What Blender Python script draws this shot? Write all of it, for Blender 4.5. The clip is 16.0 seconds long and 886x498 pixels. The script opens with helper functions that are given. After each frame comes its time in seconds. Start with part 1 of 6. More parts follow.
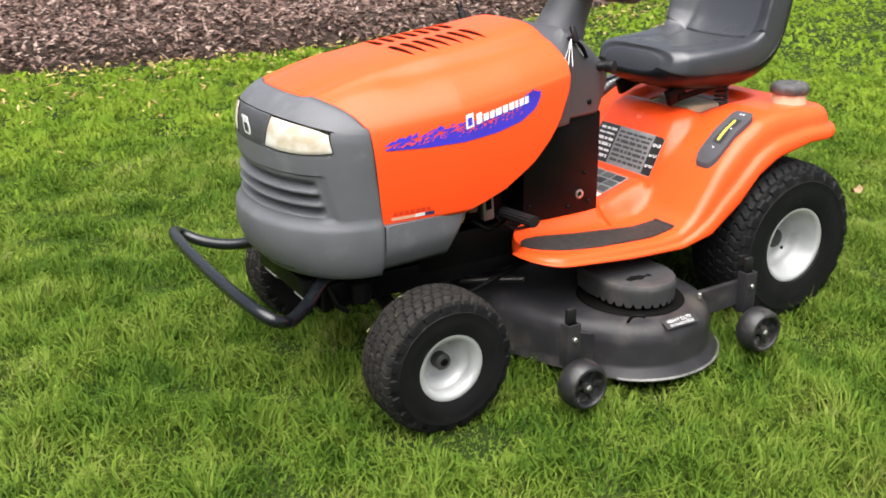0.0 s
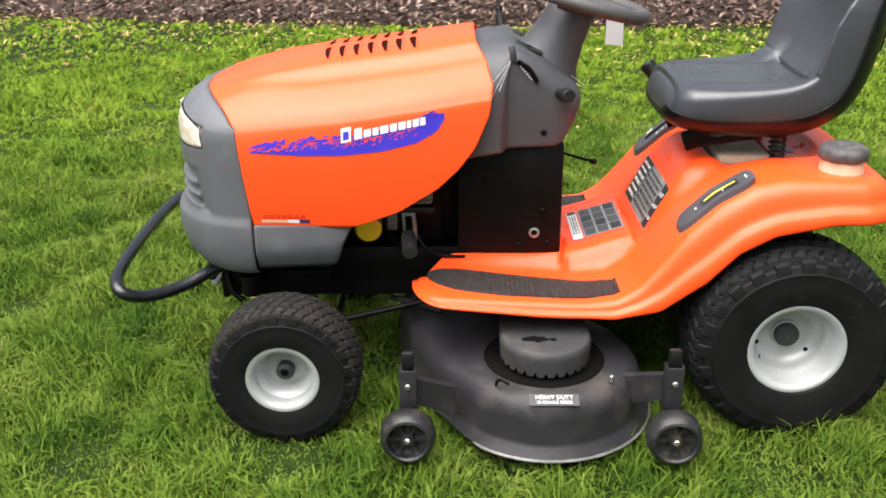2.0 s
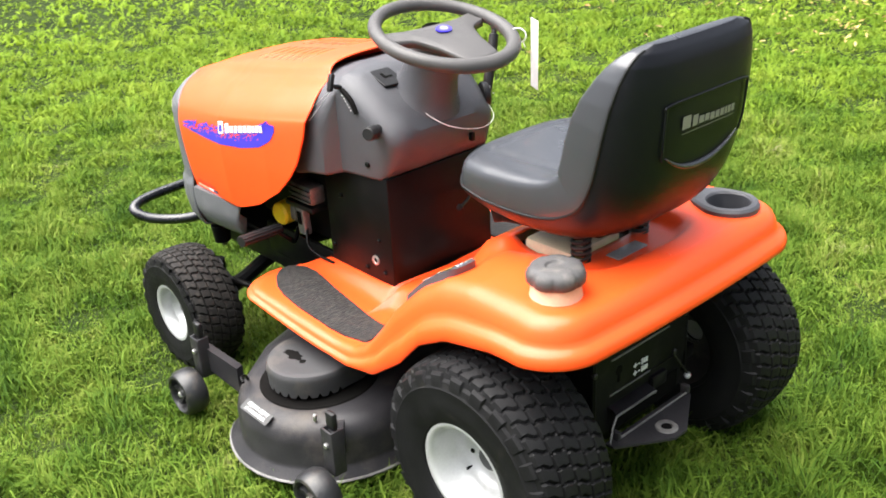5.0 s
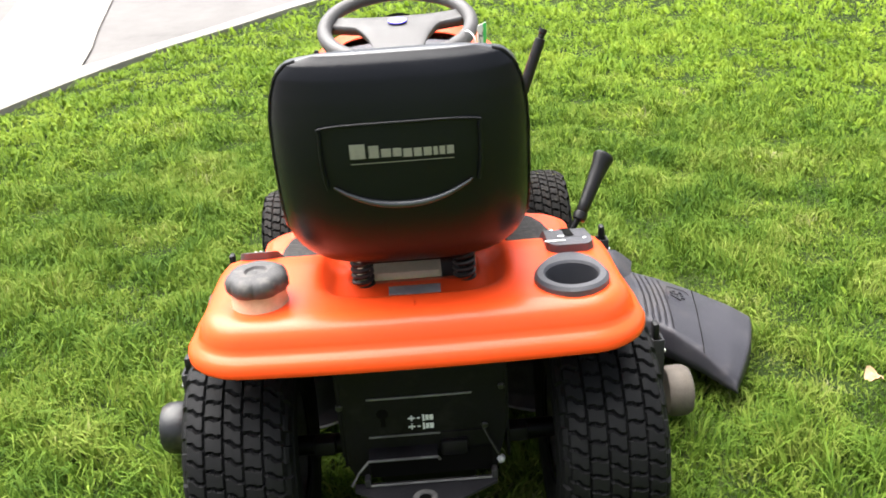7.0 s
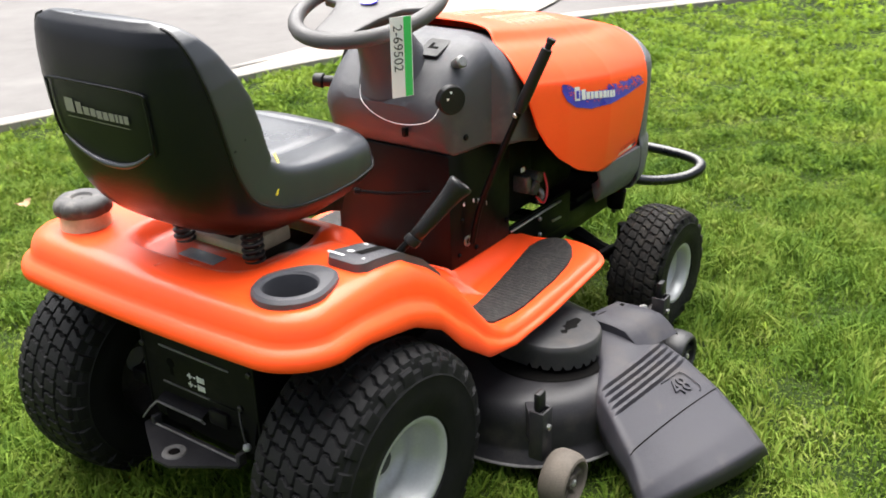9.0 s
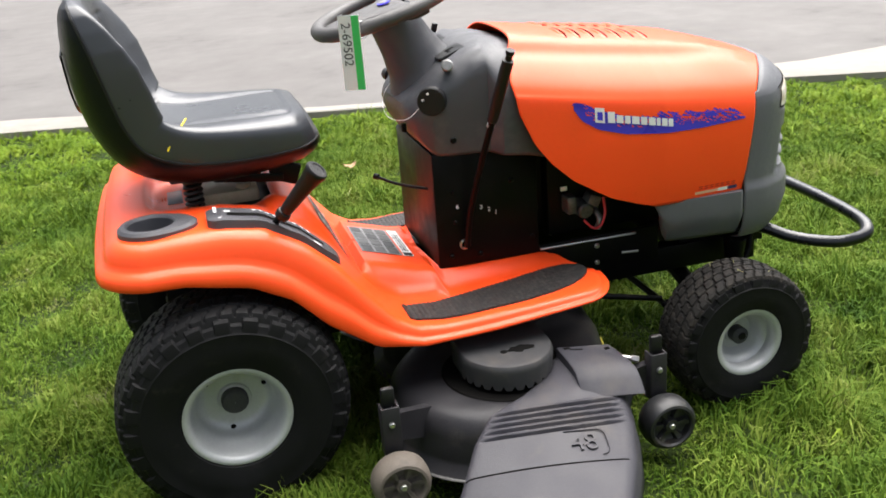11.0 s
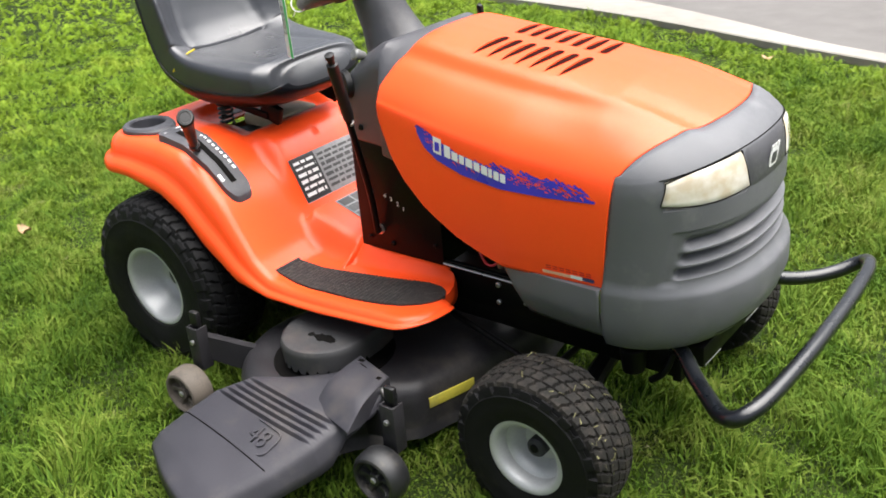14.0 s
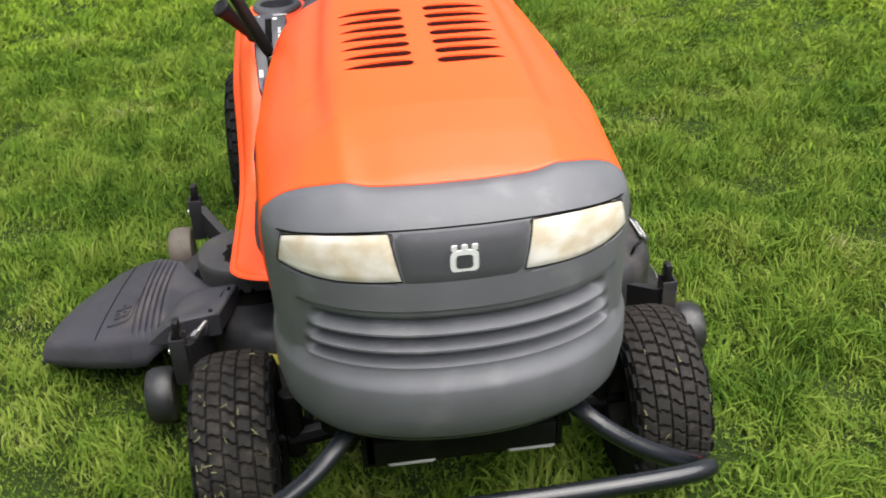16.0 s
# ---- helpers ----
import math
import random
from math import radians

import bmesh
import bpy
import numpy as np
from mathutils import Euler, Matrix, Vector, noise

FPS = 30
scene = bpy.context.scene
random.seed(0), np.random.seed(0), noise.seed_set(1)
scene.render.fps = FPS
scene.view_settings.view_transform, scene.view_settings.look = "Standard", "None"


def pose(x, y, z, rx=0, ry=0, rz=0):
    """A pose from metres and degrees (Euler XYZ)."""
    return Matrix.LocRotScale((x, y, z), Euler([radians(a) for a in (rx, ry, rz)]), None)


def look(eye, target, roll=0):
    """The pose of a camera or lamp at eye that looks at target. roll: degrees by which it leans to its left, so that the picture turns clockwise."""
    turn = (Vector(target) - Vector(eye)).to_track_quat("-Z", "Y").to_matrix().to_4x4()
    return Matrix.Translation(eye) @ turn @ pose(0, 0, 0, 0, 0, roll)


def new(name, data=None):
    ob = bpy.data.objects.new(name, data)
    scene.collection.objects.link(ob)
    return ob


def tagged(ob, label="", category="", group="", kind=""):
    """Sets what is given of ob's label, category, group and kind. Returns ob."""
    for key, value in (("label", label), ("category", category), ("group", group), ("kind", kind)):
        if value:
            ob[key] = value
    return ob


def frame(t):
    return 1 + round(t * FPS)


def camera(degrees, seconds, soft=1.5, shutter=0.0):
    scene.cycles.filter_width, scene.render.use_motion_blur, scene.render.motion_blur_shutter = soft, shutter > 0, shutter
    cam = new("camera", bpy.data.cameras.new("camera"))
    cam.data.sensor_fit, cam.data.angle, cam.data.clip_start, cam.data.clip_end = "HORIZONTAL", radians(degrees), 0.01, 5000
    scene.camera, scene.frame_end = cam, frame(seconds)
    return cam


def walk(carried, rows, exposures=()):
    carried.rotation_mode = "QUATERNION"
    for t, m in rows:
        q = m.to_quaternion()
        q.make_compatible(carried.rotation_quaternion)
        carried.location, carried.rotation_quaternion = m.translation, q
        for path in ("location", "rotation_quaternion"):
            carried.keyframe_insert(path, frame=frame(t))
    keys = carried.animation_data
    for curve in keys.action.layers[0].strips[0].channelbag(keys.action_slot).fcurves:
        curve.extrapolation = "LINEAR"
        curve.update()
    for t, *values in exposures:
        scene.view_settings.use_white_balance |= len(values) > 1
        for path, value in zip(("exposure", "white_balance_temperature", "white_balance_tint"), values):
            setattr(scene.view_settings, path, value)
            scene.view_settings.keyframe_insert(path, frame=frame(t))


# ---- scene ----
cam = camera(48.51, 16.0, 1.7, 0.25)

PATH = [
    (0, (2.370, 2.349, 1.291), (1.509, 0.893, 0.674), -0.75),
    (0.5, (2.022, 2.411, 1.316), (1.351, 0.857, 0.705), 0.78),
    (1, (1.564, 2.476, 1.307), (1.138, 0.833, 0.709), 0.92),
    (1.5, (1.215, 2.544, 1.334), (0.997, 0.874, 0.699), 0.99),
    (2, (0.828, 2.579, 1.376), (0.849, 0.911, 0.701), -0.25),
    (2.5, (0.498, 2.533, 1.474), (0.716, 0.907, 0.733), -0.04),
    (3, (0.058, 2.458, 1.515), (0.525, 0.890, 0.764), -1.36),
    (3.5, (-0.324, 2.348, 1.520), (0.360, 0.850, 0.795), -1.61),
    (4, (-0.711, 2.151, 1.588), (0.181, 0.765, 0.864), -1.62),
    (4.2, (-0.850, 2.050, 1.599), (0.119, 0.716, 0.876), -1.93),
    (6.3, (-1.703, 0.503, 1.498), (-0.131, 0.138, 0.701), -3.45),
    (6.5, (-1.759, 0.326, 1.509), (-0.152, 0.096, 0.733), -2.86),
    (7, (-1.759, -0.035, 1.476), (-0.117, -0.059, 0.739), -3.96),
    (7.5, (-1.698, -0.352, 1.474), (-0.064, -0.175, 0.741), -1.94),
    (8, (-1.582, -0.733, 1.503), (-0.008, -0.301, 0.743), -0.91),
    (8.5, (-1.431, -1.090, 1.472), (0.049, -0.397, 0.717), -0.82),
    (9, (-1.216, -1.430, 1.432), (0.114, -0.468, 0.692), -1.75),
    (9.2, (-1.087, -1.585, 1.425), (0.148, -0.501, 0.691), -2.86),
    (11.3, (0.205, -2.440, 1.336), (0.472, -0.792, 0.664), -4.76),
    (11.5, (0.377, -2.461, 1.398), (0.523, -0.816, 0.683), -5.23),
    (12, (0.775, -2.455, 1.438), (0.663, -0.815, 0.704), -5.40),
    (12.5, (1.155, -2.390, 1.477), (0.807, -0.787, 0.736), -5.45),
    (13, (1.504, -2.269, 1.484), (0.937, -0.731, 0.741), -4.57),
    (13.5, (1.881, -2.089, 1.485), (1.072, -0.670, 0.727), -4.02),
    (14, (2.201, -1.847, 1.463), (1.164, -0.593, 0.694), -4.87),
    (14.5, (2.497, -1.477, 1.464), (1.228, -0.470, 0.679), -5.64),
    (15, (2.711, -1.051, 1.465), (1.267, -0.314, 0.683), -4.69),
    (15.5, (2.803, -0.602, 1.450), (1.259, -0.149, 0.642), -3.41),
    (16, (2.776, -0.171, 1.485), (1.234, 0.005, 0.574), -2.71),
]
walk(cam, [(t, look(eye, target, roll)) for t, eye, target, roll in PATH],
     [(0.0, 1.28), (1.0, 1.41), (2.0, 1.31), (3.0, 1.25), (3.5, 1.26), (4.2, 1.60), (6.3, 2.20), (7.0, 2.09), (8.0, 1.80), (9.0, 1.83), (11.3, 1.52), (12.5, 1.50), (14.0, 1.57), (15.0, 1.47), (15.5, 1.45), (16.0, 1.18)])

# ---- world, sun, exposure ----
world = bpy.data.worlds.new("overcast_sky")
scene.world = world
world.use_nodes = True
wn = world.node_tree
sky = wn.nodes.new("ShaderNodeTexSky")
sky.sky_type, sky.sun_disc = "NISHITA", False
SUN_AZ, SUN_EL = 48.0, 70.0
sky.sun_elevation, sky.sun_rotation = radians(SUN_EL), radians(90 - SUN_AZ)
sky.air_density, sky.dust_density, sky.ozone_density = 1.0, 6.0, 0.6
hsv = wn.nodes.new("ShaderNodeHueSaturation")
hsv.inputs["Saturation"].default_value = 0.46
wn.links.new(sky.outputs[0], hsv.inputs["Color"])
wn.links.new(hsv.outputs[0], wn.nodes["Background"].inputs[0])
wn.nodes["Background"].inputs[1].default_value = 0.078
sun = new("sun", bpy.data.lights.new("sun", "SUN"))
sun.data.energy, sun.data.angle, sun.data.color = 3.3, radians(80), (1.0, 0.975, 0.95)
sun.matrix_world = look((6.19 * math.cos(radians(SUN_AZ)), 6.19 * math.sin(radians(SUN_AZ)), 17.0), (0, 0, 0))


# ---- materials ----
def mat(name, base, rough=0.5, metal=0.0, var=0.12, scale=14.0, fine=160.0, bump=0.0, coat=0.0, dirt=None, dirt_at=0.58,
        dirt_scale=9.0, rough_var=0.1, spec=0.5, coat_rough=0.15):
    """A surface with two scales of variation, bump and optional soft patches of a second colour."""
    m = bpy.data.materials.new(name)
    m.use_nodes = True
    nt = m.node_tree
    b = nt.nodes["Principled BSDF"]
    L = nt.links.new
    co = nt.nodes.new("ShaderNodeTexCoord")

    def noise_tex(s, detail=5.0, r=0.55):
        n = nt.nodes.new("ShaderNodeTexNoise")
        n.inputs["Scale"].default_value, n.inputs["Detail"].default_value, n.inputs["Roughness"].default_value = s, detail, r
        L(co.outputs["Object"], n.inputs["Vector"])
        return n

    big, small = noise_tex(scale), noise_tex(fine, 3)
    mix = nt.nodes.new("ShaderNodeMath")
    mix.operation = "ADD"
    L(big.outputs["Fac"], mix.inputs[0])
    L(small.outputs["Fac"], mix.inputs[1])
    val = nt.nodes.new("ShaderNodeMapRange")
    val.inputs["From Min"].default_value, val.inputs["From Max"].default_value = 0.7, 1.3
    val.inputs["To Min"].default_value, val.inputs["To Max"].default_value = 1 - var, 1 + var
    L(mix.outputs[0], val.inputs["Value"])
    tint = nt.nodes.new("ShaderNodeMix")
    tint.data_type, tint.blend_type = "RGBA", "MULTIPLY"
    tint.inputs["Factor"].default_value = 1.0
    tint.inputs["A"].default_value = (*base, 1)
    L(val.outputs[0], tint.inputs["B"])
    out = tint.outputs["Result"]
    if dirt:
        d = noise_tex(dirt_scale, 8, 0.65)
        ramp = nt.nodes.new("ShaderNodeMapRange")
        ramp.inputs["From Min"].default_value, ramp.inputs["From Max"].default_value = dirt_at - 0.08, dirt_at + 0.14
        L(d.outputs["Fac"], ramp.inputs["Value"])
        over = nt.nodes.new("ShaderNodeMix")
        over.data_type = "RGBA"
        L(ramp.outputs[0], over.inputs["Factor"])
        L(out, over.inputs["A"])
        over.inputs["B"].default_value = (*dirt, 1)
        out = over.outputs["Result"]
    L(out, b.inputs["Base Color"])
    rr = nt.nodes.new("ShaderNodeMapRange")
    rr.inputs["From Min"].default_value, rr.inputs["From Max"].default_value = 0.3, 0.7
    rr.inputs["To Min"].default_value, rr.inputs["To Max"].default_value = max(0.02, rough - rough_var), min(1, rough + rough_var)
    L(big.outputs["Fac"], rr.inputs["Value"])
    L(rr.outputs[0], b.inputs["Roughness"])
    b.inputs["Metallic"].default_value = metal
    b.inputs["Specular IOR Level"].default_value = spec
    if coat:
        b.inputs["Coat Weight"].default_value, b.inputs["Coat Roughness"].default_value, b.inputs["Coat IOR"].default_value = coat, coat_rough, 1.5
    if bump:
        bp = nt.nodes.new("ShaderNodeBump")
        bp.inputs["Strength"].default_value, bp.inputs["Distance"].default_value = min(1, bump), 0.002
        L(small.outputs["Fac"], bp.inputs["Height"])
        L(bp.outputs[0], b.inputs["Normal"])
    return m


ORANGE = mat("orange_paint", (1.0, 0.083, 0.014), 0.42, var=0.03, scale=5, coat=0.6, coat_rough=0.3, rough_var=0.05, spec=0.1)
PLATE = mat("worn_black_plate", (0.00525, 0.00465, 0.00585), 0.5, var=0.3, dirt=(0.0195, 0.01725, 0.01725), dirt_at=0.62, spec=0.15)
CAP_GREY = mat("weathered_cap_plastic", (0.0544, 0.052, 0.0528), 0.6, var=0.2, scale=24, fine=500, bump=0.5, dirt=(0.16, 0.144, 0.128), dirt_at=0.6, dirt_scale=22)
GREY_PLASTIC = mat("grey_plastic", (0.096, 0.099, 0.109), 0.46, var=0.10, fine=900, bump=0.35, dirt=(0.155, 0.154, 0.163), dirt_at=0.64)
DASH_GREY = mat("dash_grey_plastic", (0.053, 0.0535, 0.061), 0.46, var=0.12, fine=900, bump=0.35, dirt=(0.095, 0.092, 0.092), dirt_at=0.64)
WHEEL_GREY = mat("steering_grey", (0.060, 0.057, 0.056), 0.5, var=0.1, fine=700, bump=0.3)
SEAT_VINYL = mat("seat_vinyl", (0.034, 0.0365, 0.043), 0.30, var=0.06, scale=5, fine=900, bump=0.15, rough_var=0.04, spec=0.7)
SEAT_SHELL = mat("seat_shell_plastic", (0.00585, 0.00637, 0.008775), 0.32, var=0.12, scale=5, fine=700, bump=0.2, rough_var=0.04, spec=0.22)
BLACK = mat("black_paint", (0.003, 0.003, 0.0033), 0.4, var=0.25, dirt=(0.0084, 0.0072, 0.0066), dirt_at=0.66, spec=0.12)
BLACK_PLASTIC = mat("black_plastic", (0.00845, 0.00845, 0.0091), 0.42, var=0.2, fine=600, bump=0.2, spec=0.3)
TUBE_BLACK = mat("gloss_black_tube", (0.004, 0.0052, 0.0075), 0.3, var=0.2, coat=0.55, coat_rough=0.2, spec=0.3)
RUBBER = mat("tyre_rubber", (0.0055, 0.0055, 0.006), 0.6, var=0.3, fine=420, bump=0.5, dirt=(0.024, 0.022, 0.019), dirt_at=0.68, dirt_scale=26, spec=0.18)
RUBBER_FRONT = mat("dusty_tyre_rubber", (0.0133, 0.01235, 0.0114), 0.72, var=0.3, fine=420, bump=0.5, dirt=(0.0475, 0.04085, 0.03325), dirt_at=0.6, dirt_scale=60, spec=0.2)
RUBBER_DUSTY = mat("muddy_tyre_rubber", (0.013, 0.0122, 0.011), 0.75, var=0.4, fine=420, bump=0.6, dirt=(0.045, 0.039, 0.032), dirt_at=0.58, dirt_scale=34, spec=0.2)
CLIPPING = mat("dry_clipping", (0.16, 0.155, 0.065), 0.8, var=0.3, scale=40)
HUB = mat("dull_hub_plastic", (0.034, 0.035, 0.037), 0.55, var=0.2, dirt=(0.06, 0.055, 0.05), dirt_at=0.6, spec=0.3)
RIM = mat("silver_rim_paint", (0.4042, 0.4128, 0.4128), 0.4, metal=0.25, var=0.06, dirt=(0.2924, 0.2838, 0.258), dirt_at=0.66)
RIM_INSIDE = mat("shaded_rim_steel", (0.048, 0.0456, 0.0416), 0.7, var=0.3, dirt=(0.096, 0.088, 0.08), dirt_at=0.6, spec=0.2)
DECK = mat("grey_deck_paint", (0.023, 0.0222, 0.0245), 0.42, var=0.22, fine=260, bump=0.3, dirt=(0.062, 0.054, 0.047), dirt_at=0.60, dirt_scale=7, spec=0.25)
# scuffed pale steel for the deck rim, and painted edge highlights on the hitch
WORN_LIT_EDGE = mat("scuffed_lit_edge", (0.096, 0.092, 0.088), 0.5, var=0.3, scale=20, dirt=(0.192, 0.188, 0.18), dirt_at=0.52, dirt_scale=14)
COVER = mat("pulley_cover_plastic", (0.038, 0.038, 0.0399), 0.55, var=0.15, fine=500, bump=0.3, dirt=(0.08075, 0.07125, 0.06175), dirt_at=0.6, spec=0.3)
CHUTE = mat("chute_plastic", (0.037, 0.036, 0.0435), 0.5, var=0.15, fine=400, bump=0.3, dirt=(0.07, 0.063, 0.060), dirt_at=0.6, dirt_scale=7, spec=0.3)
GAUGE = mat("gauge_wheel_plastic", (0.0135, 0.01387, 0.015), 0.42, var=0.2, fine=300, bump=0.3, dirt=(0.075, 0.06375, 0.04875), dirt_at=0.6, dirt_scale=20)
GAUGE_DUSTY = mat("dusty_gauge_wheel", (0.102, 0.085, 0.068), 0.75, var=0.2, fine=300, bump=0.3, dirt=(0.0425, 0.03825, 0.034), dirt_at=0.6, dirt_scale=18)
MATPAD = mat("foot_mat_rubber", (0.014, 0.0135, 0.0135), 0.62, var=0.35, scale=60, fine=500, bump=0.8, dirt=(0.06, 0.054, 0.047), dirt_at=0.55, dirt_scale=110, spec=0.3)
STEEL = mat("zinc_steel", (0.495, 0.486, 0.468), 0.35, metal=0.9, var=0.15)
ALLOY = mat("cast_alloy", (0.24, 0.24, 0.235), 0.45, metal=0.6, var=0.2)
ENGINE = mat("engine_alloy", (0.2, 0.2, 0.2), 0.5, metal=0.5, var=0.3, dirt=(0.05, 0.045, 0.04), dirt_at=0.55)
CREAM = mat("cream_plastic", (0.5332, 0.4472, 0.3096), 0.45, var=0.1, dirt=(0.387, 0.3096, 0.2064), dirt_at=0.62)
WHITE = mat("white_print", (0.738, 0.738, 0.738), 0.5, var=0.03)
CARD = mat("white_card", (0.792, 0.792, 0.783), 0.55, var=0.03)
GREEN = mat("green_tag_print", (0.05, 0.55, 0.12), 0.45, var=0.05)
BLUE = mat("blue_decal", (0.045, 0.03, 0.5), 0.35, var=0.08, coat=0.3)
NAVY = mat("navy_badge", (0.03, 0.03, 0.12), 0.35, var=0.05)
RED = mat("dark_red_print", (0.55, 0.03, 0.02), 0.4, var=0.05)
SALMON = mat("pale_badge", (0.765, 0.405, 0.27), 0.4, var=0.05)
YELLOW = mat("yellow_filter", (0.8, 0.62, 0.02), 0.4, var=0.06)
YELLOW_LABEL = mat("yellow_label", (0.595, 0.51, 0.068), 0.5, var=0.1, dirt=(0.255, 0.2295, 0.085), dirt_at=0.6)
LABEL_GREY = mat("label_grey", (0.23, 0.23, 0.235), 0.4, var=0.2, dirt=(0.34, 0.34, 0.335), dirt_at=0.58)
LABEL_DARK = mat("label_dark_grey", (0.064, 0.064, 0.064), 0.45, var=0.3, scale=60)
LABEL_BLACK = mat("label_black", (0.021, 0.021, 0.021), 0.4, var=0.2)
INK = mat("label_ink", (0.05, 0.05, 0.05), 0.5, var=0.1)
PALE = mat("pale_print", (0.22, 0.215, 0.18), 0.5, var=0.1)
# near-black that puts the shade of holes, gaps and creases into the colour
HOLE_SHADE = mat("recess_shade", (0.0024, 0.0021, 0.0018), 0.85, var=0.2, spec=0.1)
VENT_SHADE = mat("vent_shadow_red", (0.0196, 0.0028, 0.0021), 0.9, var=0.2, spec=0.05)
WIRE_RED = mat("red_wire", (0.5, 0.03, 0.04), 0.4, var=0.05)
REFLECTOR = mat("lamp_reflector", (0.8, 0.78, 0.72), 0.25, metal=0.6, var=0.1, scale=40)
SPRINGM = mat("spring_steel", (0.05, 0.048, 0.045), 0.4, metal=0.7, var=0.2)

LENS = bpy.data.materials.new("yellowed_lamp_lens")
LENS.use_nodes = True
_b = LENS.node_tree.nodes["Principled BSDF"]
_n = LENS.node_tree.nodes.new("ShaderNodeTexNoise")
_n.inputs["Scale"].default_value, _n.inputs["Detail"].default_value = 1.0, 3
_c = LENS.node_tree.nodes.new("ShaderNodeTexCoord")
_m = LENS.node_tree.nodes.new("ShaderNodeMapping")
_m.inputs["Scale"].default_value = (22, 22, 26)
LENS.node_tree.links.new(_c.outputs["Object"], _m.inputs["Vector"])
LENS.node_tree.links.new(_m.outputs[0], _n.inputs["Vector"])
_r = LENS.node_tree.nodes.new("ShaderNodeValToRGB")
_r.color_ramp.elements[0].color, _r.color_ramp.elements[1].color = (0.74, 0.64, 0.49, 1), (0.97, 0.95, 0.91, 1)
_r.color_ramp.elements[0].position, _r.color_ramp.elements[1].position = 0.35, 0.65
LENS.node_tree.links.new(_n.outputs[0], _r.inputs[0])
LENS.node_tree.links.new(_r.outputs[0], _b.inputs["Base Color"])
_b.inputs["Roughness"].default_value, _b.inputs["Transmission Weight"].default_value, _b.inputs["IOR"].default_value = 0.08, 0.45, 1.2
_b.inputs["Coat Weight"].default_value = 0.4


# ---- building helpers ----
def part(name, bm, material, parent=None, label="", sharp=0.6, flip=True):
    """Links a bmesh as one mesh object under a thing or a part."""
    if flip:
        bmesh.ops.recalc_face_normals(bm, faces=bm.faces)
    for f in bm.faces:
        f.smooth = True
    for e in bm.edges:
        if len(e.link_faces) == 2 and e.calc_face_angle(0) > sharp:
            e.smooth = False
    me = bpy.data.meshes.new(name)
    bm.to_mesh(me)
    bm.free()
    for m in material if isinstance(material, (list, tuple)) else (material,):
        me.materials.append(m)
    ob = new(name, me)
    if parent is not None:
        ob.parent = parent
    if label:
        ob["label"] = label
    return ob


def lerp(x, xs, ys):
    return float(np.interp(x, xs, ys))


def grid(bm, rows, close=False, mi=None):
    """Quads between rows of points."""
    vs = [[bm.verts.new(p) for p in r] for r in rows]
    n = len(rows[0])
    for i in range(len(vs) - 1):
        for j in range(n if close else n - 1):
            k = (j + 1) % n
            f = bm.faces.new((vs[i][j], vs[i][k], vs[i + 1][k], vs[i + 1][j]))
            if mi:
                f.material_index = mi(i, j)
    return vs


def cap(bm, ring):
    bm.faces.new(ring)


def box(bm, c, s, rot=(0, 0, 0), bevel=0.004, seg=2):
    m = Matrix.LocRotScale(c, Euler([radians(a) for a in rot]), None) @ Matrix.Diagonal((*s, 1))
    got = bmesh.ops.create_cube(bm, size=1, matrix=m)
    if bevel:
        es = list({e for v in got["verts"] for e in v.link_edges})
        bmesh.ops.bevel(bm, geom=es, offset=bevel, segments=seg, profile=0.5, affect="EDGES")


def rev(bm, prof, m, seg=40, a0=0.0, a1=2 * math.pi):
    """Revolves (radius, height) points round the local z of m."""
    full = abs(a1 - a0 - 2 * math.pi) < 1e-6
    n = seg if full else seg + 1
    rows = []
    for r, h in prof:
        r = max(r, 1e-4)
        rows.append([m @ Vector((r * math.cos(a0 + (a1 - a0) * k / seg), r * math.sin(a0 + (a1 - a0) * k / seg), h)) for k in range(n)])
    return grid(bm, rows, close=full)


def along(p, q):
    """A pose at p whose z points to q."""
    d = Vector(q) - Vector(p)
    return Matrix.Translation(p) @ d.to_track_quat("Z", "Y").to_matrix().to_4x4(), d.length


def rod(bm, p, q, r, r2=None, seg=14, edge=0.002):
    m, n = along(p, q)
    r2 = r if r2 is None else r2
    rev(bm, [(0, 0), (r - edge, 0), (r, edge), (r2, n - edge), (r2 - edge, n), (0, n)], m, seg)


def smooth_line(pts, n=6):
    """Catmull-Rom through the points."""
    p = [Vector(a) for a in pts]
    p = [2 * p[0] - p[1], *p, 2 * p[-1] - p[-2]]
    out = []
    for i in range(1, len(p) - 2):
        for k in range(n):
            t = k / n
            out.append(0.5 * (2 * p[i] + (p[i + 1] - p[i - 1]) * t + (2 * p[i - 1] - 5 * p[i] + 4 * p[i + 1] - p[i + 2]) * t * t
                              + (3 * p[i] - p[i - 1] - 3 * p[i + 1] + p[i + 2]) * t ** 3))
    return [*out, p[-2]]


def tube(bm, pts, r, seg=12, n=6, closed=False, smooth=True):
    line = smooth_line(pts, n) if smooth else [Vector(a) for a in pts]
    rows, up = [], None
    for i, p in enumerate(line):
        t = (line[min(i + 1, len(line) - 1)] - line[max(i - 1, 0)]).normalized()
        up = (t.orthogonal() if up is None else up - t * up.dot(t)).normalized()
        side = t.cross(up)
        rr = r(i / (len(line) - 1)) if callable(r) else r
        rows.append([p + rr * (math.cos(a) * up + math.sin(a) * side) for a in (2 * math.pi * k / seg for k in range(seg))])
    vs = grid(bm, rows, close=True)
    if not closed:
        cap(bm, vs[0][::-1])
        cap(bm, vs[-1])


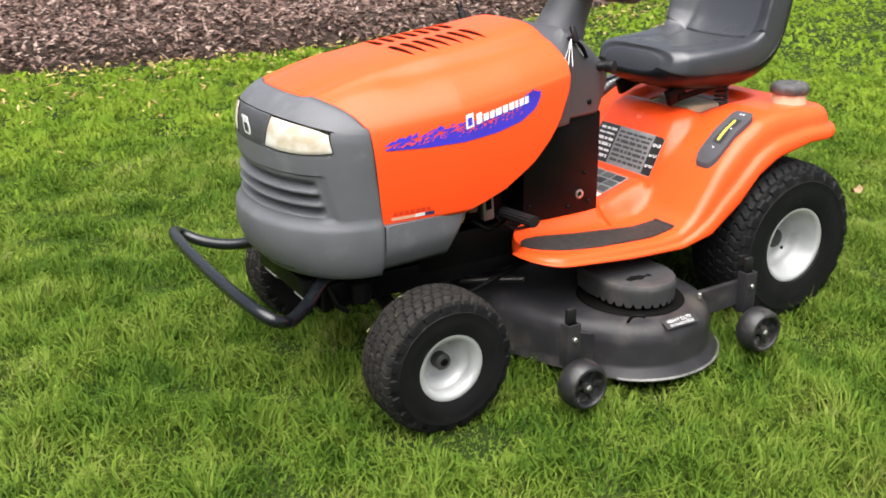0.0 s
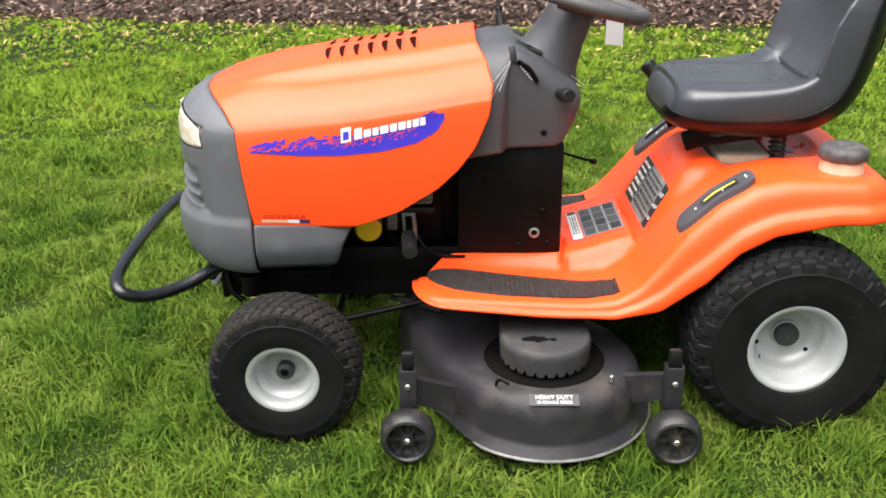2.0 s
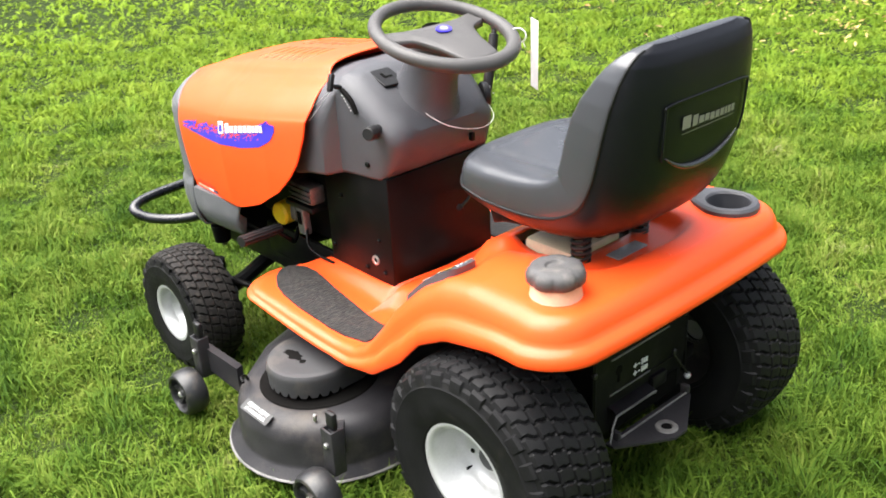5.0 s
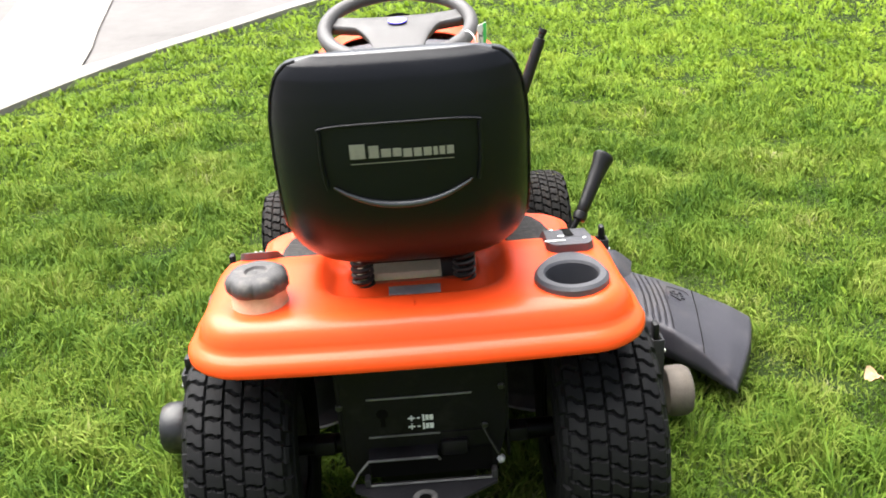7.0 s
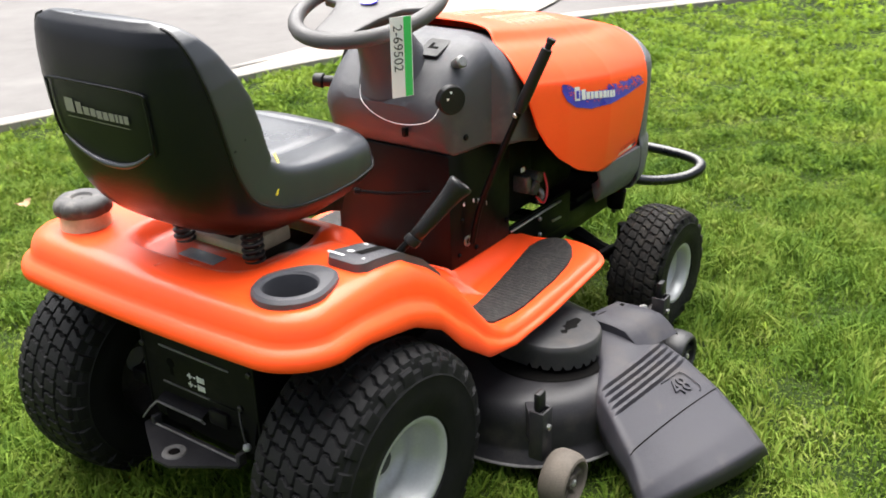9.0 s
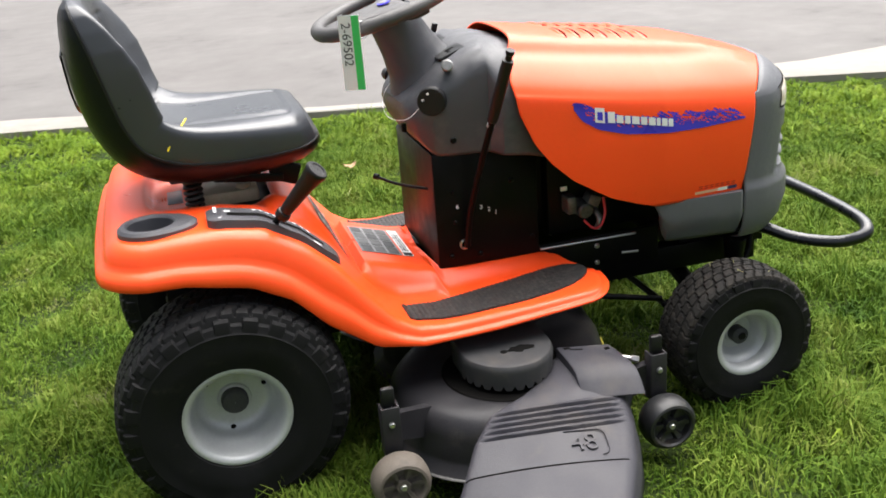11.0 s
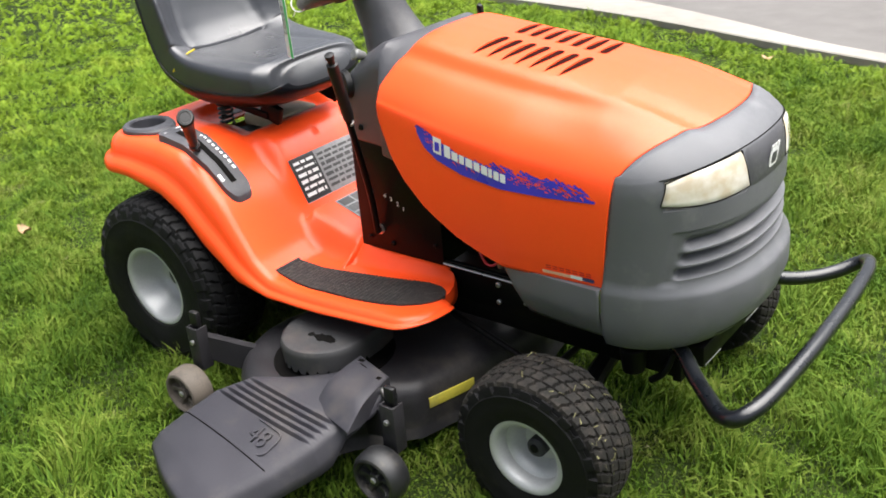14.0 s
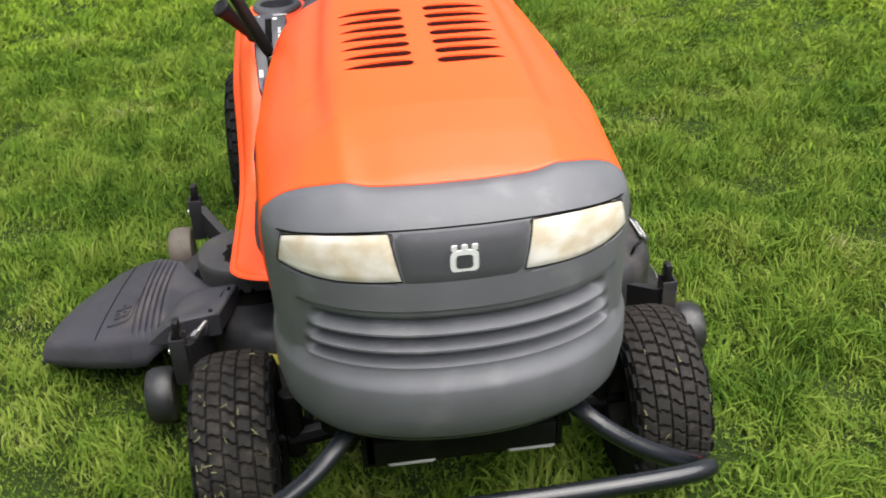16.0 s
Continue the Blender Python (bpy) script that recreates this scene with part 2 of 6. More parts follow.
def prism(bm, outline, z0, z1, m=Matrix(), inset=0.0, bevel=0.0):
    """A solid from a flat outline of (x, y) points."""
    if bevel:
        c = Vector((sum(p[0] for p in outline) / len(outline), sum(p[1] for p in outline) / len(outline)))
        small = [Vector(p) + (c - Vector(p)).normalized() * bevel for p in outline]
        rows = [[m @ Vector((p[0], p[1], z0)) for p in outline], [m @ Vector((p[0], p[1], z1 - bevel)) for p in outline],
                [m @ Vector((p[0], p[1], z1)) for p in small]]
    else:
        rows = [[m @ Vector((p[0], p[1], z)) for p in outline] for z in (z0, z1)]
    vs = grid(bm, rows, close=True)
    cap(bm, vs[0][::-1])
    cap(bm, vs[-1])


def rrect(w, h, r, n=5, cx=0.0, cy=0.0):
    """A rounded rectangle's outline."""
    out = []
    for k, (sx, sy) in enumerate(((1, 1), (-1, 1), (-1, -1), (1, -1))):
        for i in range(n + 1):
            a = math.pi / 2 * (k + i / n)
            out.append((cx + sx * (w / 2 - r) + r * math.cos(a), cy + sy * (h / 2 - r) + r * math.sin(a)))
    return out


def words(name, text, size, m, material, parent, label="", depth=0.0006, spacing=1.0):
    """Lettering as a mesh."""
    cu = bpy.data.curves.new(name, "FONT")
    cu.body, cu.size, cu.extrude, cu.align_x, cu.align_y, cu.space_character = text, size, depth, "CENTER", "CENTER", spacing
    tmp = new(name, cu)
    me = bpy.data.meshes.new_from_object(tmp.evaluated_get(bpy.context.evaluated_depsgraph_get()))
    bpy.data.objects.remove(tmp)
    me.transform(m)
    me.materials.clear()
    me.materials.append(material)
    ob = new(name, me)
    ob.parent = parent
    if label:
        ob["label"] = label
    return ob


def basis(o, right, up):
    """A pose whose x is right, y is up and z faces out."""
    r = Vector(right).normalized()
    u = Vector(up)
    u = (u - r * u.dot(r)).normalized()
    f = r.cross(u)
    return Matrix(((r.x, u.x, f.x, o[0]), (r.y, u.y, f.y, o[1]), (r.z, u.z, f.z, o[2]), (0, 0, 0, 1)))


# ---- lawn tractor ----
tractor = tagged(new("lawn_tractor"), "orange riding mower with grey nose and dark seat on grass", "lawn tractor")
tractor.scale = (1, 1, 0.984)


# fender pan: one pressed orange sheet from the rear deck down to the two footrests
PX = [-0.30, -0.05, 0.04, 0.12, 0.20, 0.27, 0.33, 0.38, 0.43, 0.50, 0.70, 0.96]
PZ = [0.664, 0.668, 0.667, 0.652, 0.603, 0.537, 0.458, 0.399, 0.368, 0.36, 0.368, 0.385]


def pan_top(x, y):
    z = lerp(x, PX, PZ)
    a = abs(y)
    mid = min(1, max(0, (0.215 - a) / 0.06))
    mid = mid * mid * (3 - 2 * mid)
    hump = lerp(x, [0.22, 0.30, 0.36, 0.50, 0.62], [0.0, 0.0, 0.455, 0.412, 0.40])
    if hump:
        z = max(z, z + (hump - z) * mid) if x > 0.3 else z
    near = min(1, max(0, (0.19 - a) / 0.05))
    near = near * near * (3 - 2 * near)
    z += near * lerp(x, [0.10, 0.17, 0.235, 0.29, 0.33], [0, 0.03, 0.055, 0.03, 0.0])
    # a shallow well round the seat springs
    well = min(1, max(0, (0.185 - (a ** 4 + (1.25 * min(0.0, x - 0.02)) ** 4) ** 0.25) / 0.03)) * min(1, max(0, (0.17 - x) / 0.05))
    z -= 0.028 * well * well * (3 - 2 * well)
    return z


def pan_low(x):
    return lerp(x, [-0.30, -0.22, -0.06, 0.075, 0.155, 0.225, 0.33, 0.44, 0.62, 0.80, 0.96],
                [0.576, 0.576, 0.571, 0.543, 0.500, 0.424, 0.347, 0.326, 0.333, 0.350, 0.368])


def pan_outline():
    """From the tip of the footrest back along the side and round to the middle of the rear edge: point, inward way, row's far end."""
    out = []
    for k in range(13):
        a = math.pi / 2 * k / 12
        out.append((0.845 + 0.090 * math.cos(a), 0.275 + 0.135 * math.sin(a) ** 0.9))
    out += [(x, lerp(x, [0.15, 0.30, 0.5, 0.84], [0.428, 0.420, 0.412, 0.41])) for x in np.linspace(0.82, -0.103, 66)]
    for k in range(1, 13):
        a = math.pi / 2 * k / 12
        out.append((-0.118 - 0.123 * math.sin(a), 0.308 + 0.123 * math.cos(a)))
    out += [(-0.241 - 0.008 * (1 - (y / 0.308) ** 2), y) for y in np.linspace(0.28, 0.0, 12)]
    return [Vector(p) for p in out]


def fender_pan():
    bm = bmesh.new()
    line = pan_outline()
    n = len(line)
    # inset and share of the height from the lip's foot to the top
    prof = [(0.002, 0.0), (0.0, 0.03), (-0.001, 0.12), (0.001, 0.24), (0.006, 0.33), (0.016, 0.39), (0.022, 0.45), (0.0245, 0.55), (0.028, 0.70), (0.036, 0.85), (0.050, 0.96), (0.070, 1.0)]
    half = []
    for i, p in enumerate(line):
        t = (line[min(i + 1, n - 1)] - line[max(i - 1, 0)]).normalized()
        inward = Vector((-t.y, t.x))
        if i == 0:
            inward = Vector((-1, 0))
        if i == n - 1:
            inward = Vector((1, 0))
        zb = pan_low(p.x)
        row = []
        k = lerp(p.x, [0.15, 0.45], [1.0, 0.55])
        for d, s in prof:
            q = p + inward * d * k
            zt = pan_top(p.x + inward.x * prof[-1][0] * k, q.y)
            row.append(Vector((q.x, q.y, zb + (zt - zb) * s)))
        q = Vector((row[-1].x, row[-1].y))
        if p.x > 0.82:
            c = (p.x - 0.845) / 0.090
            far = Vector((q.x, 0.275 - 0.10 * max(0, 1 - max(0, c) ** 2) ** 0.5))
            if far.y > q.y:
                far.y = q.y - 0.002
        elif p.x > 0.545:
            far = Vector((p.x, 0.15))
        elif p.x > -0.08:
            far = Vector((p.x, 0.0))
        else:
            far = Vector((lerp(i, [n - 27, n - 1], [-0.08, row[-1].x + 0.01]), 0.0))
        for j in range(1, 25):
            r = q.lerp(far, j / 24)
            row.append(Vector((r.x, r.y, pan_top(r.x, r.y))))
        # the footrest's inner edge turns down again
        down = 1.0 if p.x > 0.80 else 0.0
        for j in range(1, 5):
            e = row[-1].copy()
            e.z -= down * 0.012 * (1 if j > 1 else 0.5)
            e.y -= down * 0.004 * (1 if j < 3 else 0)
            row.append(e + Vector((0, -1e-4 * j, 0)))
        half.append(row)
    keep = lambda c: not (-0.005 < c.x < 0.165 and abs(c.y) < 0.115) and (c.x + 0.112) ** 2 + (c.y + 0.296) ** 2 > 0.061 ** 2
    for s in (1, -1):
        vs = grid(bm, [[Vector((v.x, v.y * s, v.z)) for v in r] for r in half])
    bmesh.ops.remove_doubles(bm, verts=bm.verts, dist=0.0015)
    bmesh.ops.delete(bm, geom=[f for f in bm.faces if not keep(f.calc_center_median())], context="FACES")
    ob = part("fender_pan", bm, ORANGE, tractor, "glossy orange pressed fender and footrest pan", sharp=1.2)
    th = ob.modifiers.new("sheet", "SOLIDIFY")
    th.thickness, th.offset = 0.003, -1
    return ob


fender_pan()
bm = bmesh.new()
box(bm, (0.08, 0, 0.57), (0.2, 0.25, 0.1), bevel=0.003)
part("under_seat_box", bm, BLACK, tractor)
bm = bmesh.new()
box(bm, (0.075, 0.03, 0.628), (0.14, 0.17, 0.05), bevel=0.012)
rod(bm, (0.11, -0.03, 0.65), (0.11, -0.03, 0.664), 0.018)
part("tank_top", bm, CREAM, tractor, "cream plastic tank under the seat")

# footrest mats: a rubber pad with cross ribs
for s in (1, -1):
    bm = bmesh.new()
    edge = lambda x: (lerp(x, [0.39, 0.55, 0.70, 0.82, 0.86, 0.885, 0.90], [0.282, 0.262, 0.240, 0.222, 0.228, 0.243, 0.266]),
                      lerp(x, [0.39, 0.55, 0.70, 0.78, 0.83, 0.87, 0.89, 0.90], [0.356, 0.366, 0.362, 0.354, 0.341, 0.318, 0.296, 0.272]))
    rows = []
    xs = np.linspace(0.418, 0.899, 160)
    for i, x in enumerate(xs):
        a, b = edge(x)
        lift = 0.0045 + (0.0013 if i % 4 > 1 and x < 0.80 else 0)
        if i in (0, 159):
            lift = -0.004
        row = [Vector((x, s * a, pan_top(x, a) - 0.004))]
        for k in range(9):
            y = a + (b - a) * (k + 0.15) / 8.3
            row.append(Vector((x, s * y, pan_top(x, y) + lift)))
        row.append(Vector((x, s * b, pan_top(x, b) - 0.004)))
        rows.append(row)
    grid(bm, rows)
    part("foot_mat", bm, MATPAD, tractor, "worn black ribbed rubber footrest mat", sharp=0.5)


# hood
def hood_keys(x):
    zt = lerp(x, [0.70, 0.80, 0.93, 1.15, 1.28, 1.36, 1.44, 1.47], [0.975, 0.966, 0.946, 0.918, 0.895, 0.872, 0.846, 0.834])
    zs = lerp(x, [0.70, 1.0, 1.36, 1.44], [0.862, 0.822, 0.782, 0.775])
    w = lerp(x, [0.70, 0.80, 0.90, 1.10, 1.36, 1.45], [0.86, 0.905, 0.95, 1.0, 0.965, 0.94])
    q = lerp(x, [1.16, 1.36], [0, 1])
    q = q * q * (3 - 2 * q)
    a, b, c = 0.47 + 0.13 * q, 0.64 + 0.16 * q, 0.85 + 0.07 * q
    return [(0.286 * w, 0.520), (0.294 * w, 0.58), (0.299 * w, 0.65), (0.300 * w, 0.71), (0.296 * w, zs - 0.035), (0.286 * w, zs - 0.008),
            (0.262 * w, zs + 0.022), (0.222 * w, zs + (zt - zs) * a), (0.186 * w, zs + (zt - zs) * b), (0.160 * w, zs + (zt - zs) * c),
            (0.128 * w, zt - 0.006), (0.07, zt), (0.0, zt + 0.002)]


NV = 7


def hood_section(x):
    k = hood_keys(x)
    line = smooth_line([(0, y, z) for y, z in k], NV)
    return [(p.y, p.z) for p in line]


def hood_side(x, z):
    """The hood's half width at a height on its side."""
    s = [p for p in hood_section(x) if p[1] < 0.80][:NV * 5]
    return float(np.interp(z, [p[1] for p in s], [p[0] for p in s]))


def hood_rear(y, z):
    side = lerp(z, [0.52, 0.535, 0.56, 0.62, 0.67, 0.72, 0.80, 0.87, 0.92, 0.96, 1.0], [1.085, 1.035, 0.965, 0.868, 0.815, 0.778, 0.744, 0.735, 0.75, 0.775, 0.785])
    return side


def hood_front(y, z):
    if z < 0.775:
        return 1.327 + 0.028 * (z - 0.52) / 0.255
    return 1.357 + 0.106 * max(0.0, 1 - (abs(y) / 0.278) ** 2.4)


def hood_rows():
    nv = NV * 12 + 1
    half = []
    for j in range(nv):
        y0, z0 = hood_section(0.95)[j]
        xr = hood_rear(y0, z0)
        yr, zr = hood_section(xr)[j]
        xr = hood_rear(yr, zr)
        y1, z1 = hood_section(1.38)[j]
        xf = hood_front(y1, z1)
        col = []
        for i in range(131):
            x = xr + (xf - xr) * i / 130
            y, z = hood_section(x)[j]
            col.append(Vector((x, y, z)))
        half.append(col)
    return half


HOOD = hood_rows()
HOOD_EDGE = [c[-1] for c in HOOD]
SLOTS = [0.934 + 0.0362 * k for k in range(7)]


def hood():
    bm = bmesh.new()
    cols = [[Vector((v.x, -v.y, v.z)) for v in c] for c in HOOD] + [list(c) for c in HOOD[-2::-1]]

    grid(bm, cols)
    ob = part("hood", bm, ORANGE, tractor, "orange engine hood with two rows of cooling slots", sharp=0.9)
    th = ob.modifiers.new("sheet", "SOLIDIFY")
    th.thickness, th.offset = 0.004, -1
    return ob


hood_top_part = hood()


def hood_top(x, y, out=0.0):
    """A point on the hood's upper side."""
    sec = [p for p in hood_section(x) if p[1] > 0.80][::-1]
    return Vector((x, y, float(np.interp(abs(y), [p[0] for p in sec], [p[1] for p in sec])) + out))


for s in (1, -1):
    for x0 in SLOTS:
        bm, lip = bmesh.new(), bmesh.new()
        rows, edge = [], []
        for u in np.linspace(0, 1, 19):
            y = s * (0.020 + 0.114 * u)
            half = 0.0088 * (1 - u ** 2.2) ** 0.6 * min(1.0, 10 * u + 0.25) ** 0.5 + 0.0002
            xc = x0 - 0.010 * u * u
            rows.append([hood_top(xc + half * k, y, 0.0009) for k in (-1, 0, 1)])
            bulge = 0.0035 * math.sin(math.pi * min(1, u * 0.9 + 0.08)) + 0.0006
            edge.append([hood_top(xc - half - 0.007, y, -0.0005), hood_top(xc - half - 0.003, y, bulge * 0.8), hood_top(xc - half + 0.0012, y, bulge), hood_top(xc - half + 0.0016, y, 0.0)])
        # dark sheet on the closed hood paints the shade inside a slot
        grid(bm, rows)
        part("vent_slot", bm, VENT_SHADE, hood_top_part)
        grid(lip, edge)
        part("vent_lip", lip, ORANGE, hood_top_part)


# nose cowl: a grey plastic front with louvres, a brow and a lower band
def brow_edge(f):
    """The hood's front edge from one side (f = -1) over the middle to the other (1)."""
    pts = [p for p in HOOD_EDGE if p.z > 0.774]
    ys = [p.y for p in pts][::-1]
    y = abs(f) * pts[0].y
    x, z = (float(np.interp(y, ys, [p[k] for p in pts][::-1])) for k in (0, 2))
    return Vector((x + 0.002, math.copysign(y, f), z))


NZ = [0.378, 0.388, 0.42, 0.47, 0.522, 0.534, 0.546, 0.70, 0.755, 0.775, 0.795, 0.808]
NXF = [1.478, 1.531, 1.557, 1.573, 1.572, 1.561, 1.553, 1.550, 1.546, 1.542, 1.535, 1.523]
NW = [0.240, 0.268, 0.284, 0.291, 0.291, 0.287, 0.284, 0.286, 0.285, 0.283, 0.281, 0.278]


def nose_pt(f, zc, out=0.0):
    """A point of the nose: f from -1 to 1 across, zc the height at the middle."""
    xf, w = lerp(zc, NZ, NXF), lerp(zc, NZ, NW)
    x0 = 1.329 + 0.024 * max(0.0, min(1, (zc - 0.52) / 0.25))
    a = abs(f) * math.pi / 2
    e = 0.92
    c, s = math.cos(a) ** e, math.sin(a) ** e
    z = zc if zc < 0.72 else 0.72 + (zc - 0.72) * (1 - 0.42 * s ** 3)
    n = Vector((c, math.copysign(s, f), 0)).normalized()
    return Vector((x0 + (xf - x0) * c, math.copysign(w * s, f), z)) + n * out


def nose():
    bm = bmesh.new()
    F = [k / 60 - 1 for k in range(121)]
    zs = [0.378, 0.383, 0.388, 0.40, 0.42, 0.445, 0.47, 0.50, 0.518, 0.524, 0.53, 0.538, 0.546] + list(np.arange(0.552, 0.69, 0.004)) + \
         [0.70, 0.71, 0.72, 0.735, 0.75, 0.765, 0.775, 0.785, 0.795, 0.799, 0.803, 0.808]

    def groove(f, z):
        a = abs(f)
        o = 0.0
        edge = 0.66 - 0.08 * (z - 0.555) / 0.11
        if 0.548 < z < 0.664:
            k = min(1, max(0, (edge + 0.06 - a) / 0.05))
            o -= 0.005 * k
        for c in (0.567, 0.600, 0.633):
            e = 0.63 - (c - 0.567) * 0.8
            k = min(1, max(0, (e - a) / 0.045))
            d = z - c
            if -0.010 < d < 0.016:
                o -= k * 0.022 * (1 - d / 0.016 if d > 0 else (d + 0.010) / 0.010) ** 0.8
            elif -0.018 < d <= -0.010:
                o += k * 0.004
        return o

    def lamp_hole(f, z):
        a = abs(f)
        return -0.012 if 0.20 < a < 0.70 and 0.719 < z < 0.791 else 0.0

    rows = [[nose_pt(f, z, groove(f, z) + lamp_hole(f, z)) for f in F] for z in zs]
    last = [nose_pt(f, 0.808) for f in F]
    for k in (0.35, 0.7, 1.0):
        row = []
        for f, p in zip(F, last):
            b = brow_edge(math.sin(f * math.pi / 2))
            q = p.lerp(b, k)
            q.z += 0.006 * math.sin(math.pi * k) * (1 - abs(f) ** 4)
            row.append(q)
        rows.append(row)
    grid(bm, rows)
    ob = part("nose_cowl", bm, GREY_PLASTIC, tractor, "grey moulded plastic nose with louvred grille", sharp=0.8)
    th = ob.modifiers.new("sheet", "SOLIDIFY")
    th.thickness, th.offset = 0.004, -1
    return ob


nose()


def nose_patch(f0, f1, za, zb, out, material, name, label, nf=24, nz=8, parent=None, ripple=0.0):
    """A patch on the nose between f0 and f1; za and zb give its lower and upper height for a share from 0 to 1."""
    bm = bmesh.new()
    rows = []
    for j in range(nz + 1):
        row = []
        for i in range(nf + 1):
            u = i / nf
            ins = min(1, 6 * u, 6 * (1 - u))
            v = j / nz
            z = za(u) + (zb(u) - za(u)) * v
            edge = 0.0 if i in (0, nf) or j in (0, nz) else out
            row.append(nose_pt(f0(v) + (f1(v) - f0(v)) * u, z, edge if out > 0 else out + ripple * math.sin(46 * u)))
        rows.append(row)
    grid(bm, rows)
    return part(name, bm, material, parent or tractor, label, sharp=1.2)


for s in (1, -1):
    lo = lambda u: 0.718 - 0.006 * math.sin(math.pi * u) + 0.004 * u
    hi = lambda u: 0.796 - 0.009 * max(0, (u - 0.6) / 0.4) ** 2
    lamp = nose_patch(lambda v: s * (0.195 - 0.035 * (v - 0.5) * -1), lambda v: s * (0.715 - 0.03 * v), lo, hi, 0.004, LENS, "headlight",
                      "yellowed clear headlight lens set in the nose", nf=28, nz=10)
    nose_patch(lambda v: s * 0.21, lambda v: s * 0.69, lo, lambda u: hi(u) - 0.002, -0.009, REFLECTOR, "reflector", "silvered lamp reflector", nf=90, parent=lamp, ripple=0.0012)
    # dark line painted for the shade in the gap round the lens
    bm = bmesh.new()
    f_in, f_out = lambda v: s * (0.195 + 0.035 * (v - 0.5)), lambda v: s * (0.715 - 0.03 * v)
    loop = [nose_pt(f_in(0) + (f_out(0) - f_in(0)) * u, lo(u), 0.001) for u in np.linspace(0, 1, 21)] + [nose_pt(f_out(v), lo(1) + (hi(1) - lo(1)) * v, 0.001) for v in np.linspace(0.2, 0.8, 4)]
    loop += [nose_pt(f_in(1) + (f_out(1) - f_in(1)) * u, hi(u), 0.001) for u in np.linspace(1, 0, 21)] + [nose_pt(f_in(v), lo(0) + (hi(0) - lo(0)) * v, 0.001) for v in np.linspace(0.8, 0, 5)]
    tube(bm, loop, 0.0011, seg=6, smooth=False)
    part("lamp_gasket", bm, HOLE_SHADE, lamp, "thin dark gap round the lens")
    bm = bmesh.new()
    c = nose_pt(s * 0.47, 0.757, -0.004)
    rev(bm, [(0.012, 0.004), (0.010, 0.0), (0.002, -0.003)], basis(c, (-0.6 * s, 0.8, 0) if s > 0 else (0.6, 0.8, 0), (0, 0, 1)), 14)
    part("bulb", bm, REFLECTOR, lamp)
bm = bmesh.new()
tube(bm, [nose_pt(f, 0.7985 - 0.003 * abs(f), 0.0) for f in np.linspace(-0.72, 0.72, 41)], 0.0015, seg=6, n=1)
part("brow_gap", bm, HOLE_SHADE, tractor)
bm = bmesh.new()
tube(bm, [nose_pt(f, 0.408, 0.0) for f in np.linspace(-0.36, 0.36, 21)], 0.0012, seg=6, n=1)
part("nose_seam", bm, HOLE_SHADE, tractor)
centre = nose_patch(lambda v: -0.17 - 0.03 * v, lambda v: 0.17 + 0.03 * v, lambda u: 0.714, lambda u: 0.796, 0.0025, DASH_GREY, "badge_panel", "smooth dark grey panel between the headlights", nf=16)
bm = bmesh.new()
em = basis(nose_pt(0, 0.749, 0.004), (0, 1, 0), (0.12, 0, 1))
prism(bm, rrect(0.040, 0.042, 0.012), 0, 0.002, em)
for k in (-1, 0, 1):
    prism(bm, rrect(0.008, 0.011, 0.003, cx=0.0145 * k, cy=0.0255), 0, 0.002, em)
part("emblem", bm, WHITE, centre, "small white emblem shape")
bm = bmesh.new()
prism(bm, rrect(0.024, 0.025, 0.006), 0.002, 0.0026, em)
part("emblem_mark", bm, DASH_GREY, centre)

# side skirts under the hood
for s in (1, -1):
    bm = bmesh.new()
    rows = []
    for i in range(25):
        u = i / 24
        x = 1.112 + 0.213 * u
        zl = 0.402 + 0.004 * (1 - u) + 0.06 * max(0, 1 - u / 0.10) ** 2
        row = []
        for j in range(11):
            v = j / 10
            z = zl + (0.522 - zl) * v
            xx = x - 0.03 * v * (1 - u) ** 3
            y = 0.262 + 0.027 * math.sin(math.pi / 2 * min(1, v * 1.6)) - 0.012 * (1 - u) ** 2
            row.append(Vector((xx, s * y, z)))
        row.append(Vector((x, s * 0.262, 0.526)))
        rows.append(row)
    grid(bm, rows)
    ob = part("side_skirt", bm, GREY_PLASTIC, tractor, "grey plastic skirt below the hood")
    th = ob.modifiers.new("sheet", "SOLIDIFY")
    th.thickness, th.offset = 0.004, 0


# hood decals: a blue streak with a pale wordmark bar, and a small model badge
def on_hood(s, x, z, out=0.0015):
    return Vector((x, s * (hood_side(x, z) + out), z))


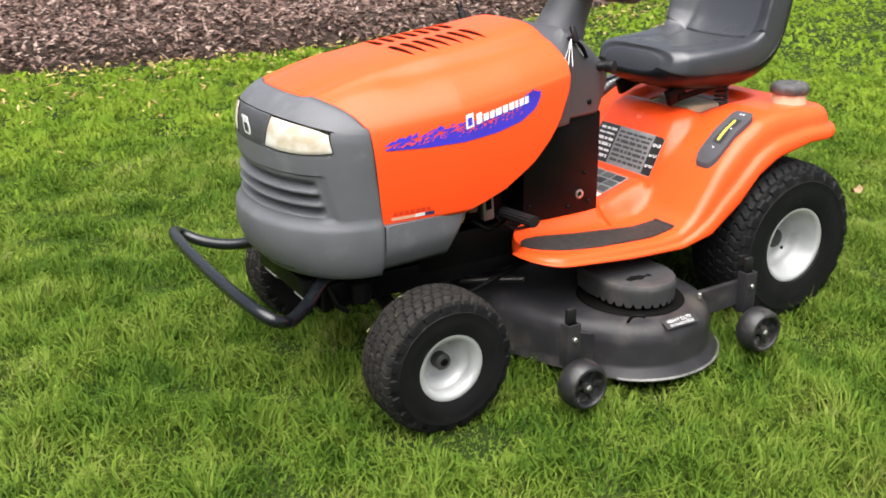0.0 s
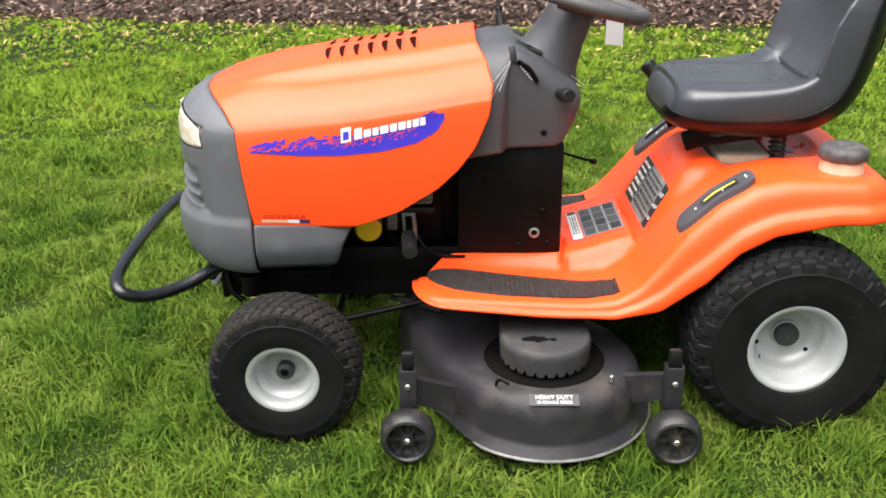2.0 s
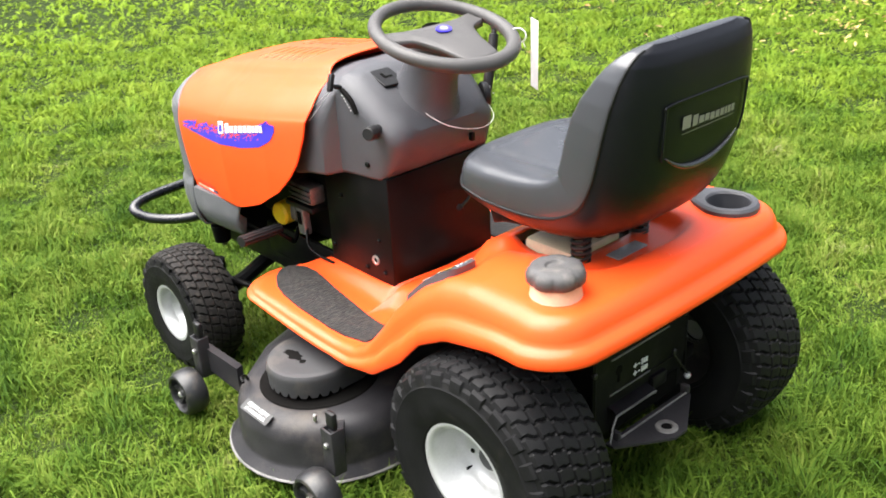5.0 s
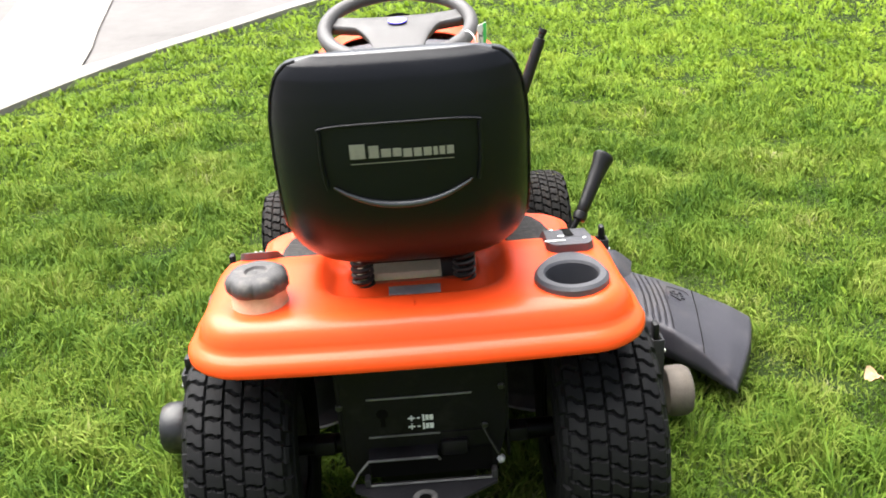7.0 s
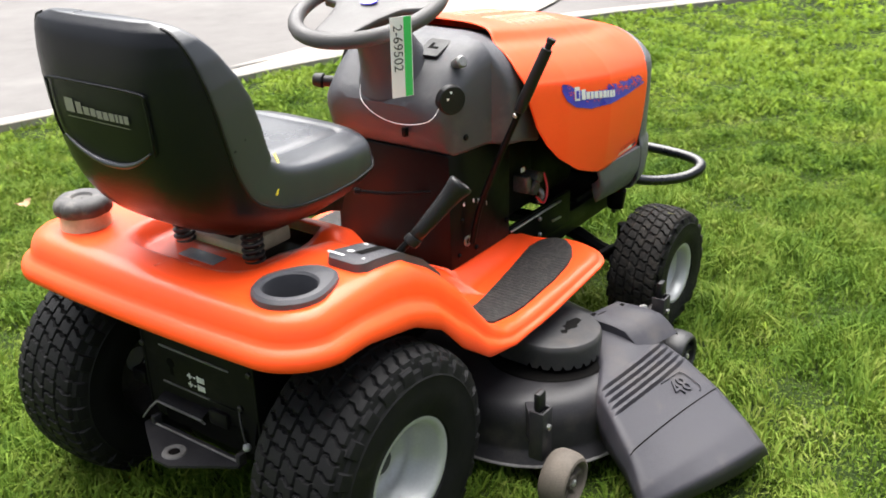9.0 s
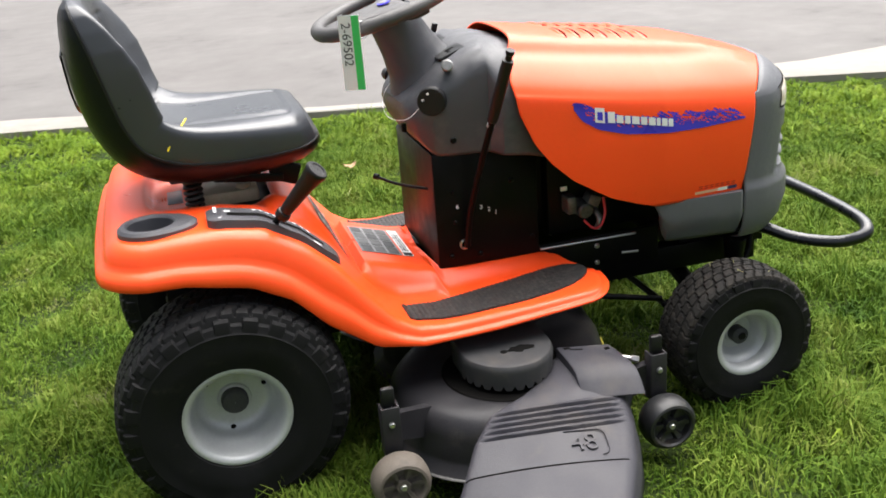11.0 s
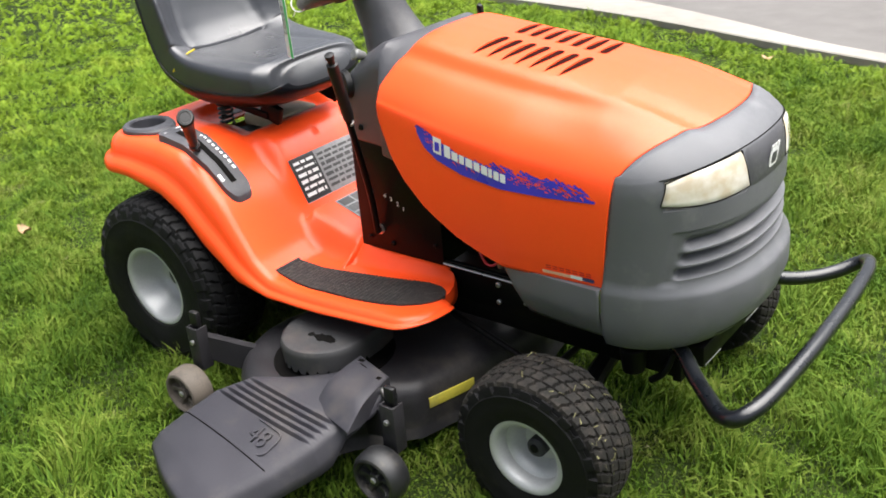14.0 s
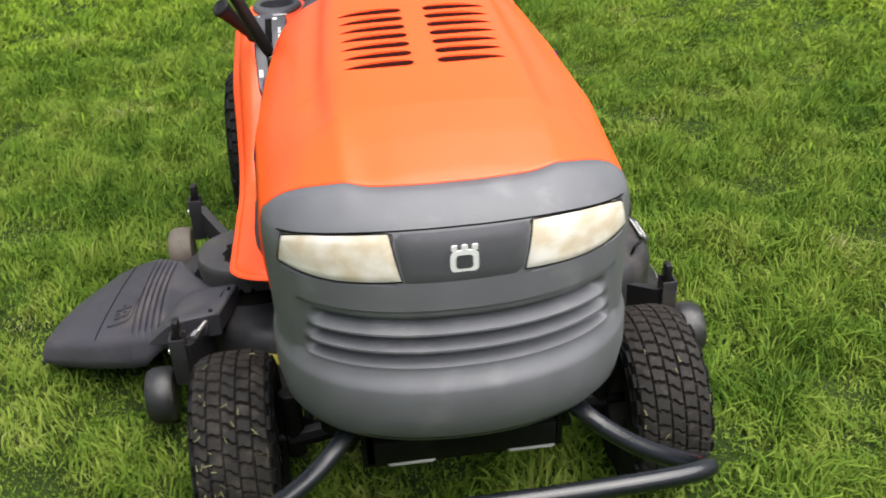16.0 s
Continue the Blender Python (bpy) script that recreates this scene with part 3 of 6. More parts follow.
rng = random.Random(4)
for s in (1, -1):
    bm = bmesh.new()
    if s > 0:
        top = lambda x: lerp(x, [0.85, 0.87, 0.95, 1.05, 1.16, 1.25, 1.32], [0.812, 0.812, 0.775, 0.752, 0.742, 0.730, 0.722])
        low = lambda x: lerp(x, [0.85, 0.87, 0.92, 1.0, 1.1, 1.2, 1.32], [0.800, 0.768, 0.740, 0.722, 0.713, 0.712, 0.718])
    else:
        top = lambda x: lerp(x, [0.87, 0.885, 0.95, 1.05, 1.16, 1.25, 1.32], [0.812, 0.805, 0.770, 0.748, 0.742, 0.732, 0.722])
        low = lambda x: lerp(x, [0.87, 0.89, 0.93, 1.0, 1.1, 1.2, 1.32], [0.800, 0.768, 0.742, 0.722, 0.712, 0.711, 0.717])
    xs = np.linspace(0.852 if s > 0 else 0.872, 1.32, 64)
    grid(bm, [[on_hood(s, x, low(x) + (top(x) - low(x)) * k / 5) for k in range(6)] for x in xs])
    # ragged strokes along the streak's upper edge and its thin end
    for k in range(150):
        x = rng.uniform(0.88, 1.31)
        z = top(x) + rng.uniform(-0.004, 0.016) * (1 if x > 1.08 else 0.55)
        a, n = rng.uniform(0.006, 0.017), rng.uniform(0.0012, 0.0026)
        sl = rng.uniform(0.15, 0.5)
        q = [on_hood(s, x - a, z + sl * a - n, 0.002), on_hood(s, x + a, z - sl * a - n * 0.4, 0.002), on_hood(s, x + a * 0.8, z - sl * a + n * 0.5, 0.002), on_hood(s, x - a * 0.7, z + sl * a + n, 0.002)]
        bm.faces.new([bm.verts.new(p) for p in q])
    part("side_decal", bm, BLUE, tractor, "blue streaked paint decal on the hood side", flip=False)
    # the streak's print breaks up in short flecks of the hood's own colour
    bm = bmesh.new()
    for k in range(115):
        x = rng.uniform(0.90, 1.30)
        t = rng.random() ** 0.6
        z = low(x) + (top(x) - low(x)) * (0.42 + 0.58 * t)
        a, n = rng.uniform(0.0015, 0.0055), rng.uniform(0.0006, 0.0015)
        sl = rng.uniform(0.2, 0.9)
        q = [on_hood(s, x - a, z + sl * a - n, 0.0026), on_hood(s, x + a, z - sl * a - n * 0.5, 0.0026), on_hood(s, x + a * 0.8, z - sl * a + n * 0.5, 0.0026), on_hood(s, x - a * 0.7, z + sl * a + n, 0.0026)]
        bm.faces.new([bm.verts.new(p) for p in q])
    part("decal_flecks", bm, ORANGE, tractor, "orange flecks broken into the blue streak", flip=False)["kind"] = "stuff"
    # the wordmark as plain pale bars
    m0 = (1.098, 0.897) if s > 0 else (0.922, 1.118)
    zc = lambda x: lerp(x, [0.89, 1.10], [0.803, 0.762]) if s > 0 else lerp(x, [0.90, 1.12], [0.783, 0.742])
    cells = [0.0, 0.12, 0.16, 0.25, 0.27, 0.355, 0.375, 0.445, 0.465, 0.56, 0.58, 0.66, 0.68, 0.765, 0.78, 0.83, 0.85, 0.92, 0.935, 1.0]
    for k in range(0, 20, 2):
        bm = bmesh.new()
        h = 0.036 if k == 0 else (0.027 if k == 2 else 0.019)
        a = m0[0] + (m0[1] - m0[0]) * cells[k]
        b = m0[0] + (m0[1] - m0[0]) * cells[k + 1]
        dz = 0.0 if k == 0 else (-0.003 if k == 2 else -0.006)
        q = [on_hood(s, a, zc(a) + dz - h / 2, 0.0034), on_hood(s, b, zc(b) + dz - h / 2, 0.0034), on_hood(s, b, zc(b) + dz + h / 2, 0.0034), on_hood(s, a, zc(a) + dz + h / 2, 0.0034)]
        bm.faces.new([bm.verts.new(p) for p in q])
        part("wordmark_bar", bm, WHITE, tractor, "white bar of a wordmark", flip=False)
        if k == 0:
            bm = bmesh.new()
            i, o = a + 0.22 * (b - a), b - 0.22 * (b - a)
            bm.faces.new([bm.verts.new(on_hood(s, x, zc(x) + z, 0.0042)) for x, z in ((i, -0.012), (o, -0.012), (o, 0.008), (i, 0.008))])
            part("emblem_inside", bm, BLUE, tractor, "blue field inside a pale emblem", flip=False)
    bits = [(0.0, 0.55, 0.533, 0.541, SALMON, "badge_strip"), (0.55, 0.78, 0.533, 0.542, WHITE, "badge_strip"), (0.78, 1.0, 0.533, 0.542, NAVY, "badge_strip")]
    for a, b, c, d, e, g in bits:
        bm = bmesh.new()
        x0, x1 = (1.305 - 0.12 * a, 1.305 - 0.12 * b) if s > 0 else (1.19 + 0.12 * a, 1.19 + 0.12 * b)
        grid(bm, [[on_hood(s, x0 + (x1 - x0) * k / 4, z, 0.0016) for z in (c, d)] for k in range(5)])
        part(g, bm, e, tractor, flip=False)
    bm = bmesh.new()
    for k in range(7):
        x0 = 1.30 - 0.0155 * k if s > 0 else 1.20 + 0.0155 * k
        x1 = x0 - 0.011 if s > 0 else x0 + 0.011
        for za, zb in ((0.546, 0.549), (0.5515, 0.5545)):
            bm.faces.new([bm.verts.new(on_hood(s, x, z, 0.0016)) for x, z in ((x0, za), (x1, za), (x1, zb), (x0, zb))])
    part("model_badge", bm, RED, tractor, "dark red bars of a model badge", flip=False)

# dash tower
bm = bmesh.new()
DX = [0.86, 0.78, 0.74, 0.715, 0.695, 0.66, 0.60, 0.56, 0.535, 0.518, 0.508]
DW = [0.225, 0.238, 0.236, 0.230, 0.192, 0.186, 0.178, 0.172, 0.166, 0.155, 0.135]
DT = [0.93, 0.945, 0.955, 0.955, 0.952, 0.940, 0.905, 0.872, 0.852, 0.836, 0.82]
DB = [0.66, 0.685, 0.69, 0.692, 0.694, 0.694, 0.694, 0.694, 0.70, 0.722, 0.745]
rows = []
for x, w, t, b in zip(DX, DW, DT, DB):
    ring = []
    for sy, sz, a0 in ((1, 1, 0), (-1, 1, 90), (-1, -1, 180), (1, -1, 270)):
        rx, rz = ((0.16, 0.14) if x > 0.70 else (0.06, 0.06)) if sz > 0 else (0.012, 0.012)
        for k in range(7):
            a = radians(a0 + 15 * k)
            z = (t - rz if sz > 0 else b + rz) + rz * math.sin(a)
            y = sy * (w - rx) + rx * math.cos(a)
            lean = 0.035 * max(0, (0.80 - z) / 0.11) * max(0, min(1, (0.58 - x) / 0.06))
            ring.append(Vector((x + lean, y, z)))
    rows.append(ring)
vs = grid(bm, rows, close=True)
cap(bm, vs[-1])
dash = part("dash_tower", bm, DASH_GREY, tractor, "dark grey plastic dash tower behind the hood", sharp=0.7)

bm = bmesh.new()
rings = []
for u in np.linspace(0, 1, 12):
    r = lerp(u, [0, 0.15, 0.5, 0.9, 1], [0.095, 0.078, 0.064, 0.058, 0.052])
    c = Vector((0.592, 0, 0.875)).lerp(Vector((0.515, 0, 1.035)), u)
    m, _ = along(c, c + Vector((-0.45, 0, 0.8)))
    rings.append([m @ Vector((r * math.cos(a), r * math.sin(a) * 1.05, 0)) for a in (2 * math.pi * k / 28 for k in range(28))])
grid(bm, rings, close=True)
part("steering_column", bm, DASH_GREY, tractor, "grey conical steering column")

# small fittings of the dash
for s in (1, -1):
    for y, x, z in ((0.179, 0.605, 0.735), ):
        bm = bmesh.new()
        rod(bm, (x, s * (y - 0.01), z), (x, s * (y + 0.004), z), 0.008)
        part("dash_screw", bm, BLACK, tractor)
bm = bmesh.new()
rod(bm, (0.57, 0.165, 0.832), (0.555, 0.190, 0.834), 0.014)
rod(bm, (0.555, 0.188, 0.834), (0.548, 0.212, 0.836), 0.019, 0.017)
part("choke_knob", bm, BLACK_PLASTIC, tractor, "black round pull knob on the dash")
bm = bmesh.new()
rod(bm, (0.69, 0.165, 0.915), (0.685, 0.205, 0.930), 0.006)
box(bm, (0.688, 0.205, 0.938), (0.016, 0.012, 0.045), (20, 10, 0), 0.004)
part("throttle_lever", bm, BLACK_PLASTIC, tractor, "black throttle lever")
bm = bmesh.new()
tube(bm, [(0.675, 0.184, 0.917), (0.645, 0.184, 0.897), (0.625, 0.183, 0.865)], 0.006)
part("throttle_slot", bm, HOLE_SHADE, tractor)
for k in range(6):
    bm = bmesh.new()
    p = Vector((0.668, 0.1885, 0.905)).lerp(Vector((0.640, 0.1875, 0.872)), k / 5)
    rod(bm, p, p + Vector((0, 0.002, 0.001)), 0.0015, seg=8, edge=0.0004)
    part("throttle_tick", bm, WHITE, tractor)
bm = bmesh.new()
rod(bm, (0.565, -0.163, 0.836), (0.558, -0.178, 0.836), 0.036, 0.034, seg=24)
part("ignition_plate", bm, BLACK_PLASTIC, tractor, "round black key switch plate")
for k in range(4):
    bm = bmesh.new()
    a = radians(10 + 50 * k)
    rod(bm, (0.5585 + 0.022 * math.cos(a), -0.178, 0.836 + 0.022 * math.sin(a)), (0.558 + 0.022 * math.cos(a), -0.1795, 0.836 + 0.022 * math.sin(a)), 0.003, seg=8, edge=0.0005)
    part("ignition_mark", bm, WHITE, tractor)
bm = bmesh.new()
rod(bm, (0.612, -0.145, 0.905), (0.604, -0.176, 0.918), 0.010, 0.015, edge=0.004)
part("light_knob", bm, ALLOY, tractor, "small dull metal switch knob on the dash")
for y in (0.075, -0.075):
    m = basis((0.640, y, 0.930), (0, -1, 0), (0.88, 0, 0.34))
    bm = bmesh.new()
    prism(bm, rrect(0.060, 0.072, 0.008), -0.004, 0.0025, m, bevel=0.002)
    inset = part("dash_inset", bm, BLACK_PLASTIC, tractor, "dark rectangular inset in the dash top")
    bm = bmesh.new()
    prism(bm, [(-0.012, -0.006), (0.014, -0.006), (0.014, 0.002), (-0.004, 0.002), (-0.004, 0.016), (-0.012, 0.016)], 0.0025, 0.0032, m)
    part("inset_slot", bm, HOLE_SHADE, inset)
bm = bmesh.new()
box(bm, (0.512, -0.078, 0.757), (0.012, 0.012, 0.022), bevel=0.002)
part("cable_clip", bm, BLACK, tractor)

# lower black box, frame and engine
bm = bmesh.new()
box(bm, (0.685, 0, 0.55), (0.27, 0.336, 0.305), bevel=0.006)
body_box = part("lower_tower", bm, BLACK, tractor, "black steel tower under the dash")
# added black box that keeps the gap behind the tower dark
bm = bmesh.new()
box(bm, (0.875, 0, 0.57), (0.12, 0.19, 0.30), bevel=0.006)
part("blower_housing", bm, BLACK, tractor, "black box added to close the gap behind the dash")
for s in (1, -1):
    for x, z, r in ((0.60, 0.52, 0.006), (0.585, 0.43, 0.006), (0.66, 0.425, 0.007), (0.75, 0.609, 0.007), (0.80, 0.45, 0.006)):
        bm = bmesh.new()
        rod(bm, (x, s * 0.160, z), (x, s * 0.173, z), r, seg=10)
        part("bolt_head", bm, BLACK, body_box)
    bm = bmesh.new()
    rev(bm, [(0.014, 0), (0.014, 0.004), (0.009, 0.005), (0.007, -0.002), (0.001, -0.002)], along((0.62, s * 0.167, 0.458), (0.62, s * 0.3, 0.458))[0], 20)
    part("pivot_bush", bm, STEEL, body_box, "round steel pivot bush")
bm = bmesh.new()
for s in (1, -1):
    box(bm, (0.98, s * 0.158, 0.365), (0.36, 0.012, 0.10), bevel=0.003)
    box(bm, (0.70, s * 0.14, 0.31), (1.50, 0.05, 0.07), bevel=0.004)
box(bm, (1.36, 0, 0.335), (0.26, 0.30, 0.05), bevel=0.004)
box(bm, (1.44, 0, 0.32), (0.02, 0.34, 0.10), bevel=0.003)
part("chassis_frame", bm, BLACK, tractor, "black steel frame rails")
bm = bmesh.new()
box(bm, (1.06, 0, 0.56), (0.40, 0.24, 0.30), bevel=0.02)
box(bm, (0.93, 0, 0.60), (0.14, 0.26, 0.36), bevel=0.01)
part("engine_cover", bm, BLACK, tractor, "dark engine block under the hood")
# left: alloy casting, dipstick guard and breather; right: carburettor and its elbow
bm = bmesh.new()
box(bm, (0.935, 0.150, 0.565), (0.10, 0.05, 0.055), bevel=0.008)
part("air_box", bm, ENGINE, tractor, "grey alloy intake cover")
for k in range(3):
    bm = bmesh.new()
    box(bm, (0.935, 0.178, 0.548 + 0.016 * k), (0.094, 0.008, 0.005), bevel=0.001)
    part("cooling_fin", bm, ENGINE, tractor)
bm = bmesh.new()
box(bm, (0.945, 0.150, 0.525), (0.13, 0.06, 0.016), bevel=0.003)
part("engine_flange", bm, BLACK_PLASTIC, tractor)
bm = bmesh.new()
box(bm, (0.945, 0.168, 0.480), (0.036, 0.022, 0.085), (0, 4, 0), bevel=0.004)
part("alloy_bracket", bm, ALLOY, tractor, "bright alloy bracket beside the oil filter")
bm = bmesh.new()
box(bm, (0.946, 0.1805, 0.49), (0.018, 0.003, 0.04), (0, 4, 0), bevel=0.001)
part("bracket_slot", bm, HOLE_SHADE, tractor)
bm = bmesh.new()
box(bm, (0.99, 0.150, 0.49), (0.03, 0.05, 0.05), bevel=0.008)
part("engine_casting", bm, ENGINE, tractor, "alloy engine casting")
bm = bmesh.new()
rod(bm, (0.95, -0.12, 0.495), (0.95, -0.172, 0.490), 0.024, 0.021, seg=18, edge=0.004)
box(bm, (0.912, -0.150, 0.512), (0.028, 0.045, 0.05), bevel=0.008)
box(bm, (0.975, -0.150, 0.515), (0.035, 0.04, 0.03), (0, 25, 0), bevel=0.006)
part("carburettor", bm, ENGINE, tractor, "grey alloy carburettor")
bm = bmesh.new()
tube(bm, [(0.985, -0.14, 0.485), (0.99, -0.165, 0.46), (0.985, -0.16, 0.435)], 0.009)
part("fuel_elbow", bm, ALLOY, tractor, "bright metal fuel elbow")
bm = bmesh.new()
box(bm, (0.893, -0.1625, 0.560), (0.018, 0.003, 0.012), bevel=0.001)
part("engine_label", bm, WHITE, tractor)
bm = bmesh.new()
rod(bm, (0.82, -0.17, 0.408), (1.09, -0.17, 0.406), 0.0035, seg=8)
part("control_rod", bm, STEEL, tractor, "thin bright control rod")
for x, z in ((0.98, 0.387), (0.98, 0.34)):
    bm = bmesh.new()
    rod(bm, (x, -0.162, z), (x, -0.171, z), 0.007, seg=8)
    part("rail_bolt", bm, STEEL, tractor)
# bright strip stands in for the highlight on a slot in the rail
bm = bmesh.new()
box(bm, (1.075, -0.166, 0.353), (0.05, 0.006, 0.008), (0, 4, 0), bevel=0.003)
part("rail_slot", bm, STEEL, tractor, "highlight along a slot, added in bright steel")
bm = bmesh.new()
rod(bm, (0.80, 0.20, 0.335), (0.715, 0.235, 0.305), 0.006, seg=10)
rod(bm, (0.717, 0.234, 0.306), (0.705, 0.239, 0.302), 0.011, seg=10)
part("deck_link", bm, STEEL, tractor, "bright deck lift link")
bm = bmesh.new()
rod(bm, (1.058, 0.10, 0.472), (1.052, 0.182, 0.470), 0.037, 0.035, seg=28, edge=0.006)
part("oil_filter", bm, YELLOW, tractor, "bright yellow oil filter")
bm = bmesh.new()
tube(bm, [(0.94, -0.176, 0.47), (0.962, -0.182, 0.447), (0.985, -0.18, 0.45), (1.0, -0.175, 0.48), (1.0, -0.165, 0.52)], 0.0036)
part("starter_wire", bm, WIRE_RED, tractor, "red starter wire")
bm = bmesh.new()
tube(bm, [(0.93, 0.17, 0.46), (0.90, 0.19, 0.42), (0.86, 0.185, 0.40), (0.80, 0.18, 0.395)], 0.004)
part("control_cable", bm, BLACK, tractor)
bm = bmesh.new()
tube(bm, [(0.99, 0.16, 0.44), (0.955, 0.2, 0.42), (0.93, 0.23, 0.45), (0.935, 0.26, 0.48)], 0.007)
part("pedal_arm", bm, BLACK, tractor)
bm = bmesh.new()
m, n = along((0.945, 0.245, 0.482), (0.935, 0.368, 0.488))
prof = []
for k in range(19):
    prof.append([m @ Vector(((0.017 + (0.002 if j % 2 else 0)) * math.cos(2 * math.pi * j / 24), (0.014 + (0.002 if j % 2 else 0)) * math.sin(2 * math.pi * j / 24), n * k / 18)) for j in range(24)])
vs = grid(bm, prof, close=True)
cap(bm, vs[0][::-1])
cap(bm, vs[-1])
part("clutch_pedal", bm, BLACK_PLASTIC, tractor, "ribbed black rubber pedal", sharp=0.4)
bm = bmesh.new()
tube(bm, [(0.60, -0.17, 0.60), (0.50, -0.05, 0.60), (0.455, 0.02, 0.607)], 0.004)
rod(bm, (0.458, 0.018, 0.606), (0.448, 0.03, 0.609), 0.008)
part("hand_lever", bm, BLACK, tractor)

# steering wheel: a round rim with a wide padded hub
W0 = Vector((0.505, 0, 1.043))
wm = basis(W0, (0, -1, 0), (0.963, 0, 0.27))
bm = bmesh.new()
rings = []
for k in range(64):
    a = 2 * math.pi * k / 64
    d = Vector((math.cos(a), math.sin(a), 0))
    thick = 0.0165 + 0.002 * max(0, -math.sin(a))
    rings.append([wm @ (d * 0.168 + thick * (math.cos(b) * d + math.sin(b) * Vector((0, 0, 1)))) for b in (2 * math.pi * j / 14 for j in range(14))])
grid(bm, [*rings, rings[0]], close=True)
bmesh.ops.remove_doubles(bm, verts=bm.verts, dist=0.0005)
steering = part("steering_wheel", bm, WHEEL_GREY, tractor, "grey plastic steering wheel with wide spokes")
bm = bmesh.new()
rows = []
for u in np.linspace(-1, 1, 33):
    x = 0.155 * u
    top = lerp(abs(u), [0, 0.35, 0.6, 1], [0.045, 0.046, 0.052, 0.070])
    low = lerp(abs(u), [0, 0.3, 0.45, 0.6, 1], [-0.150, -0.145, -0.05, 0.0, 0.028])
    dome = 0.012 * (1 - u * u) - 0.004
    row = []
    for j in range(13):
        v = j / 12
        y = low + (top - low) * v
        row.append(wm @ Vector((x, y, dome * math.sin(math.pi * min(1, max(0, v * 0.8 + 0.1))) + 0.0)))
    rows.append(row)
grid(bm, rows)
ob = part("hub_pad", bm, WHEEL_GREY, steering, "grey moulded hub pad")
th = ob.modifiers.new("pad", "SOLIDIFY")
th.thickness, th.offset = 0.022, -1
bm = bmesh.new()
rev(bm, [(0.0195, 0.0), (0.019, 0.003), (0.001, 0.0035)], wm @ Matrix.Translation((0, 0.005, 0.009)) @ Matrix.Diagonal((1.15, 0.85, 1, 1)), 28)
part("hub_emblem", bm, BLUE, steering, "small blue oval emblem")
bm = bmesh.new()
rev(bm, [(0.012, 0.0), (0.0115, 0.001), (0.001, 0.0012)], wm @ Matrix.Translation((0, 0.005, 0.0125)) @ Matrix.Diagonal((1.0, 0.8, 1, 1)), 20)
part("emblem_mark", bm, PALE, steering)


# seat
SPX = [0.290, 0.277, 0.242, 0.172, 0.084, 0.008, -0.053, -0.104, -0.139, -0.159, -0.173, -0.182, -0.188, -0.193, -0.196, -0.198]
SPZ = [0.802, 0.797, 0.791, 0.786, 0.785, 0.788, 0.798, 0.822, 0.872, 0.928, 0.985, 1.035, 1.080, 1.115, 1.136, 1.148]
SPW = [0.120, 0.170, 0.202, 0.218, 0.224, 0.225, 0.222, 0.220, 0.220, 0.220, 0.219, 0.216, 0.208, 0.195, 0.175, 0.130]
SPT = [0.030, 0.054, 0.066, 0.071, 0.073, 0.073, 0.073, 0.072, 0.070, 0.067, 0.063, 0.056, 0.048, 0.038, 0.026, 0.010]
SPB = [0.000, 0.006, 0.016, 0.030, 0.042, 0.054, 0.070, 0.092, 0.108, 0.116, 0.114, 0.096, 0.066, 0.036, 0.014, 0.000]


def seat_rings():
    line = smooth_line([(x, 0, z) for x, z in zip(SPX, SPZ)], 8)
    k = np.linspace(0, len(SPX) - 1, len(line))
    rings = []
    for i, c in enumerate(line):
        t = (line[min(i + 1, len(line) - 1)] - line[max(i - 1, 0)]).normalized()
        up = Vector((t.z, 0, -t.x))
        w, th, bol = (float(np.interp(k[i], range(len(SPX)), v)) for v in (SPW, SPT, SPB))
        # pressed lines: round the cushion's front, where it meets the back, and under the headrest
        cross = 0.004 * math.exp(-((k[i] - 2.1) / 0.16) ** 2) + 0.012 * math.exp(-((k[i] - 6.6) / 0.16) ** 2) + 0.004 * math.exp(-((k[i] - 12.2) / 0.12) ** 2)
        ring = []
        n = 96
        for q in range(n):
            a = 2 * math.pi * q / n
            ca, sa = math.cos(a), math.sin(a)
            lat = w * math.copysign(abs(ca) ** 0.6, ca)
            h = th * math.copysign(abs(sa) ** 0.75, sa)
            s = (lat / w) ** 2
            f = abs(lat) / w
            if sa > 0:
                h += bol * (s ** 1.6 - 0.30)
                if 2.1 < k[i] < 12.2:
                    h -= 0.006 * math.exp(-((f - 0.60 - 0.05 * math.sin(k[i])) / 0.06) ** 2)
                if f < 0.62:
                    h -= cross
            else:
                h += bol * 0.30 * s * s - 0.014 * math.exp(-((k[i] - 5.0) / 2.4) ** 2) * (-sa) ** 0.5
            ring.append(c + Vector((0, lat, 0)) + up * h)
        rings.append(ring)
    return rings


bm = bmesh.new()
SEAT = seat_rings()
vs = grid(bm, SEAT, close=True, mi=lambda i, j: 1 if 51 <= j < 93 else 0)
cap(bm, vs[0])
cap(bm, vs[-1][::-1])
seat = part("seat", bm, (SEAT_VINYL, SEAT_SHELL), tractor, "dark grey vinyl bucket seat with high back", sharp=1.0)
for j in (51, 93):
    bm = bmesh.new()
    tube(bm, [SEAT[i][j] + Vector((0, 0.001 if j == 93 else -0.001, 0)) for i in range(4, 116, 3)], 0.0030, seg=6, n=2)
    part("welt", bm, BLACK_PLASTIC, seat, "dark piped seam along the seat")
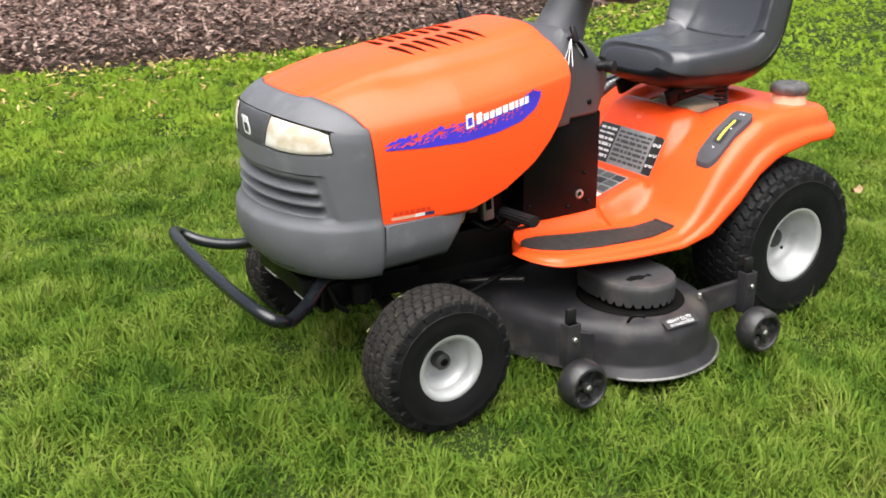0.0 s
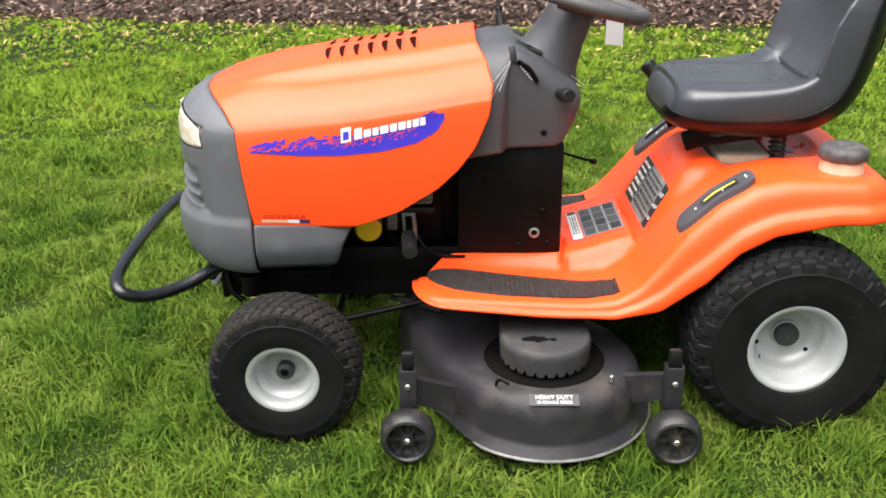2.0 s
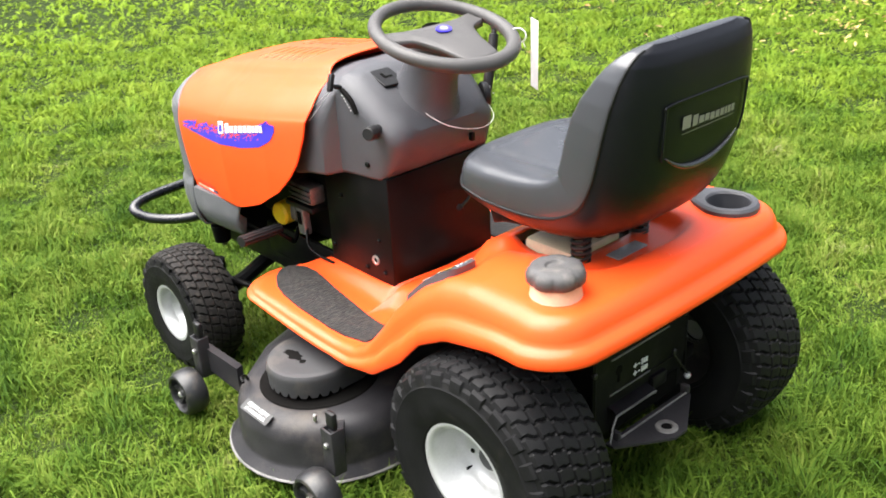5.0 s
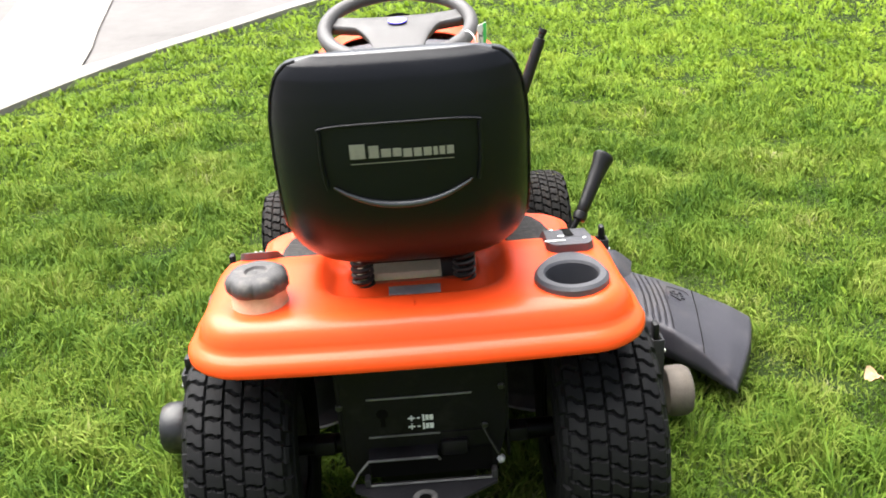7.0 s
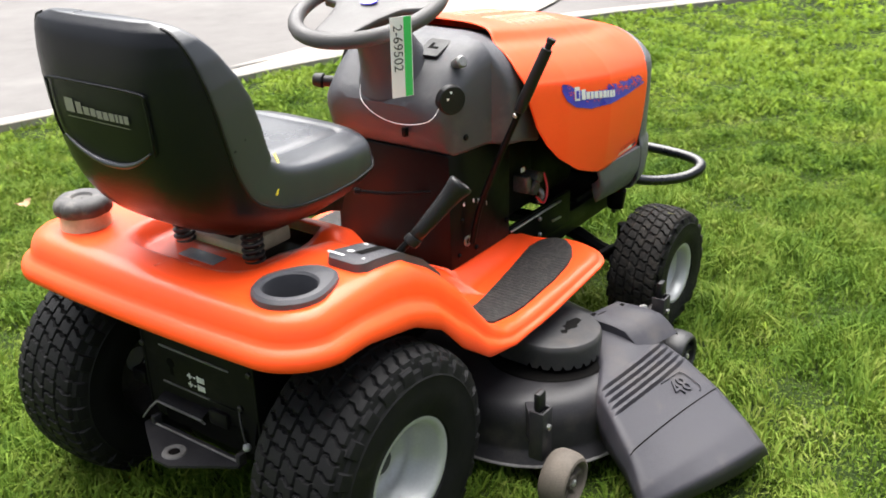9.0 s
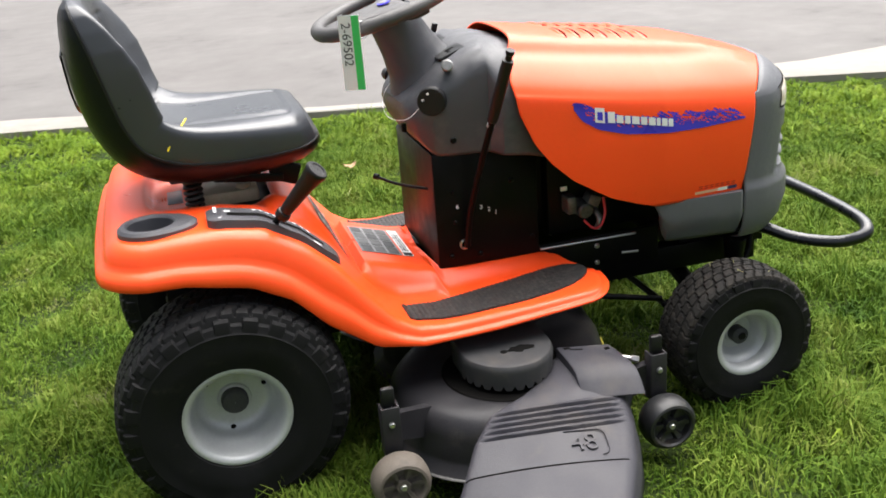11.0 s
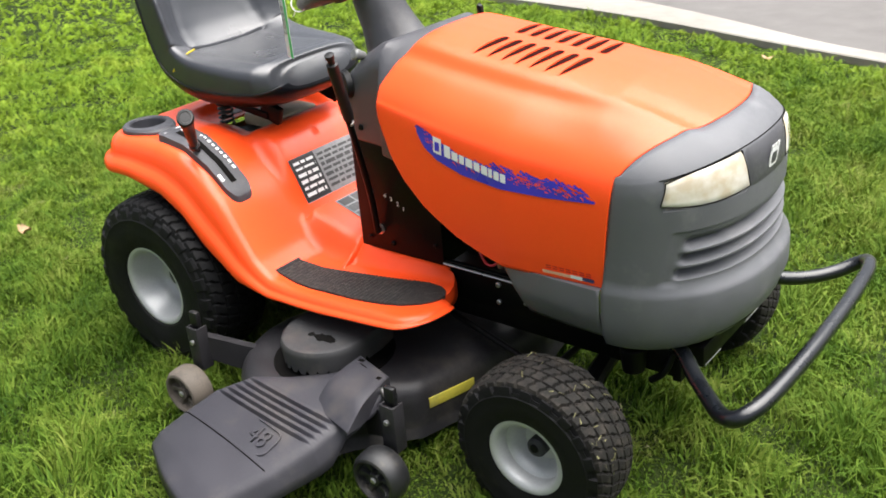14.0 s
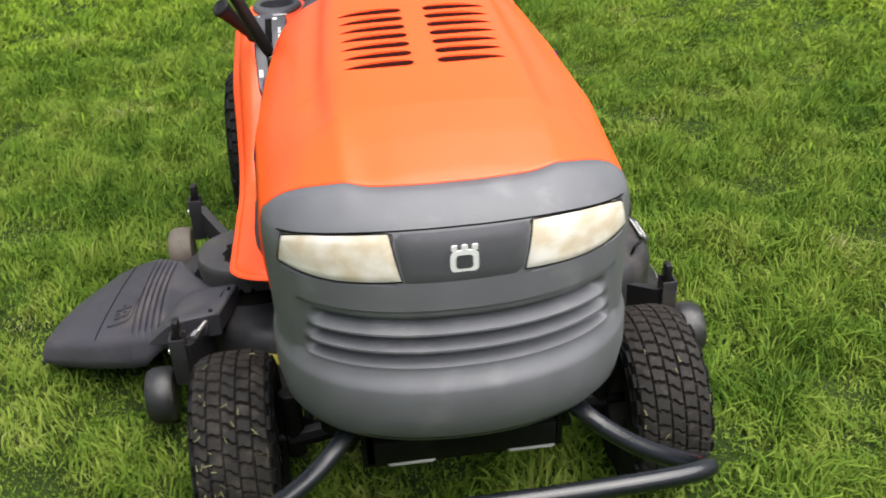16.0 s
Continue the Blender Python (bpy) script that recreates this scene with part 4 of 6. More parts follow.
# back panel of the seat with a pale wordmark bar and a curved crease
BZ, BX = [SEAT[i][72].z for i in range(62, 112)], [SEAT[i][72].x for i in range(62, 112)]
back = lambda y, z: Vector((lerp(z, BZ, BX) + 0.066 * (1 - (1 - (abs(y) / 0.22) ** 3.33) ** 0.375) - 0.001, y, z))
for a, b, h, z in ((0.083, 0.058, 0.026, 0.992), (0.052, 0.036, 0.022, 0.990), (0.032, 0.016, 0.015, 0.987), (0.013, -0.001, 0.015, 0.987), (-0.004, -0.018, 0.015, 0.985),
                   (-0.021, -0.034, 0.015, 0.985), (-0.037, -0.050, 0.015, 0.985), (-0.053, -0.060, 0.015, 0.985), (-0.063, -0.072, 0.015, 0.985), (-0.075, -0.086, 0.015, 0.985), (0.083, -0.086, 0.0016, 0.970)):
    bm = bmesh.new()
    q = [back(y, zz) + Vector((-0.0015, 0, 0)) for y, zz in ((a, z - h / 2), (b, z - h / 2), (b, z + h / 2), (a, z + h / 2))]
    bm.faces.new([bm.verts.new(p) for p in q])
    part("wordmark_bar", bm, PALE, seat, "pale bar of a wordmark", flip=False)
# the ridge is lighter than the shell to paint its highlight
bm = bmesh.new()
tube(bm, [back(y, 0.888 + 0.040 * (abs(y) / 0.115) ** 2.2) + Vector((-0.001, 0, 0)) for y in np.linspace(0.115, -0.115, 15)], lambda u: 0.0052 * math.sin(math.pi * (0.06 + 0.88 * u)) + 0.001, n=2)
part("seat_crease", bm, SEAT_VINYL, seat, "raised curved crease")
bm = bmesh.new()
tube(bm, [back(0.125, 0.925), back(0.13, 0.96), back(0.13, 1.02), back(0.12, 1.035), back(0, 1.038), back(-0.12, 1.035), back(-0.13, 1.02), back(-0.13, 0.96), back(-0.125, 0.925)], 0.0025, seg=8)
part("back_panel_rim", bm, SEAT_SHELL, seat)
bm = bmesh.new()
tube(bm, [(-0.050, -0.222, 0.815), (-0.035, -0.216, 0.838), (-0.014, -0.198, 0.860), (0.0, -0.175, 0.872)], 0.0022)
part("yellow_mark", bm, YELLOW, seat, "small yellow thread on the bolster")

# seat mount: pan, front bracket and coil springs
bm = bmesh.new()
box(bm, (0.06, 0, 0.712), (0.24, 0.2, 0.02), bevel=0.006)
for s in (1, -1):
    box(bm, (0.205, s * 0.115, 0.700), (0.07, 0.02, 0.05), (0, 20, 0), bevel=0.004)
    box(bm, (0.12, s * 0.125, 0.70), (0.16, 0.008, 0.02), (0, 8, 0), bevel=0.002)
part("seat_bracket", bm, BLACK, tractor, "black steel seat hinge bracket")
for y in (0.10, -0.10):
    bm = bmesh.new()
    tube(bm, [(-0.010 + 0.019 * math.cos(a), y + 0.019 * math.sin(a), 0.630 + 0.094 * a / (14 * math.pi)) for a in np.linspace(0, 14 * math.pi, 127)], 0.0042, seg=8, smooth=False)
    part("seat_spring", bm, SPRINGM, tractor, "dark coil spring under the seat")
bm = bmesh.new()
box(bm, (-0.055, 0, 0.6405), (0.035, 0.10, 0.004), bevel=0.001)
part("seat_label", bm, LABEL_GREY, tractor)


# wheels
def wheel(name, c, side, R, W, rr, hub, rows, across, rubber, dusty, label):
    top = new(name)
    top.parent = tractor
    top["label"] = label
    m = Matrix.Translation(c) @ Euler((radians(-90 * side), 0, 0)).to_matrix().to_4x4()
    bm = bmesh.new()
    d = R - rr
    half = [(rr, 0.435), (rr + 0.01, 0.44), (rr + 0.08 * d, 0.455), (rr + 0.25 * d, 0.49), (rr + 0.45 * d, 0.50), (rr + 0.62 * d, 0.49), (rr + 0.64 * d, 0.494), (rr + 0.66 * d, 0.484), (rr + 0.72 * d, 0.478),
            (rr + 0.80 * d, 0.462), (R - 0.024, 0.436)]
    # the tread is raised in staggered chunky blocks, with lugs running down the shoulders
    cells, across_cells = 10, 11
    cols = rows * cells
    hs = [-0.42 + 0.84 * k / (across * across_cells) for k in range(across * across_cells + 1)]
    side = [(r, h) for r, h in half if h > 0.43]

    def tread(a, h):
        """How far the rubber stands out at an angle (in rows) and a height (in widths)."""
        u = (h + 0.42) / 0.84 * across
        j = min(across - 1, int(u))
        fu = u - j
        v = a + (0.5 if j % 2 else 0.0) + (0.2 if j % 2 else -0.2) * (fu - 0.5) + 0.14 * math.sin(2 * math.pi * fu)
        fv = v - math.floor(v)
        return 1.0 if 0.05 < fu < 0.96 and 0.09 < fv < 0.91 else 0.0

    ring = [(r, h * W, 0) for r, h in side]
    body = []
    for h in hs[::-1]:
        body.append((R - 0.012 * (abs(h) / 0.42) ** 3.2, h * W, 1))
    path = ring + body + [(r, -h, 0) for r, h, _ in ring[::-1]]
    grid_rows = []
    for r, h, kind in path:
        line = []
        for k in range(cols):
            a = 2 * math.pi * k / cols
            q = r
            if kind:
                q = r - 0.007 * (1 - tread(k / cells, h / W))
            elif r > rr + 0.70 * d:
                f = (k / cells / 2 + 0.22) % 1.0
                q = r + (0.005 if f < 0.55 else -0.006)
            line.append(m @ Vector((q * math.cos(a), q * math.sin(a), h)))
        grid_rows.append(line)
    low, high = len(ring), len(ring) + len(body) - 2
    grid(bm, grid_rows, close=True, mi=lambda i, j: 1 if low <= i <= high else 0)
    part("tyre", bm, (rubber, dusty), top, "black turf tyre with chunky tread", sharp=0.5)
    bm = bmesh.new()
    prof = [(rr - 0.004, 0.30 * W), (rr + 0.009, 0.405 * W), (rr + 0.011, 0.425 * W), (rr + 0.007, 0.440 * W), (rr - 0.002, 0.435 * W), (rr - 0.010, 0.39 * W), (rr - 0.012, 0.22 * W),
            (rr - 0.020, 0.19 * W), (rr - 0.026, 0.10 * W), (rr - 0.034, 0.02 * W), (rr * 0.55, -0.01 * W), (rr * 0.34, 0.0), (rr * 0.32, 0.03 * W), (0.012, 0.03 * W), (0.001, 0.03 * W)]
    rev(bm, prof, m, 48)
    rim = part("rim", bm, RIM, top, "silver painted dished rim", sharp=0.9)
    # the shade behind the disc is put into this darker colour
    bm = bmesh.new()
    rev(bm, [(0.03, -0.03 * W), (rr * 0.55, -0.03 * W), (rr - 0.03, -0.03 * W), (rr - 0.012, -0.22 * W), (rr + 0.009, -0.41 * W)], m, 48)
    part("rim_inside", bm, RIM_INSIDE, rim, "inner side of the rim, painted dark for shade")
    bm = bmesh.new()
    r0 = rr * 0.27
    h1 = hub
    rev(bm, [(r0, 0.0), (r0, h1 - 0.008), (r0 - 0.004, h1 - 0.003), (r0 * 0.5, h1), (0.001, h1)], m, 24)
    part("hub_cap", bm, HUB, top, "dull black plastic axle cap")
    bm = bmesh.new()
    b = m @ Vector((rr * 0.55, rr * 0.5, 0.0)), m @ Vector((rr * 0.60, rr * 0.55, 0.028))
    rod(bm, b[0], b[1], 0.005)
    part("valve_stem", bm, BLACK, rim)
    if W > 0.2:
        for a in (20, 140, 260):
            bm = bmesh.new()
            p = m @ Vector((rr * 0.66 * math.cos(radians(a)), rr * 0.66 * math.sin(radians(a)), 0.0))
            q = m @ Vector((rr * 0.66 * math.cos(radians(a)), rr * 0.66 * math.sin(radians(a)), 0.006))
            rod(bm, p, q, 0.006, seg=10)
            part("rim_hole", bm, HOLE_SHADE, rim)
    return top


for s in (1, -1):
    wheel("rear_wheel", (0, s * 0.363, 0.259), s, 0.258, 0.220, 0.112, 0.028, 48, 5, RUBBER, RUBBER, "large rear turf wheel with silver rim")
    front = wheel("front_wheel", (1.247, s * 0.414, 0.186), s, 0.189, 0.160, 0.083, 0.036, 42, 5, RUBBER, RUBBER_FRONT if s > 0 else RUBBER_DUSTY, "small front turf wheel with silver rim")
    # cut grass stuck in the tread
    bm = bmesh.new()
    g = random.Random(11)
    for k in range(8 if s > 0 else 30):
        a, h, d = g.uniform(0.1, 1.9), g.uniform(-0.066, 0.066), g.uniform(0, 2 * math.pi)
        r = 0.1895 - 0.010 * (abs(h) / 0.067) ** 3.2
        p = Vector((1.247 + r * math.cos(a), s * 0.414 + h, 0.186 + r * math.sin(a)))
        n = Vector((math.cos(a), 0, math.sin(a)))
        t = Vector((-math.sin(a) * math.cos(d), math.sin(d), math.cos(a) * math.cos(d))) * g.uniform(0.003, 0.009)
        w = t.cross(n).normalized() * 0.0008
        bm.faces.new([bm.verts.new(q) for q in (p - t - w, p - t + w, p + t + w + n * g.uniform(0, 0.008), p + t - w + n * 0.004)])
    tagged(part("grass_clippings", bm, CLIPPING, front, flip=False), "dry grass clippings stuck in the tread", kind="stuff")

# axles and steering links
bm = bmesh.new()
tube(bm, [(1.247, 0.30, 0.19), (1.247, 0.22, 0.205), (1.247, 0.1, 0.25), (1.247, -0.1, 0.25), (1.247, -0.22, 0.205), (1.247, -0.30, 0.19)], 0.024, seg=10)
for s in (1, -1):
    rod(bm, (1.247, s * 0.29, 0.15), (1.247, s * 0.29, 0.305), 0.02)
    rod(bm, (1.247, s * 0.285, 0.19), (1.247, s * 0.425, 0.188), 0.011)
part("front_axle", bm, BLACK, tractor, "black cast front axle")
bm = bmesh.new()
rod(bm, (1.14, 0.24, 0.215), (1.14, -0.24, 0.215), 0.009)
for s in (1, -1):
    rod(bm, (1.14, s * 0.24, 0.22), (1.247, s * 0.265, 0.225), 0.01)
    rod(bm, (0.72, s * 0.16, 0.30), (1.14, s * 0.22, 0.225), 0.008)
part("tie_rod", bm, BLACK, tractor)
bm = bmesh.new()
rod(bm, (0, -0.30, 0.256), (0, 0.30, 0.256), 0.022)
box(bm, (0.02, 0, 0.27), (0.20, 0.20, 0.18), bevel=0.02)
part("transaxle", bm, BLACK, tractor, "black rear transaxle housing")
for s, y in ((1, 0.11), (-1, -0.09)):
    bm = bmesh.new()
    box(bm, (1.464, y, 0.316), (0.052, 0.080, 0.022), (0, 52, 0), 0.006)
    part("muffler_guard", bm, LABEL_GREY, tractor, "dull steel exhaust shield under the nose")
    bm = bmesh.new()
    rod(bm, (1.36, s * 0.21, 0.36), (1.36, s * 0.21, 0.30), 0.03, 0.024)
    part("frame_bush", bm, BLACK, tractor)
for s in (1, -1):
    bm = bmesh.new()
    tube(bm, [(1.44, s * 0.165, 0.37), (1.42, s * 0.185, 0.30), (1.39, s * 0.19, 0.27)], 0.008)
    part("tow_hook", bm, BLACK, tractor)

# brush guard
bm = bmesh.new()
half = [(1.40, 0.165, 0.375), (1.46, 0.190, 0.365), (1.51, 0.228, 0.345), (1.56, 0.270, 0.338), (1.605, 0.312, 0.348), (1.640, 0.338, 0.375), (1.664, 0.330, 0.398), (1.682, 0.275, 0.412), (1.692, 0.15, 0.418), (1.695, 0.0, 0.419)]
half = [(x, y, 0.397 + 0.65 * (z - 0.407) - 0.012 * min(1, max(0, (x - 1.42) / 0.1))) for x, y, z in half]
knock = lambda x, w: w * min(1, max(0, (x - 1.45) / 0.15))
tube(bm, [(x, y + knock(x, 0.008), z) for x, y, z in half[:-1]] + [(x, -y - knock(x, 0.012), z) for x, y, z in half[::-1]], 0.0165, seg=16, n=6)
part("brush_guard", bm, TUBE_BLACK, tractor, "bent black tube bumper in front of the nose")

# rear plate with a folded shelf and a pointed drawbar plate
bm = bmesh.new()
prism(bm, [(-0.172, 0.54), (0.162, 0.54), (0.162, 0.34), (0.140, 0.245), (-0.150, 0.245), (-0.172, 0.30)], 0, 0.005, basis((-0.103, 0, 0), (0, -1, 0), (0, 0, 1)))
plate = part("rear_plate", bm, PLATE, tractor, "black steel rear plate with hitch")
bm = bmesh.new()
prism(bm, [(-0.128, 0.152), (-0.128, -0.138), (-0.150, -0.136), (-0.172, -0.100), (-0.226, -0.014), (-0.226, 0.030), (-0.166, 0.126), (-0.150, 0.150)], 0.2345, 0.2405)
hitch = part("hitch_plate", bm, DECK, plate, "flat worn drawbar plate with a pointed end")
bm = bmesh.new()
grid(bm, [[Vector((x, y, z)) for y in (0.118, 0.05, -0.02)] for x, z in ((-0.106, 0.312), (-0.122, 0.306), (-0.131, 0.300), (-0.132, 0.292))])
part("hitch_shelf", bm, PLATE, plate, "folded steel shelf above the drawbar")
bm = bmesh.new()
grid(bm, [[Vector((-0.112, y, z)) for z in (0.300, 0.242)] for y in (0.118, -0.13)])
part("hitch_recess", bm, HOLE_SHADE, plate)
# pale rods paint the highlight along the folded plate edges
for q in ([(-0.133, 0.118, 0.298), (-0.133, -0.020, 0.298)], [(-0.132, 0.118, 0.298), (-0.138, 0.140, 0.275), (-0.146, 0.156, 0.250)], [(-0.143, 0.118, 0.245), (-0.143, -0.128, 0.245)], [(-0.133, -0.020, 0.298), (-0.128, -0.024, 0.288)]):
    bm = bmesh.new()
    tube(bm, q, 0.0026, seg=8, n=1, smooth=False)
    part("hitch_edge", bm, WORN_LIT_EDGE, plate, "pale plate edge with its highlight painted")
for y in (0.124, -0.132):
    bm = bmesh.new()
    box(bm, (-0.136, y, 0.252), (0.022, 0.012, 0.022), bevel=0.003)
    part("hitch_tab", bm, DECK, plate)
bm = bmesh.new()
rev(bm, [(0.026, 0.0), (0.024, 0.003), (0.017, 0.0045), (0.013, 0.003), (0.0125, 0.0)], Matrix.Translation((-0.188, 0.010, 0.2405)), 24)
part("hitch_ring", bm, WORN_LIT_EDGE, hitch, "raised ring round the drawbar hole")
bm = bmesh.new()
rod(bm, (-0.188, 0.010, 0.236), (-0.188, 0.010, 0.2418), 0.0125, edge=0.0004)
part("hitch_hole", bm, HOLE_SHADE, hitch)
for y, y2, z in ((0.113, -0.095, 0.429), (0.115, -0.028, 0.339), (-0.028, -0.12, 0.339)):
    bm = bmesh.new()
    box(bm, (-0.1085, (y + y2) / 2, z), (0.005, abs(y - y2), 0.004), bevel=0.0012)
    part("plate_rib", bm, WORN_LIT_EDGE if y > 0 else PLATE, plate)
bm = bmesh.new()
box(bm, (-0.112, -0.055, 0.305), (0.016, 0.055, 0.036), bevel=0.006)
part("plate_boss", bm, PLATE, plate)
bm = bmesh.new()
tube(bm, [(-0.110, -0.114, 0.346), (-0.120, -0.126, 0.322), (-0.128, -0.140, 0.296), (-0.130, -0.147, 0.282)], 0.0024)
part("hitch_pin_wire", bm, SPRINGM, plate)
bm = bmesh.new()
rev(bm, [(0.001, -0.009), (0.0064, -0.0064), (0.009, 0.0), (0.0064, 0.0064), (0.001, 0.009)], Matrix.Translation((-0.130, -0.147, 0.279)), 14)
part("hitch_pin_ball", bm, RIM, plate, "pale round end of the hitch pin")
bm = bmesh.new()
for k in range(2):
    for j, (y, w, h) in enumerate(((0.027, 0.014, 0.003), (0.027, 0.003, 0.013), (0.013, 0.006, 0.003), (0.003, 0.004, 0.015), (-0.004, 0.006, 0.012), (-0.0125, 0.008, 0.012))):
        box(bm, (-0.1086 - 0.0001 * j, y, 0.378 - 0.020 * k), (0.0016, w, h), bevel=0)
part("plate_print", bm, WHITE, plate, "white printed bars")
bm = bmesh.new()
rod(bm, (-0.106, 0.084, 0.392), (-0.1088, 0.084, 0.392), 0.012, edge=0.0005)
box(bm, (-0.1072, 0.084, 0.374), (0.0028, 0.010, 0.024), bevel=0.0006)
part("keyhole", bm, HOLE_SHADE, plate)
for y, z in ((0.168, 0.416), (-0.154, 0.440), (-0.118, 0.350)):
    bm = bmesh.new()
    rod(bm, (-0.104, y, z), (-0.114, y, z), 0.007, seg=10)
    part("plate_bolt", bm, SPRINGM, plate)
for s in (1, -1):
    bm = bmesh.new()
    box(bm, (-0.09, s * 0.195 + 0.012, 0.315), (0.03, 0.044, 0.032), bevel=0.004)
    box(bm, (-0.05, s * 0.165, 0.40), (0.12, 0.006, 0.26), bevel=0.002)
    part("axle_bracket", bm, PLATE, tractor, "black steel axle bracket")

# cup holder, fuel cap, left gauge bezel and right shift plate on the fender
bm = bmesh.new()
mc = Matrix.Translation((-0.112, -0.296, 0.667)) @ Euler((0, 0, radians(-6))).to_matrix().to_4x4()
rings = []
for r, h in ((0.071, -0.006), (0.070, 0.008), (0.064, 0.014), (0.053, 0.015), (0.049, 0.010), (0.047, -0.02), (0.043, -0.07), (0.001, -0.07)):
    rings.append([mc @ Vector((q * math.cos(a), q * math.sin(a), h)) for a in (2 * math.pi * k / 48 for k in range(48)) for q in [r * (1 + (0.42 * max(0.0, math.cos(a)) ** 4 if r > 0.06 else 0.0))]])
grid(bm, rings, close=True)
part("cup_holder", bm, DASH_GREY, tractor, "grey plastic cup holder in the fender")
bm = bmesh.new()
rev(bm, [(0.053, 0.0), (0.051, 0.016), (0.050, 0.034), (0.03, 0.035)], Matrix.Translation((-0.108, 0.288, 0.664)), 32)
part("filler_neck", bm, CREAM, tractor, "cream fuel filler neck")
bm = bmesh.new()
rings = []
for r, h in ((0.044, 0.009), (0.0545, 0.011), (0.058, 0.016), (0.0585, 0.029), (0.055, 0.038), (0.047, 0.044), (0.036, 0.046), (0.022, 0.045), (0.018, 0.040), (0.002, 0.040)):
    rings.append([Vector((-0.108 + q * math.cos(a), 0.288 + q * math.sin(a), 0.686 + h)) for a in (2 * math.pi * k / 90 for k in range(90)) for q in [r * (1 + (0.085 * (abs(math.cos(3.5 * a)) ** 0.6 - 0.75) if r > 0.03 else 0))]])
grid(bm, rings, close=True)
part("fuel_cap", bm, CAP_GREY, tractor, "fluted grey fuel cap")


def on_pan(pts, lift0, lift1, y0, y1, name, material, label, nx=30, ny=6):
    """A plate that follows the fender between x stations pts[0] and pts[1]."""
    bm = bmesh.new()
    rows = []
    for i in range(nx + 1):
        u = 0.5 - 0.5 * math.cos(math.pi * i / nx)
        x = pts[0] + (pts[1] - pts[0]) * u
        gone = max(0.0, 1 - min(u, 1 - u) * (pts[1] - pts[0]) / 0.028)
        a, b = y0(u), y1(u)
        m = (a + b) / 2
        h = (b - a) / 2 - 0.026 * (1 - math.sqrt(1 - gone ** 2))
        row = [Vector((x, m - h, pan_top(x, m - h) - 0.004))]
        for j in range(ny + 1):
            y = m - h * 0.93 + 2 * 0.93 * h * j / ny
            row.append(Vector((x, y, pan_top(x, y) + (lift1 if 0 < i < nx else -0.003))))
        row.append(Vector((x, m + h, pan_top(x, m + h) - 0.004)))
        rows.append(row)
    grid(bm, rows)
    return part(name, bm, material, tractor, label, sharp=0.7)


gb = on_pan((0.112, 0.282), 0, 0.016, lambda u: 0.276, lambda u: 0.362 - 0.004 * u, "fuel_gauge_bezel", DASH_GREY, "grey fuel gauge plate on the fender")
bm = bmesh.new()
grid(bm, [[Vector((x, y, pan_top(x, y) + 0.0182)) for y in (0.304, 0.320, 0.336)] for x in np.linspace(0.150, 0.232, 9)])
part("gauge_window", bm, LABEL_BLACK, gb, "black gauge window", flip=False)
bm = bmesh.new()
grid(bm, [[Vector((x, y, pan_top(x, y) + 0.0190)) for y in (0.314, 0.323)] for x in np.linspace(0.155, 0.225, 7)])
part("gauge_line", bm, YELLOW_LABEL, gb, "yellow gauge line", flip=False)
for x, ys in ((0.130, (0.315, 0.326)), (0.243, (0.320,)), (0.185, (0.331,))):
    for y in ys:
        bm = bmesh.new()
        p = Vector((x, y, pan_top(x, y) + 0.0165))
        rod(bm, p, p + Vector((0.0015, 0, 0.0015)), 0.003, seg=8, edge=0.0005)
        part("gauge_mark", bm, WHITE, gb)
sp = on_pan((0.005, 0.280), 0, 0.017, lambda u: -0.365 + 0.01 * u, lambda u: -0.265 - 0.012 * u, "shift_plate", DASH_GREY, "grey shift lever plate on the fender")
bm = bmesh.new()
rows = []
for i in range(17):
    x = 0.05 + 0.20 * i / 16
    rows.append([Vector((x, y, pan_top(x, y) + 0.0186)) for y in (-0.327, -0.309)])
grid(bm, rows)
part("shift_slot", bm, HOLE_SHADE, sp, flip=False)
marks = [(0.105 + 0.014 * k, -0.2885, 0.008, 0.007 if k % 2 else 0.0085) for k in range(9)] + [(0.022, -0.285, 0.007, 0.04), (0.045, -0.30, 0.012, 0.012), (0.225, -0.345, 0.016, 0.010), (0.03, -0.345, 0.006, 0.006)]
for x, y, w, h in marks:
    bm = bmesh.new()
    bm.faces.new([bm.verts.new(Vector((xx, yy, pan_top(xx, yy) + 0.0188))) for xx, yy in ((x, y - h / 2), (x + w, y - h / 2), (x + w, y + h / 2), (x, y + h / 2))])
    part("speed_mark", bm, WHITE, sp, flip=False)
bm = bmesh.new()
tube(bm, [(0.135, -0.320, 0.63), (0.150, -0.340, 0.655), (0.166, -0.358, 0.68)], 0.0075)
shift = part("shift_lever", bm, BLACK, tractor, "black shift lever with a flat-topped grip")
m, n = along((0.160, -0.354, 0.668), (0.240, -0.424, 0.782))
m = m @ Matrix.Diagonal((1.0, 1.2, 1.0, 1.0))
bm = bmesh.new()
rev(bm, [(0.008, 0), (0.0135, 0.002), (0.0145, 0.010), (0.0135, 0.018), (0.009, 0.020)], m, 20)
part("grip_collar", bm, BLACK_PLASTIC, shift)
bm = bmesh.new()
rev(bm, [(0.009, 0.018), (0.0115, 0.022), (0.0125, 0.04), (0.0155, n - 0.05), (0.0185, n - 0.018), (0.0215, n - 0.006), (0.0215, n - 0.001), (0.019, n + 0.003), (0.014, n + 0.0035), (0.013, n + 0.002), (0.001, n + 0.002)], m, 24)
part("shift_grip", bm, BLACK_PLASTIC, shift)

